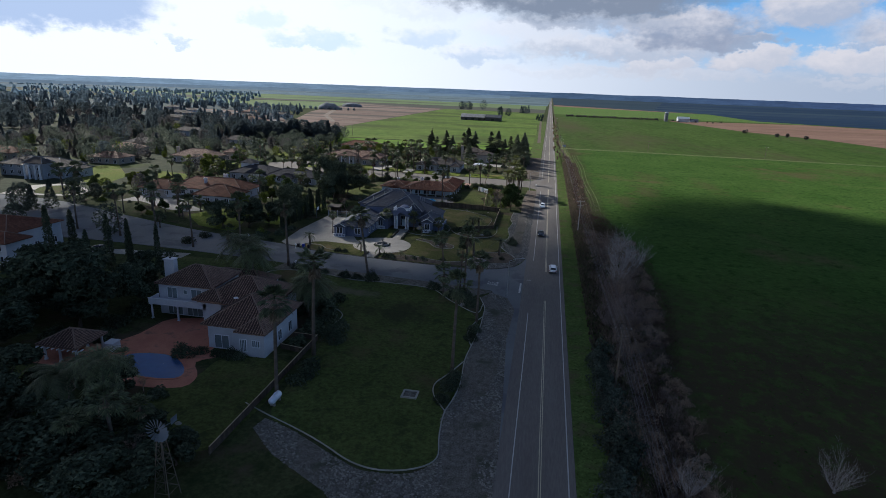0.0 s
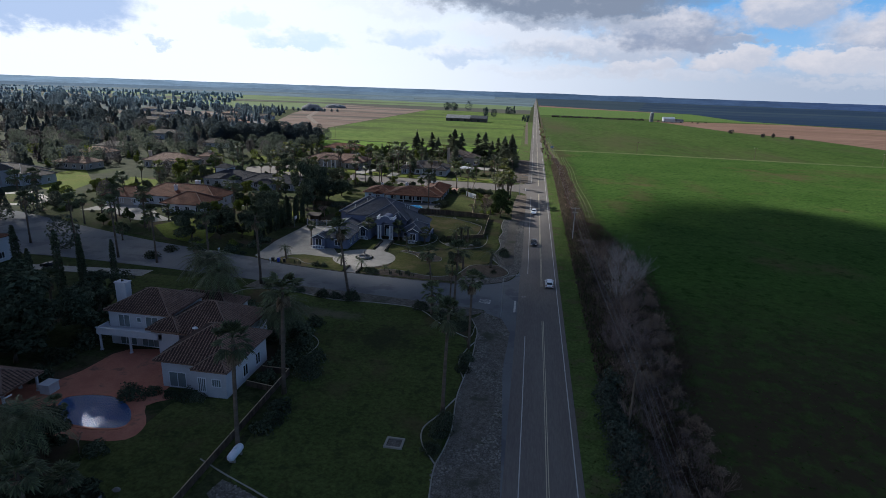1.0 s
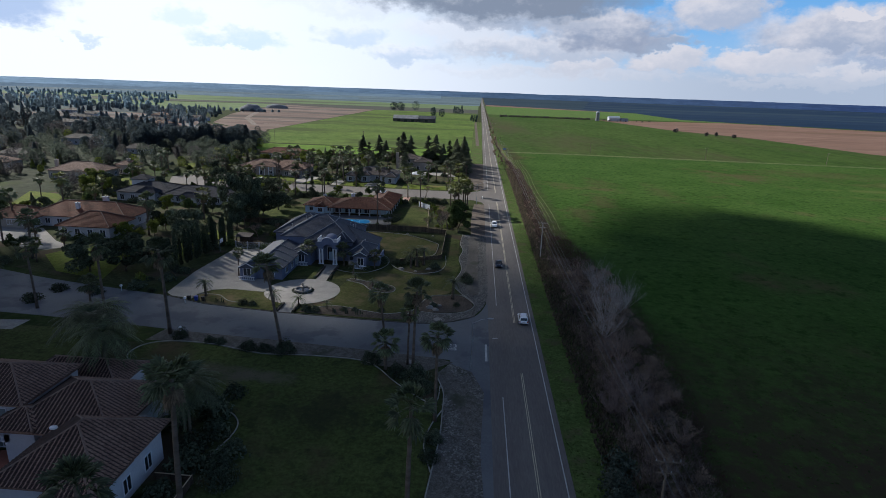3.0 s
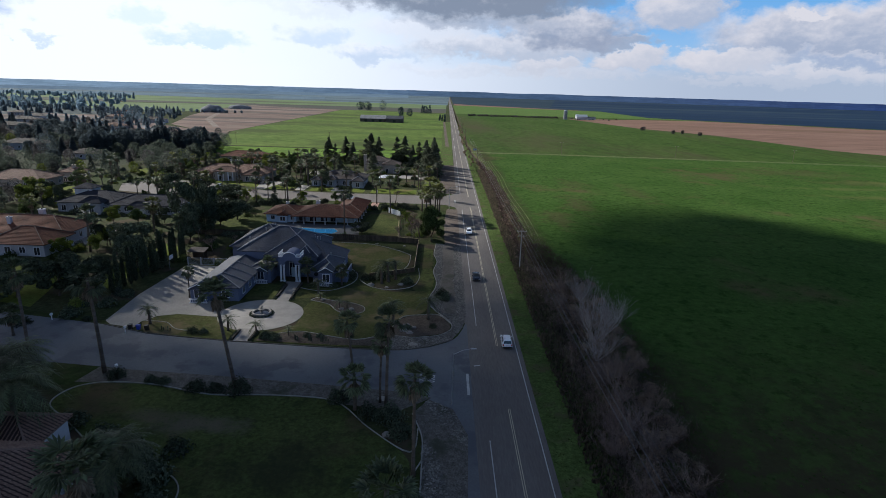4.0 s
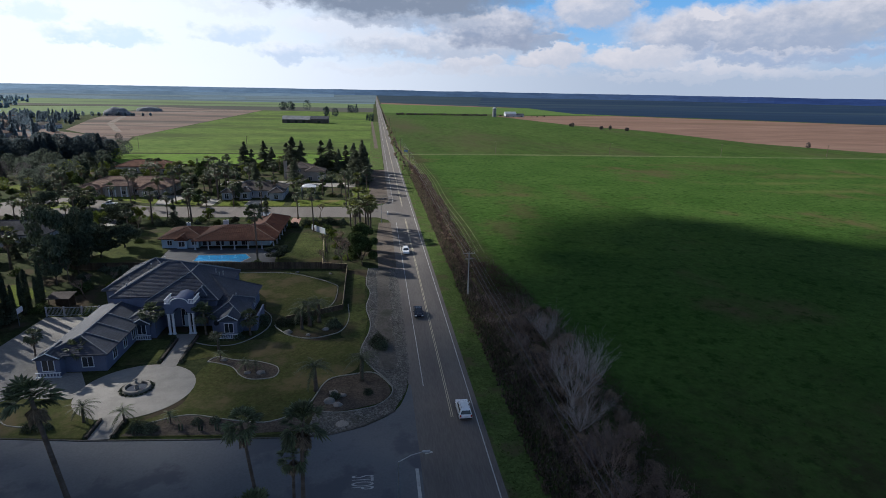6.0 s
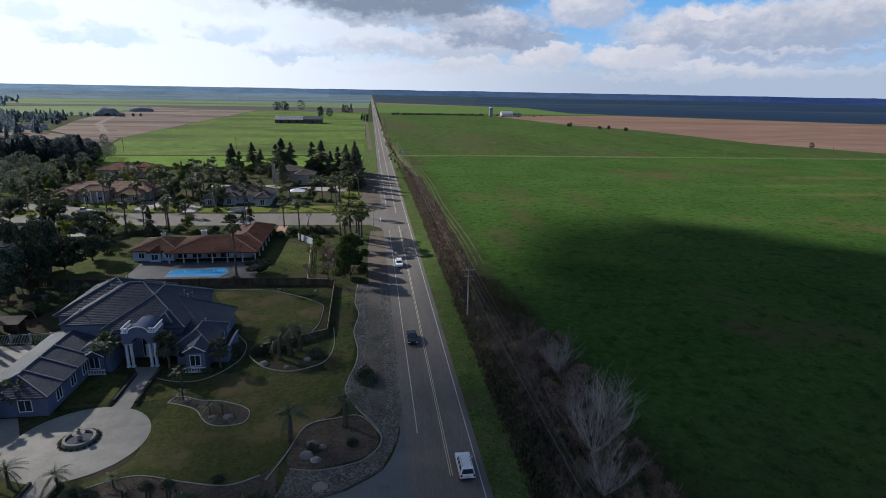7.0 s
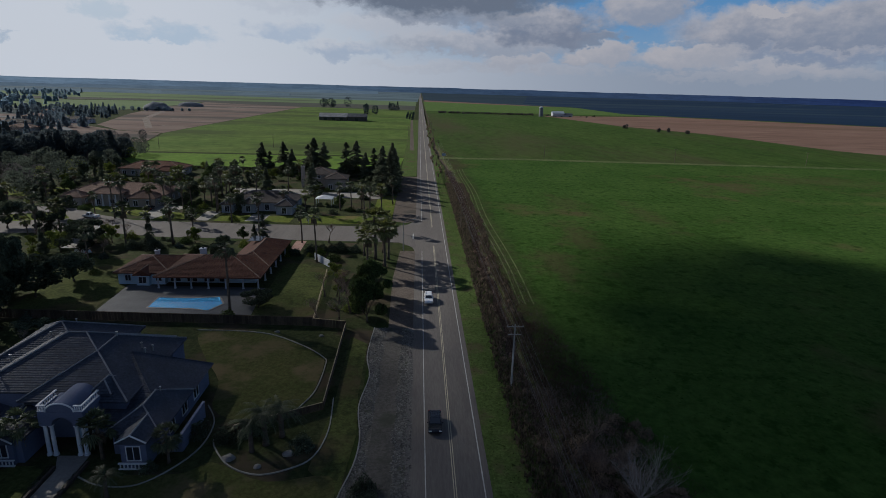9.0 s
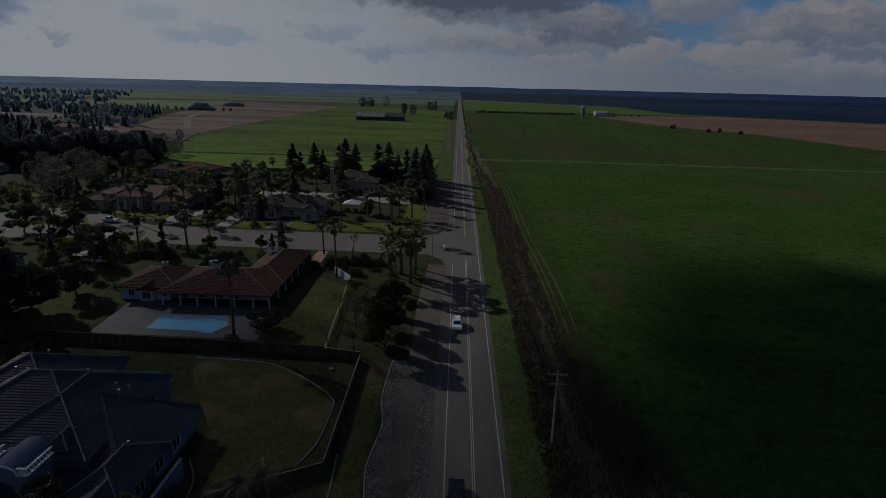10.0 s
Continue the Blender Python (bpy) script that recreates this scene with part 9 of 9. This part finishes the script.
# ---- grass tufts and dry weeds along the road ----
def tufts(name, spots_, material, label, seed, size, tall_, z=0.03):
    nr = np.random.default_rng(seed)
    P = np.array(spots_)
    n = len(P)
    V, F = [], []
    k = 3
    for j in range(k):
        a = nr.uniform(0, 6.283, n)
        s = size * nr.uniform(0.5, 1.4, n)
        hgt = tall_ * nr.uniform(0.5, 1.5, n)
        b = np.stack([P[:, 0] + nr.normal(size=n) * size * 0.4, P[:, 1] + nr.normal(size=n) * size * 0.4, np.full(n, z)], 1)
        d = np.stack([np.cos(a) * s, np.sin(a) * s, a * 0], 1)
        t = b + np.stack([nr.normal(size=n) * s * 0.6, nr.normal(size=n) * s * 0.6, hgt], 1)
        V.append(np.stack([b - d, b + d, t], 1).reshape(-1, 3))
    V = np.concatenate(V)
    F = np.arange(len(V)).reshape(-1, 3)
    return tagged(part_mesh(name, raw_mesh(name, V, F), material), label, "grass", "", "stuff")


TUFT_GREEN = mat("tuft_grass", (0.034, 0.072, 0.015), (0.05, 0.095, 0.022), 0.95, 0.3, 3.0, 0.0, island=0.4, through_light=0.5)
TUFT_DRY = mat("tuft_dry", (0.075, 0.062, 0.044), (0.12, 0.098, 0.07), 0.9, 0.3, 3.0, 0.0, island=0.4, through_light=0.5)
TUFT_DITCH = mat("ditch_weeds", (0.06, 0.048, 0.04), (0.11, 0.088, 0.07), 0.95, 0.3, 3.0, 0.0, island=0.5, through_light=0.4)
TUFT_VERGE = mat("verge_tuft", (0.058, 0.086, 0.025), (0.086, 0.116, 0.036), 0.95, 0.3, 3.0, 0.0, island=0.5, through_light=0.5)
tufts("grass", spots(8000, 4.5, 10, 50, 420, 31), TUFT_VERGE, "rough green verge grass", 32, 0.16, 0.06)
tufts("dry_weeds", spots(9000, 8.5, 25, 50, 380, 33, lambda x, y: abs(x - ditch_x(y)) > 1.6 and x < ditch_x(y) + 3.6), TUFT_DRY, "dry weeds along the ditch", 34, 0.2, 0.5)
tufts("dry_weeds", spots(5000, 9, 17, 50, 420, 45, lambda x, y: abs(x - ditch_x(y)) < 1.1), TUFT_DITCH, "reddish-brown dead weeds in the ditch", 46, 0.12, 0.7, -0.75)


def brush_edge(y):
    """Where the brush beside the ditch gives way to the field."""
    return float(np.interp(y, (50, 85, 109, 125, 140, 168, 180, 195, 205, 222, 267, 420), (20, 21, 25.5, 27.5, 28, 28.5, 26, 24, 22.5, 20.3, 19.5, 14)))


def brush_mat(count, y0, y1, lo, hi, material, label, seed, high, blade=0.55, wide=0.035):
    """Tangled dead stems over uneven mounds, too many to count; lo and hi: from the ditch to the field, 0 to 1."""
    nr = np.random.default_rng(seed)
    y = nr.uniform(y0, y1, count)
    c = np.array([ditch_x(v) - 1.6 for v in y])
    e = np.array([brush_edge(v) for v in y])
    x = c + (e - c) * (lo + (hi - lo) * nr.beta(1.3, 1.3, count)) + nr.normal(size=count) * 0.5
    mound = np.array([max(0.0, 0.35 + noise.noise((a * 0.28, b * 0.2, seed)) + 0.5 * noise.noise((a * 0.9, b * 0.7, seed))) for a, b in zip(x, y)])
    z = nr.uniform(0.0, 1.0, count) ** 0.6 * high * mound - 0.15
    p = np.stack([x, y, z], 1)
    d = nr.normal(size=(count, 3)) * np.array([0.7, 0.7, 0.3]) + np.array([0, 0, 0.75])
    d /= np.linalg.norm(d, axis=1, keepdims=True)
    side = np.cross(d, nr.normal(size=(count, 3)))
    side /= np.linalg.norm(side, axis=1, keepdims=True)
    L = (blade * nr.uniform(0.5, 1.5, count))[:, None]
    V = np.stack([p - side * wide, p + side * wide, p + d * L], 1).reshape(-1, 3)
    me = raw_mesh("brush", V, np.arange(len(V)).reshape(-1, 3))
    return tagged(part_mesh("brush", me, material), label, "brush", "", "stuff")


STEM_MAUVE = mat("mauve_stems", (0.125, 0.1, 0.09), (0.175, 0.145, 0.132), 0.95, 0.15, 2.0, 0.0, island=0.35, through_light=0.35, c3=(0.085, 0.066, 0.056), s3=0.12)
STEM_RED = mat("russet_stems", (0.06, 0.036, 0.03), (0.095, 0.06, 0.05), 0.95, 0.15, 2.0, 0.0, island=0.35, through_light=0.3)
STEM_OLIVE = mat("olive_stems", (0.066, 0.08, 0.038), (0.1, 0.112, 0.054), 0.95, 0.15, 2.0, 0.0, island=0.4, through_light=0.3)
brush_mat(34000, 52, 190, 0.05, 0.85, STEM_MAUVE, "tangled mauve-grey dead stems beside the ditch", 51, 1.7)
brush_mat(30000, 60, 215, 0.25, 1.0, STEM_RED, "russet-brown dead brush at the field edge", 52, 0.9)
brush_mat(14000, 52, 260, 0.5, 1.08, STEM_OLIVE, "olive weeds where brush meets the field", 53, 0.5, 0.4)
brush_mat(16000, 52, 200, -0.22, 0.14, STEM_OLIVE, "olive and brown weeds on the ditch bank", 56, 0.8, 0.5)
brush_mat(9000, 52, 200, -0.12, 0.2, STEM_MAUVE, "pale dead weeds on the ditch bank", 57, 0.9)
brush_mat(16000, 170, 420, -0.05, 0.7, STEM_RED, "russet dead weeds along the ditch", 54, 0.9)
brush_mat(9000, 170, 420, 0.0, 1.0, STEM_MAUVE, "grey dead weeds along the ditch", 55, 0.7)
tufts("grass", spots(9000, 20, 110, 55, 330, 35), TUFT_GREEN, "uneven tufts in the winter field", 36, 0.16, 0.07)
tufts("grass", spots(7000, -66, -13, 58, 125, 37, lambda x, y: inside(x, y, LAWN1)), mat("lawn_tuft", (0.02, 0.036, 0.007), (0.035, 0.055, 0.011), 0.9, 0.3, 3.0, 0.0, island=0.4), "uneven lawn grass", 38, 0.12, 0.07)
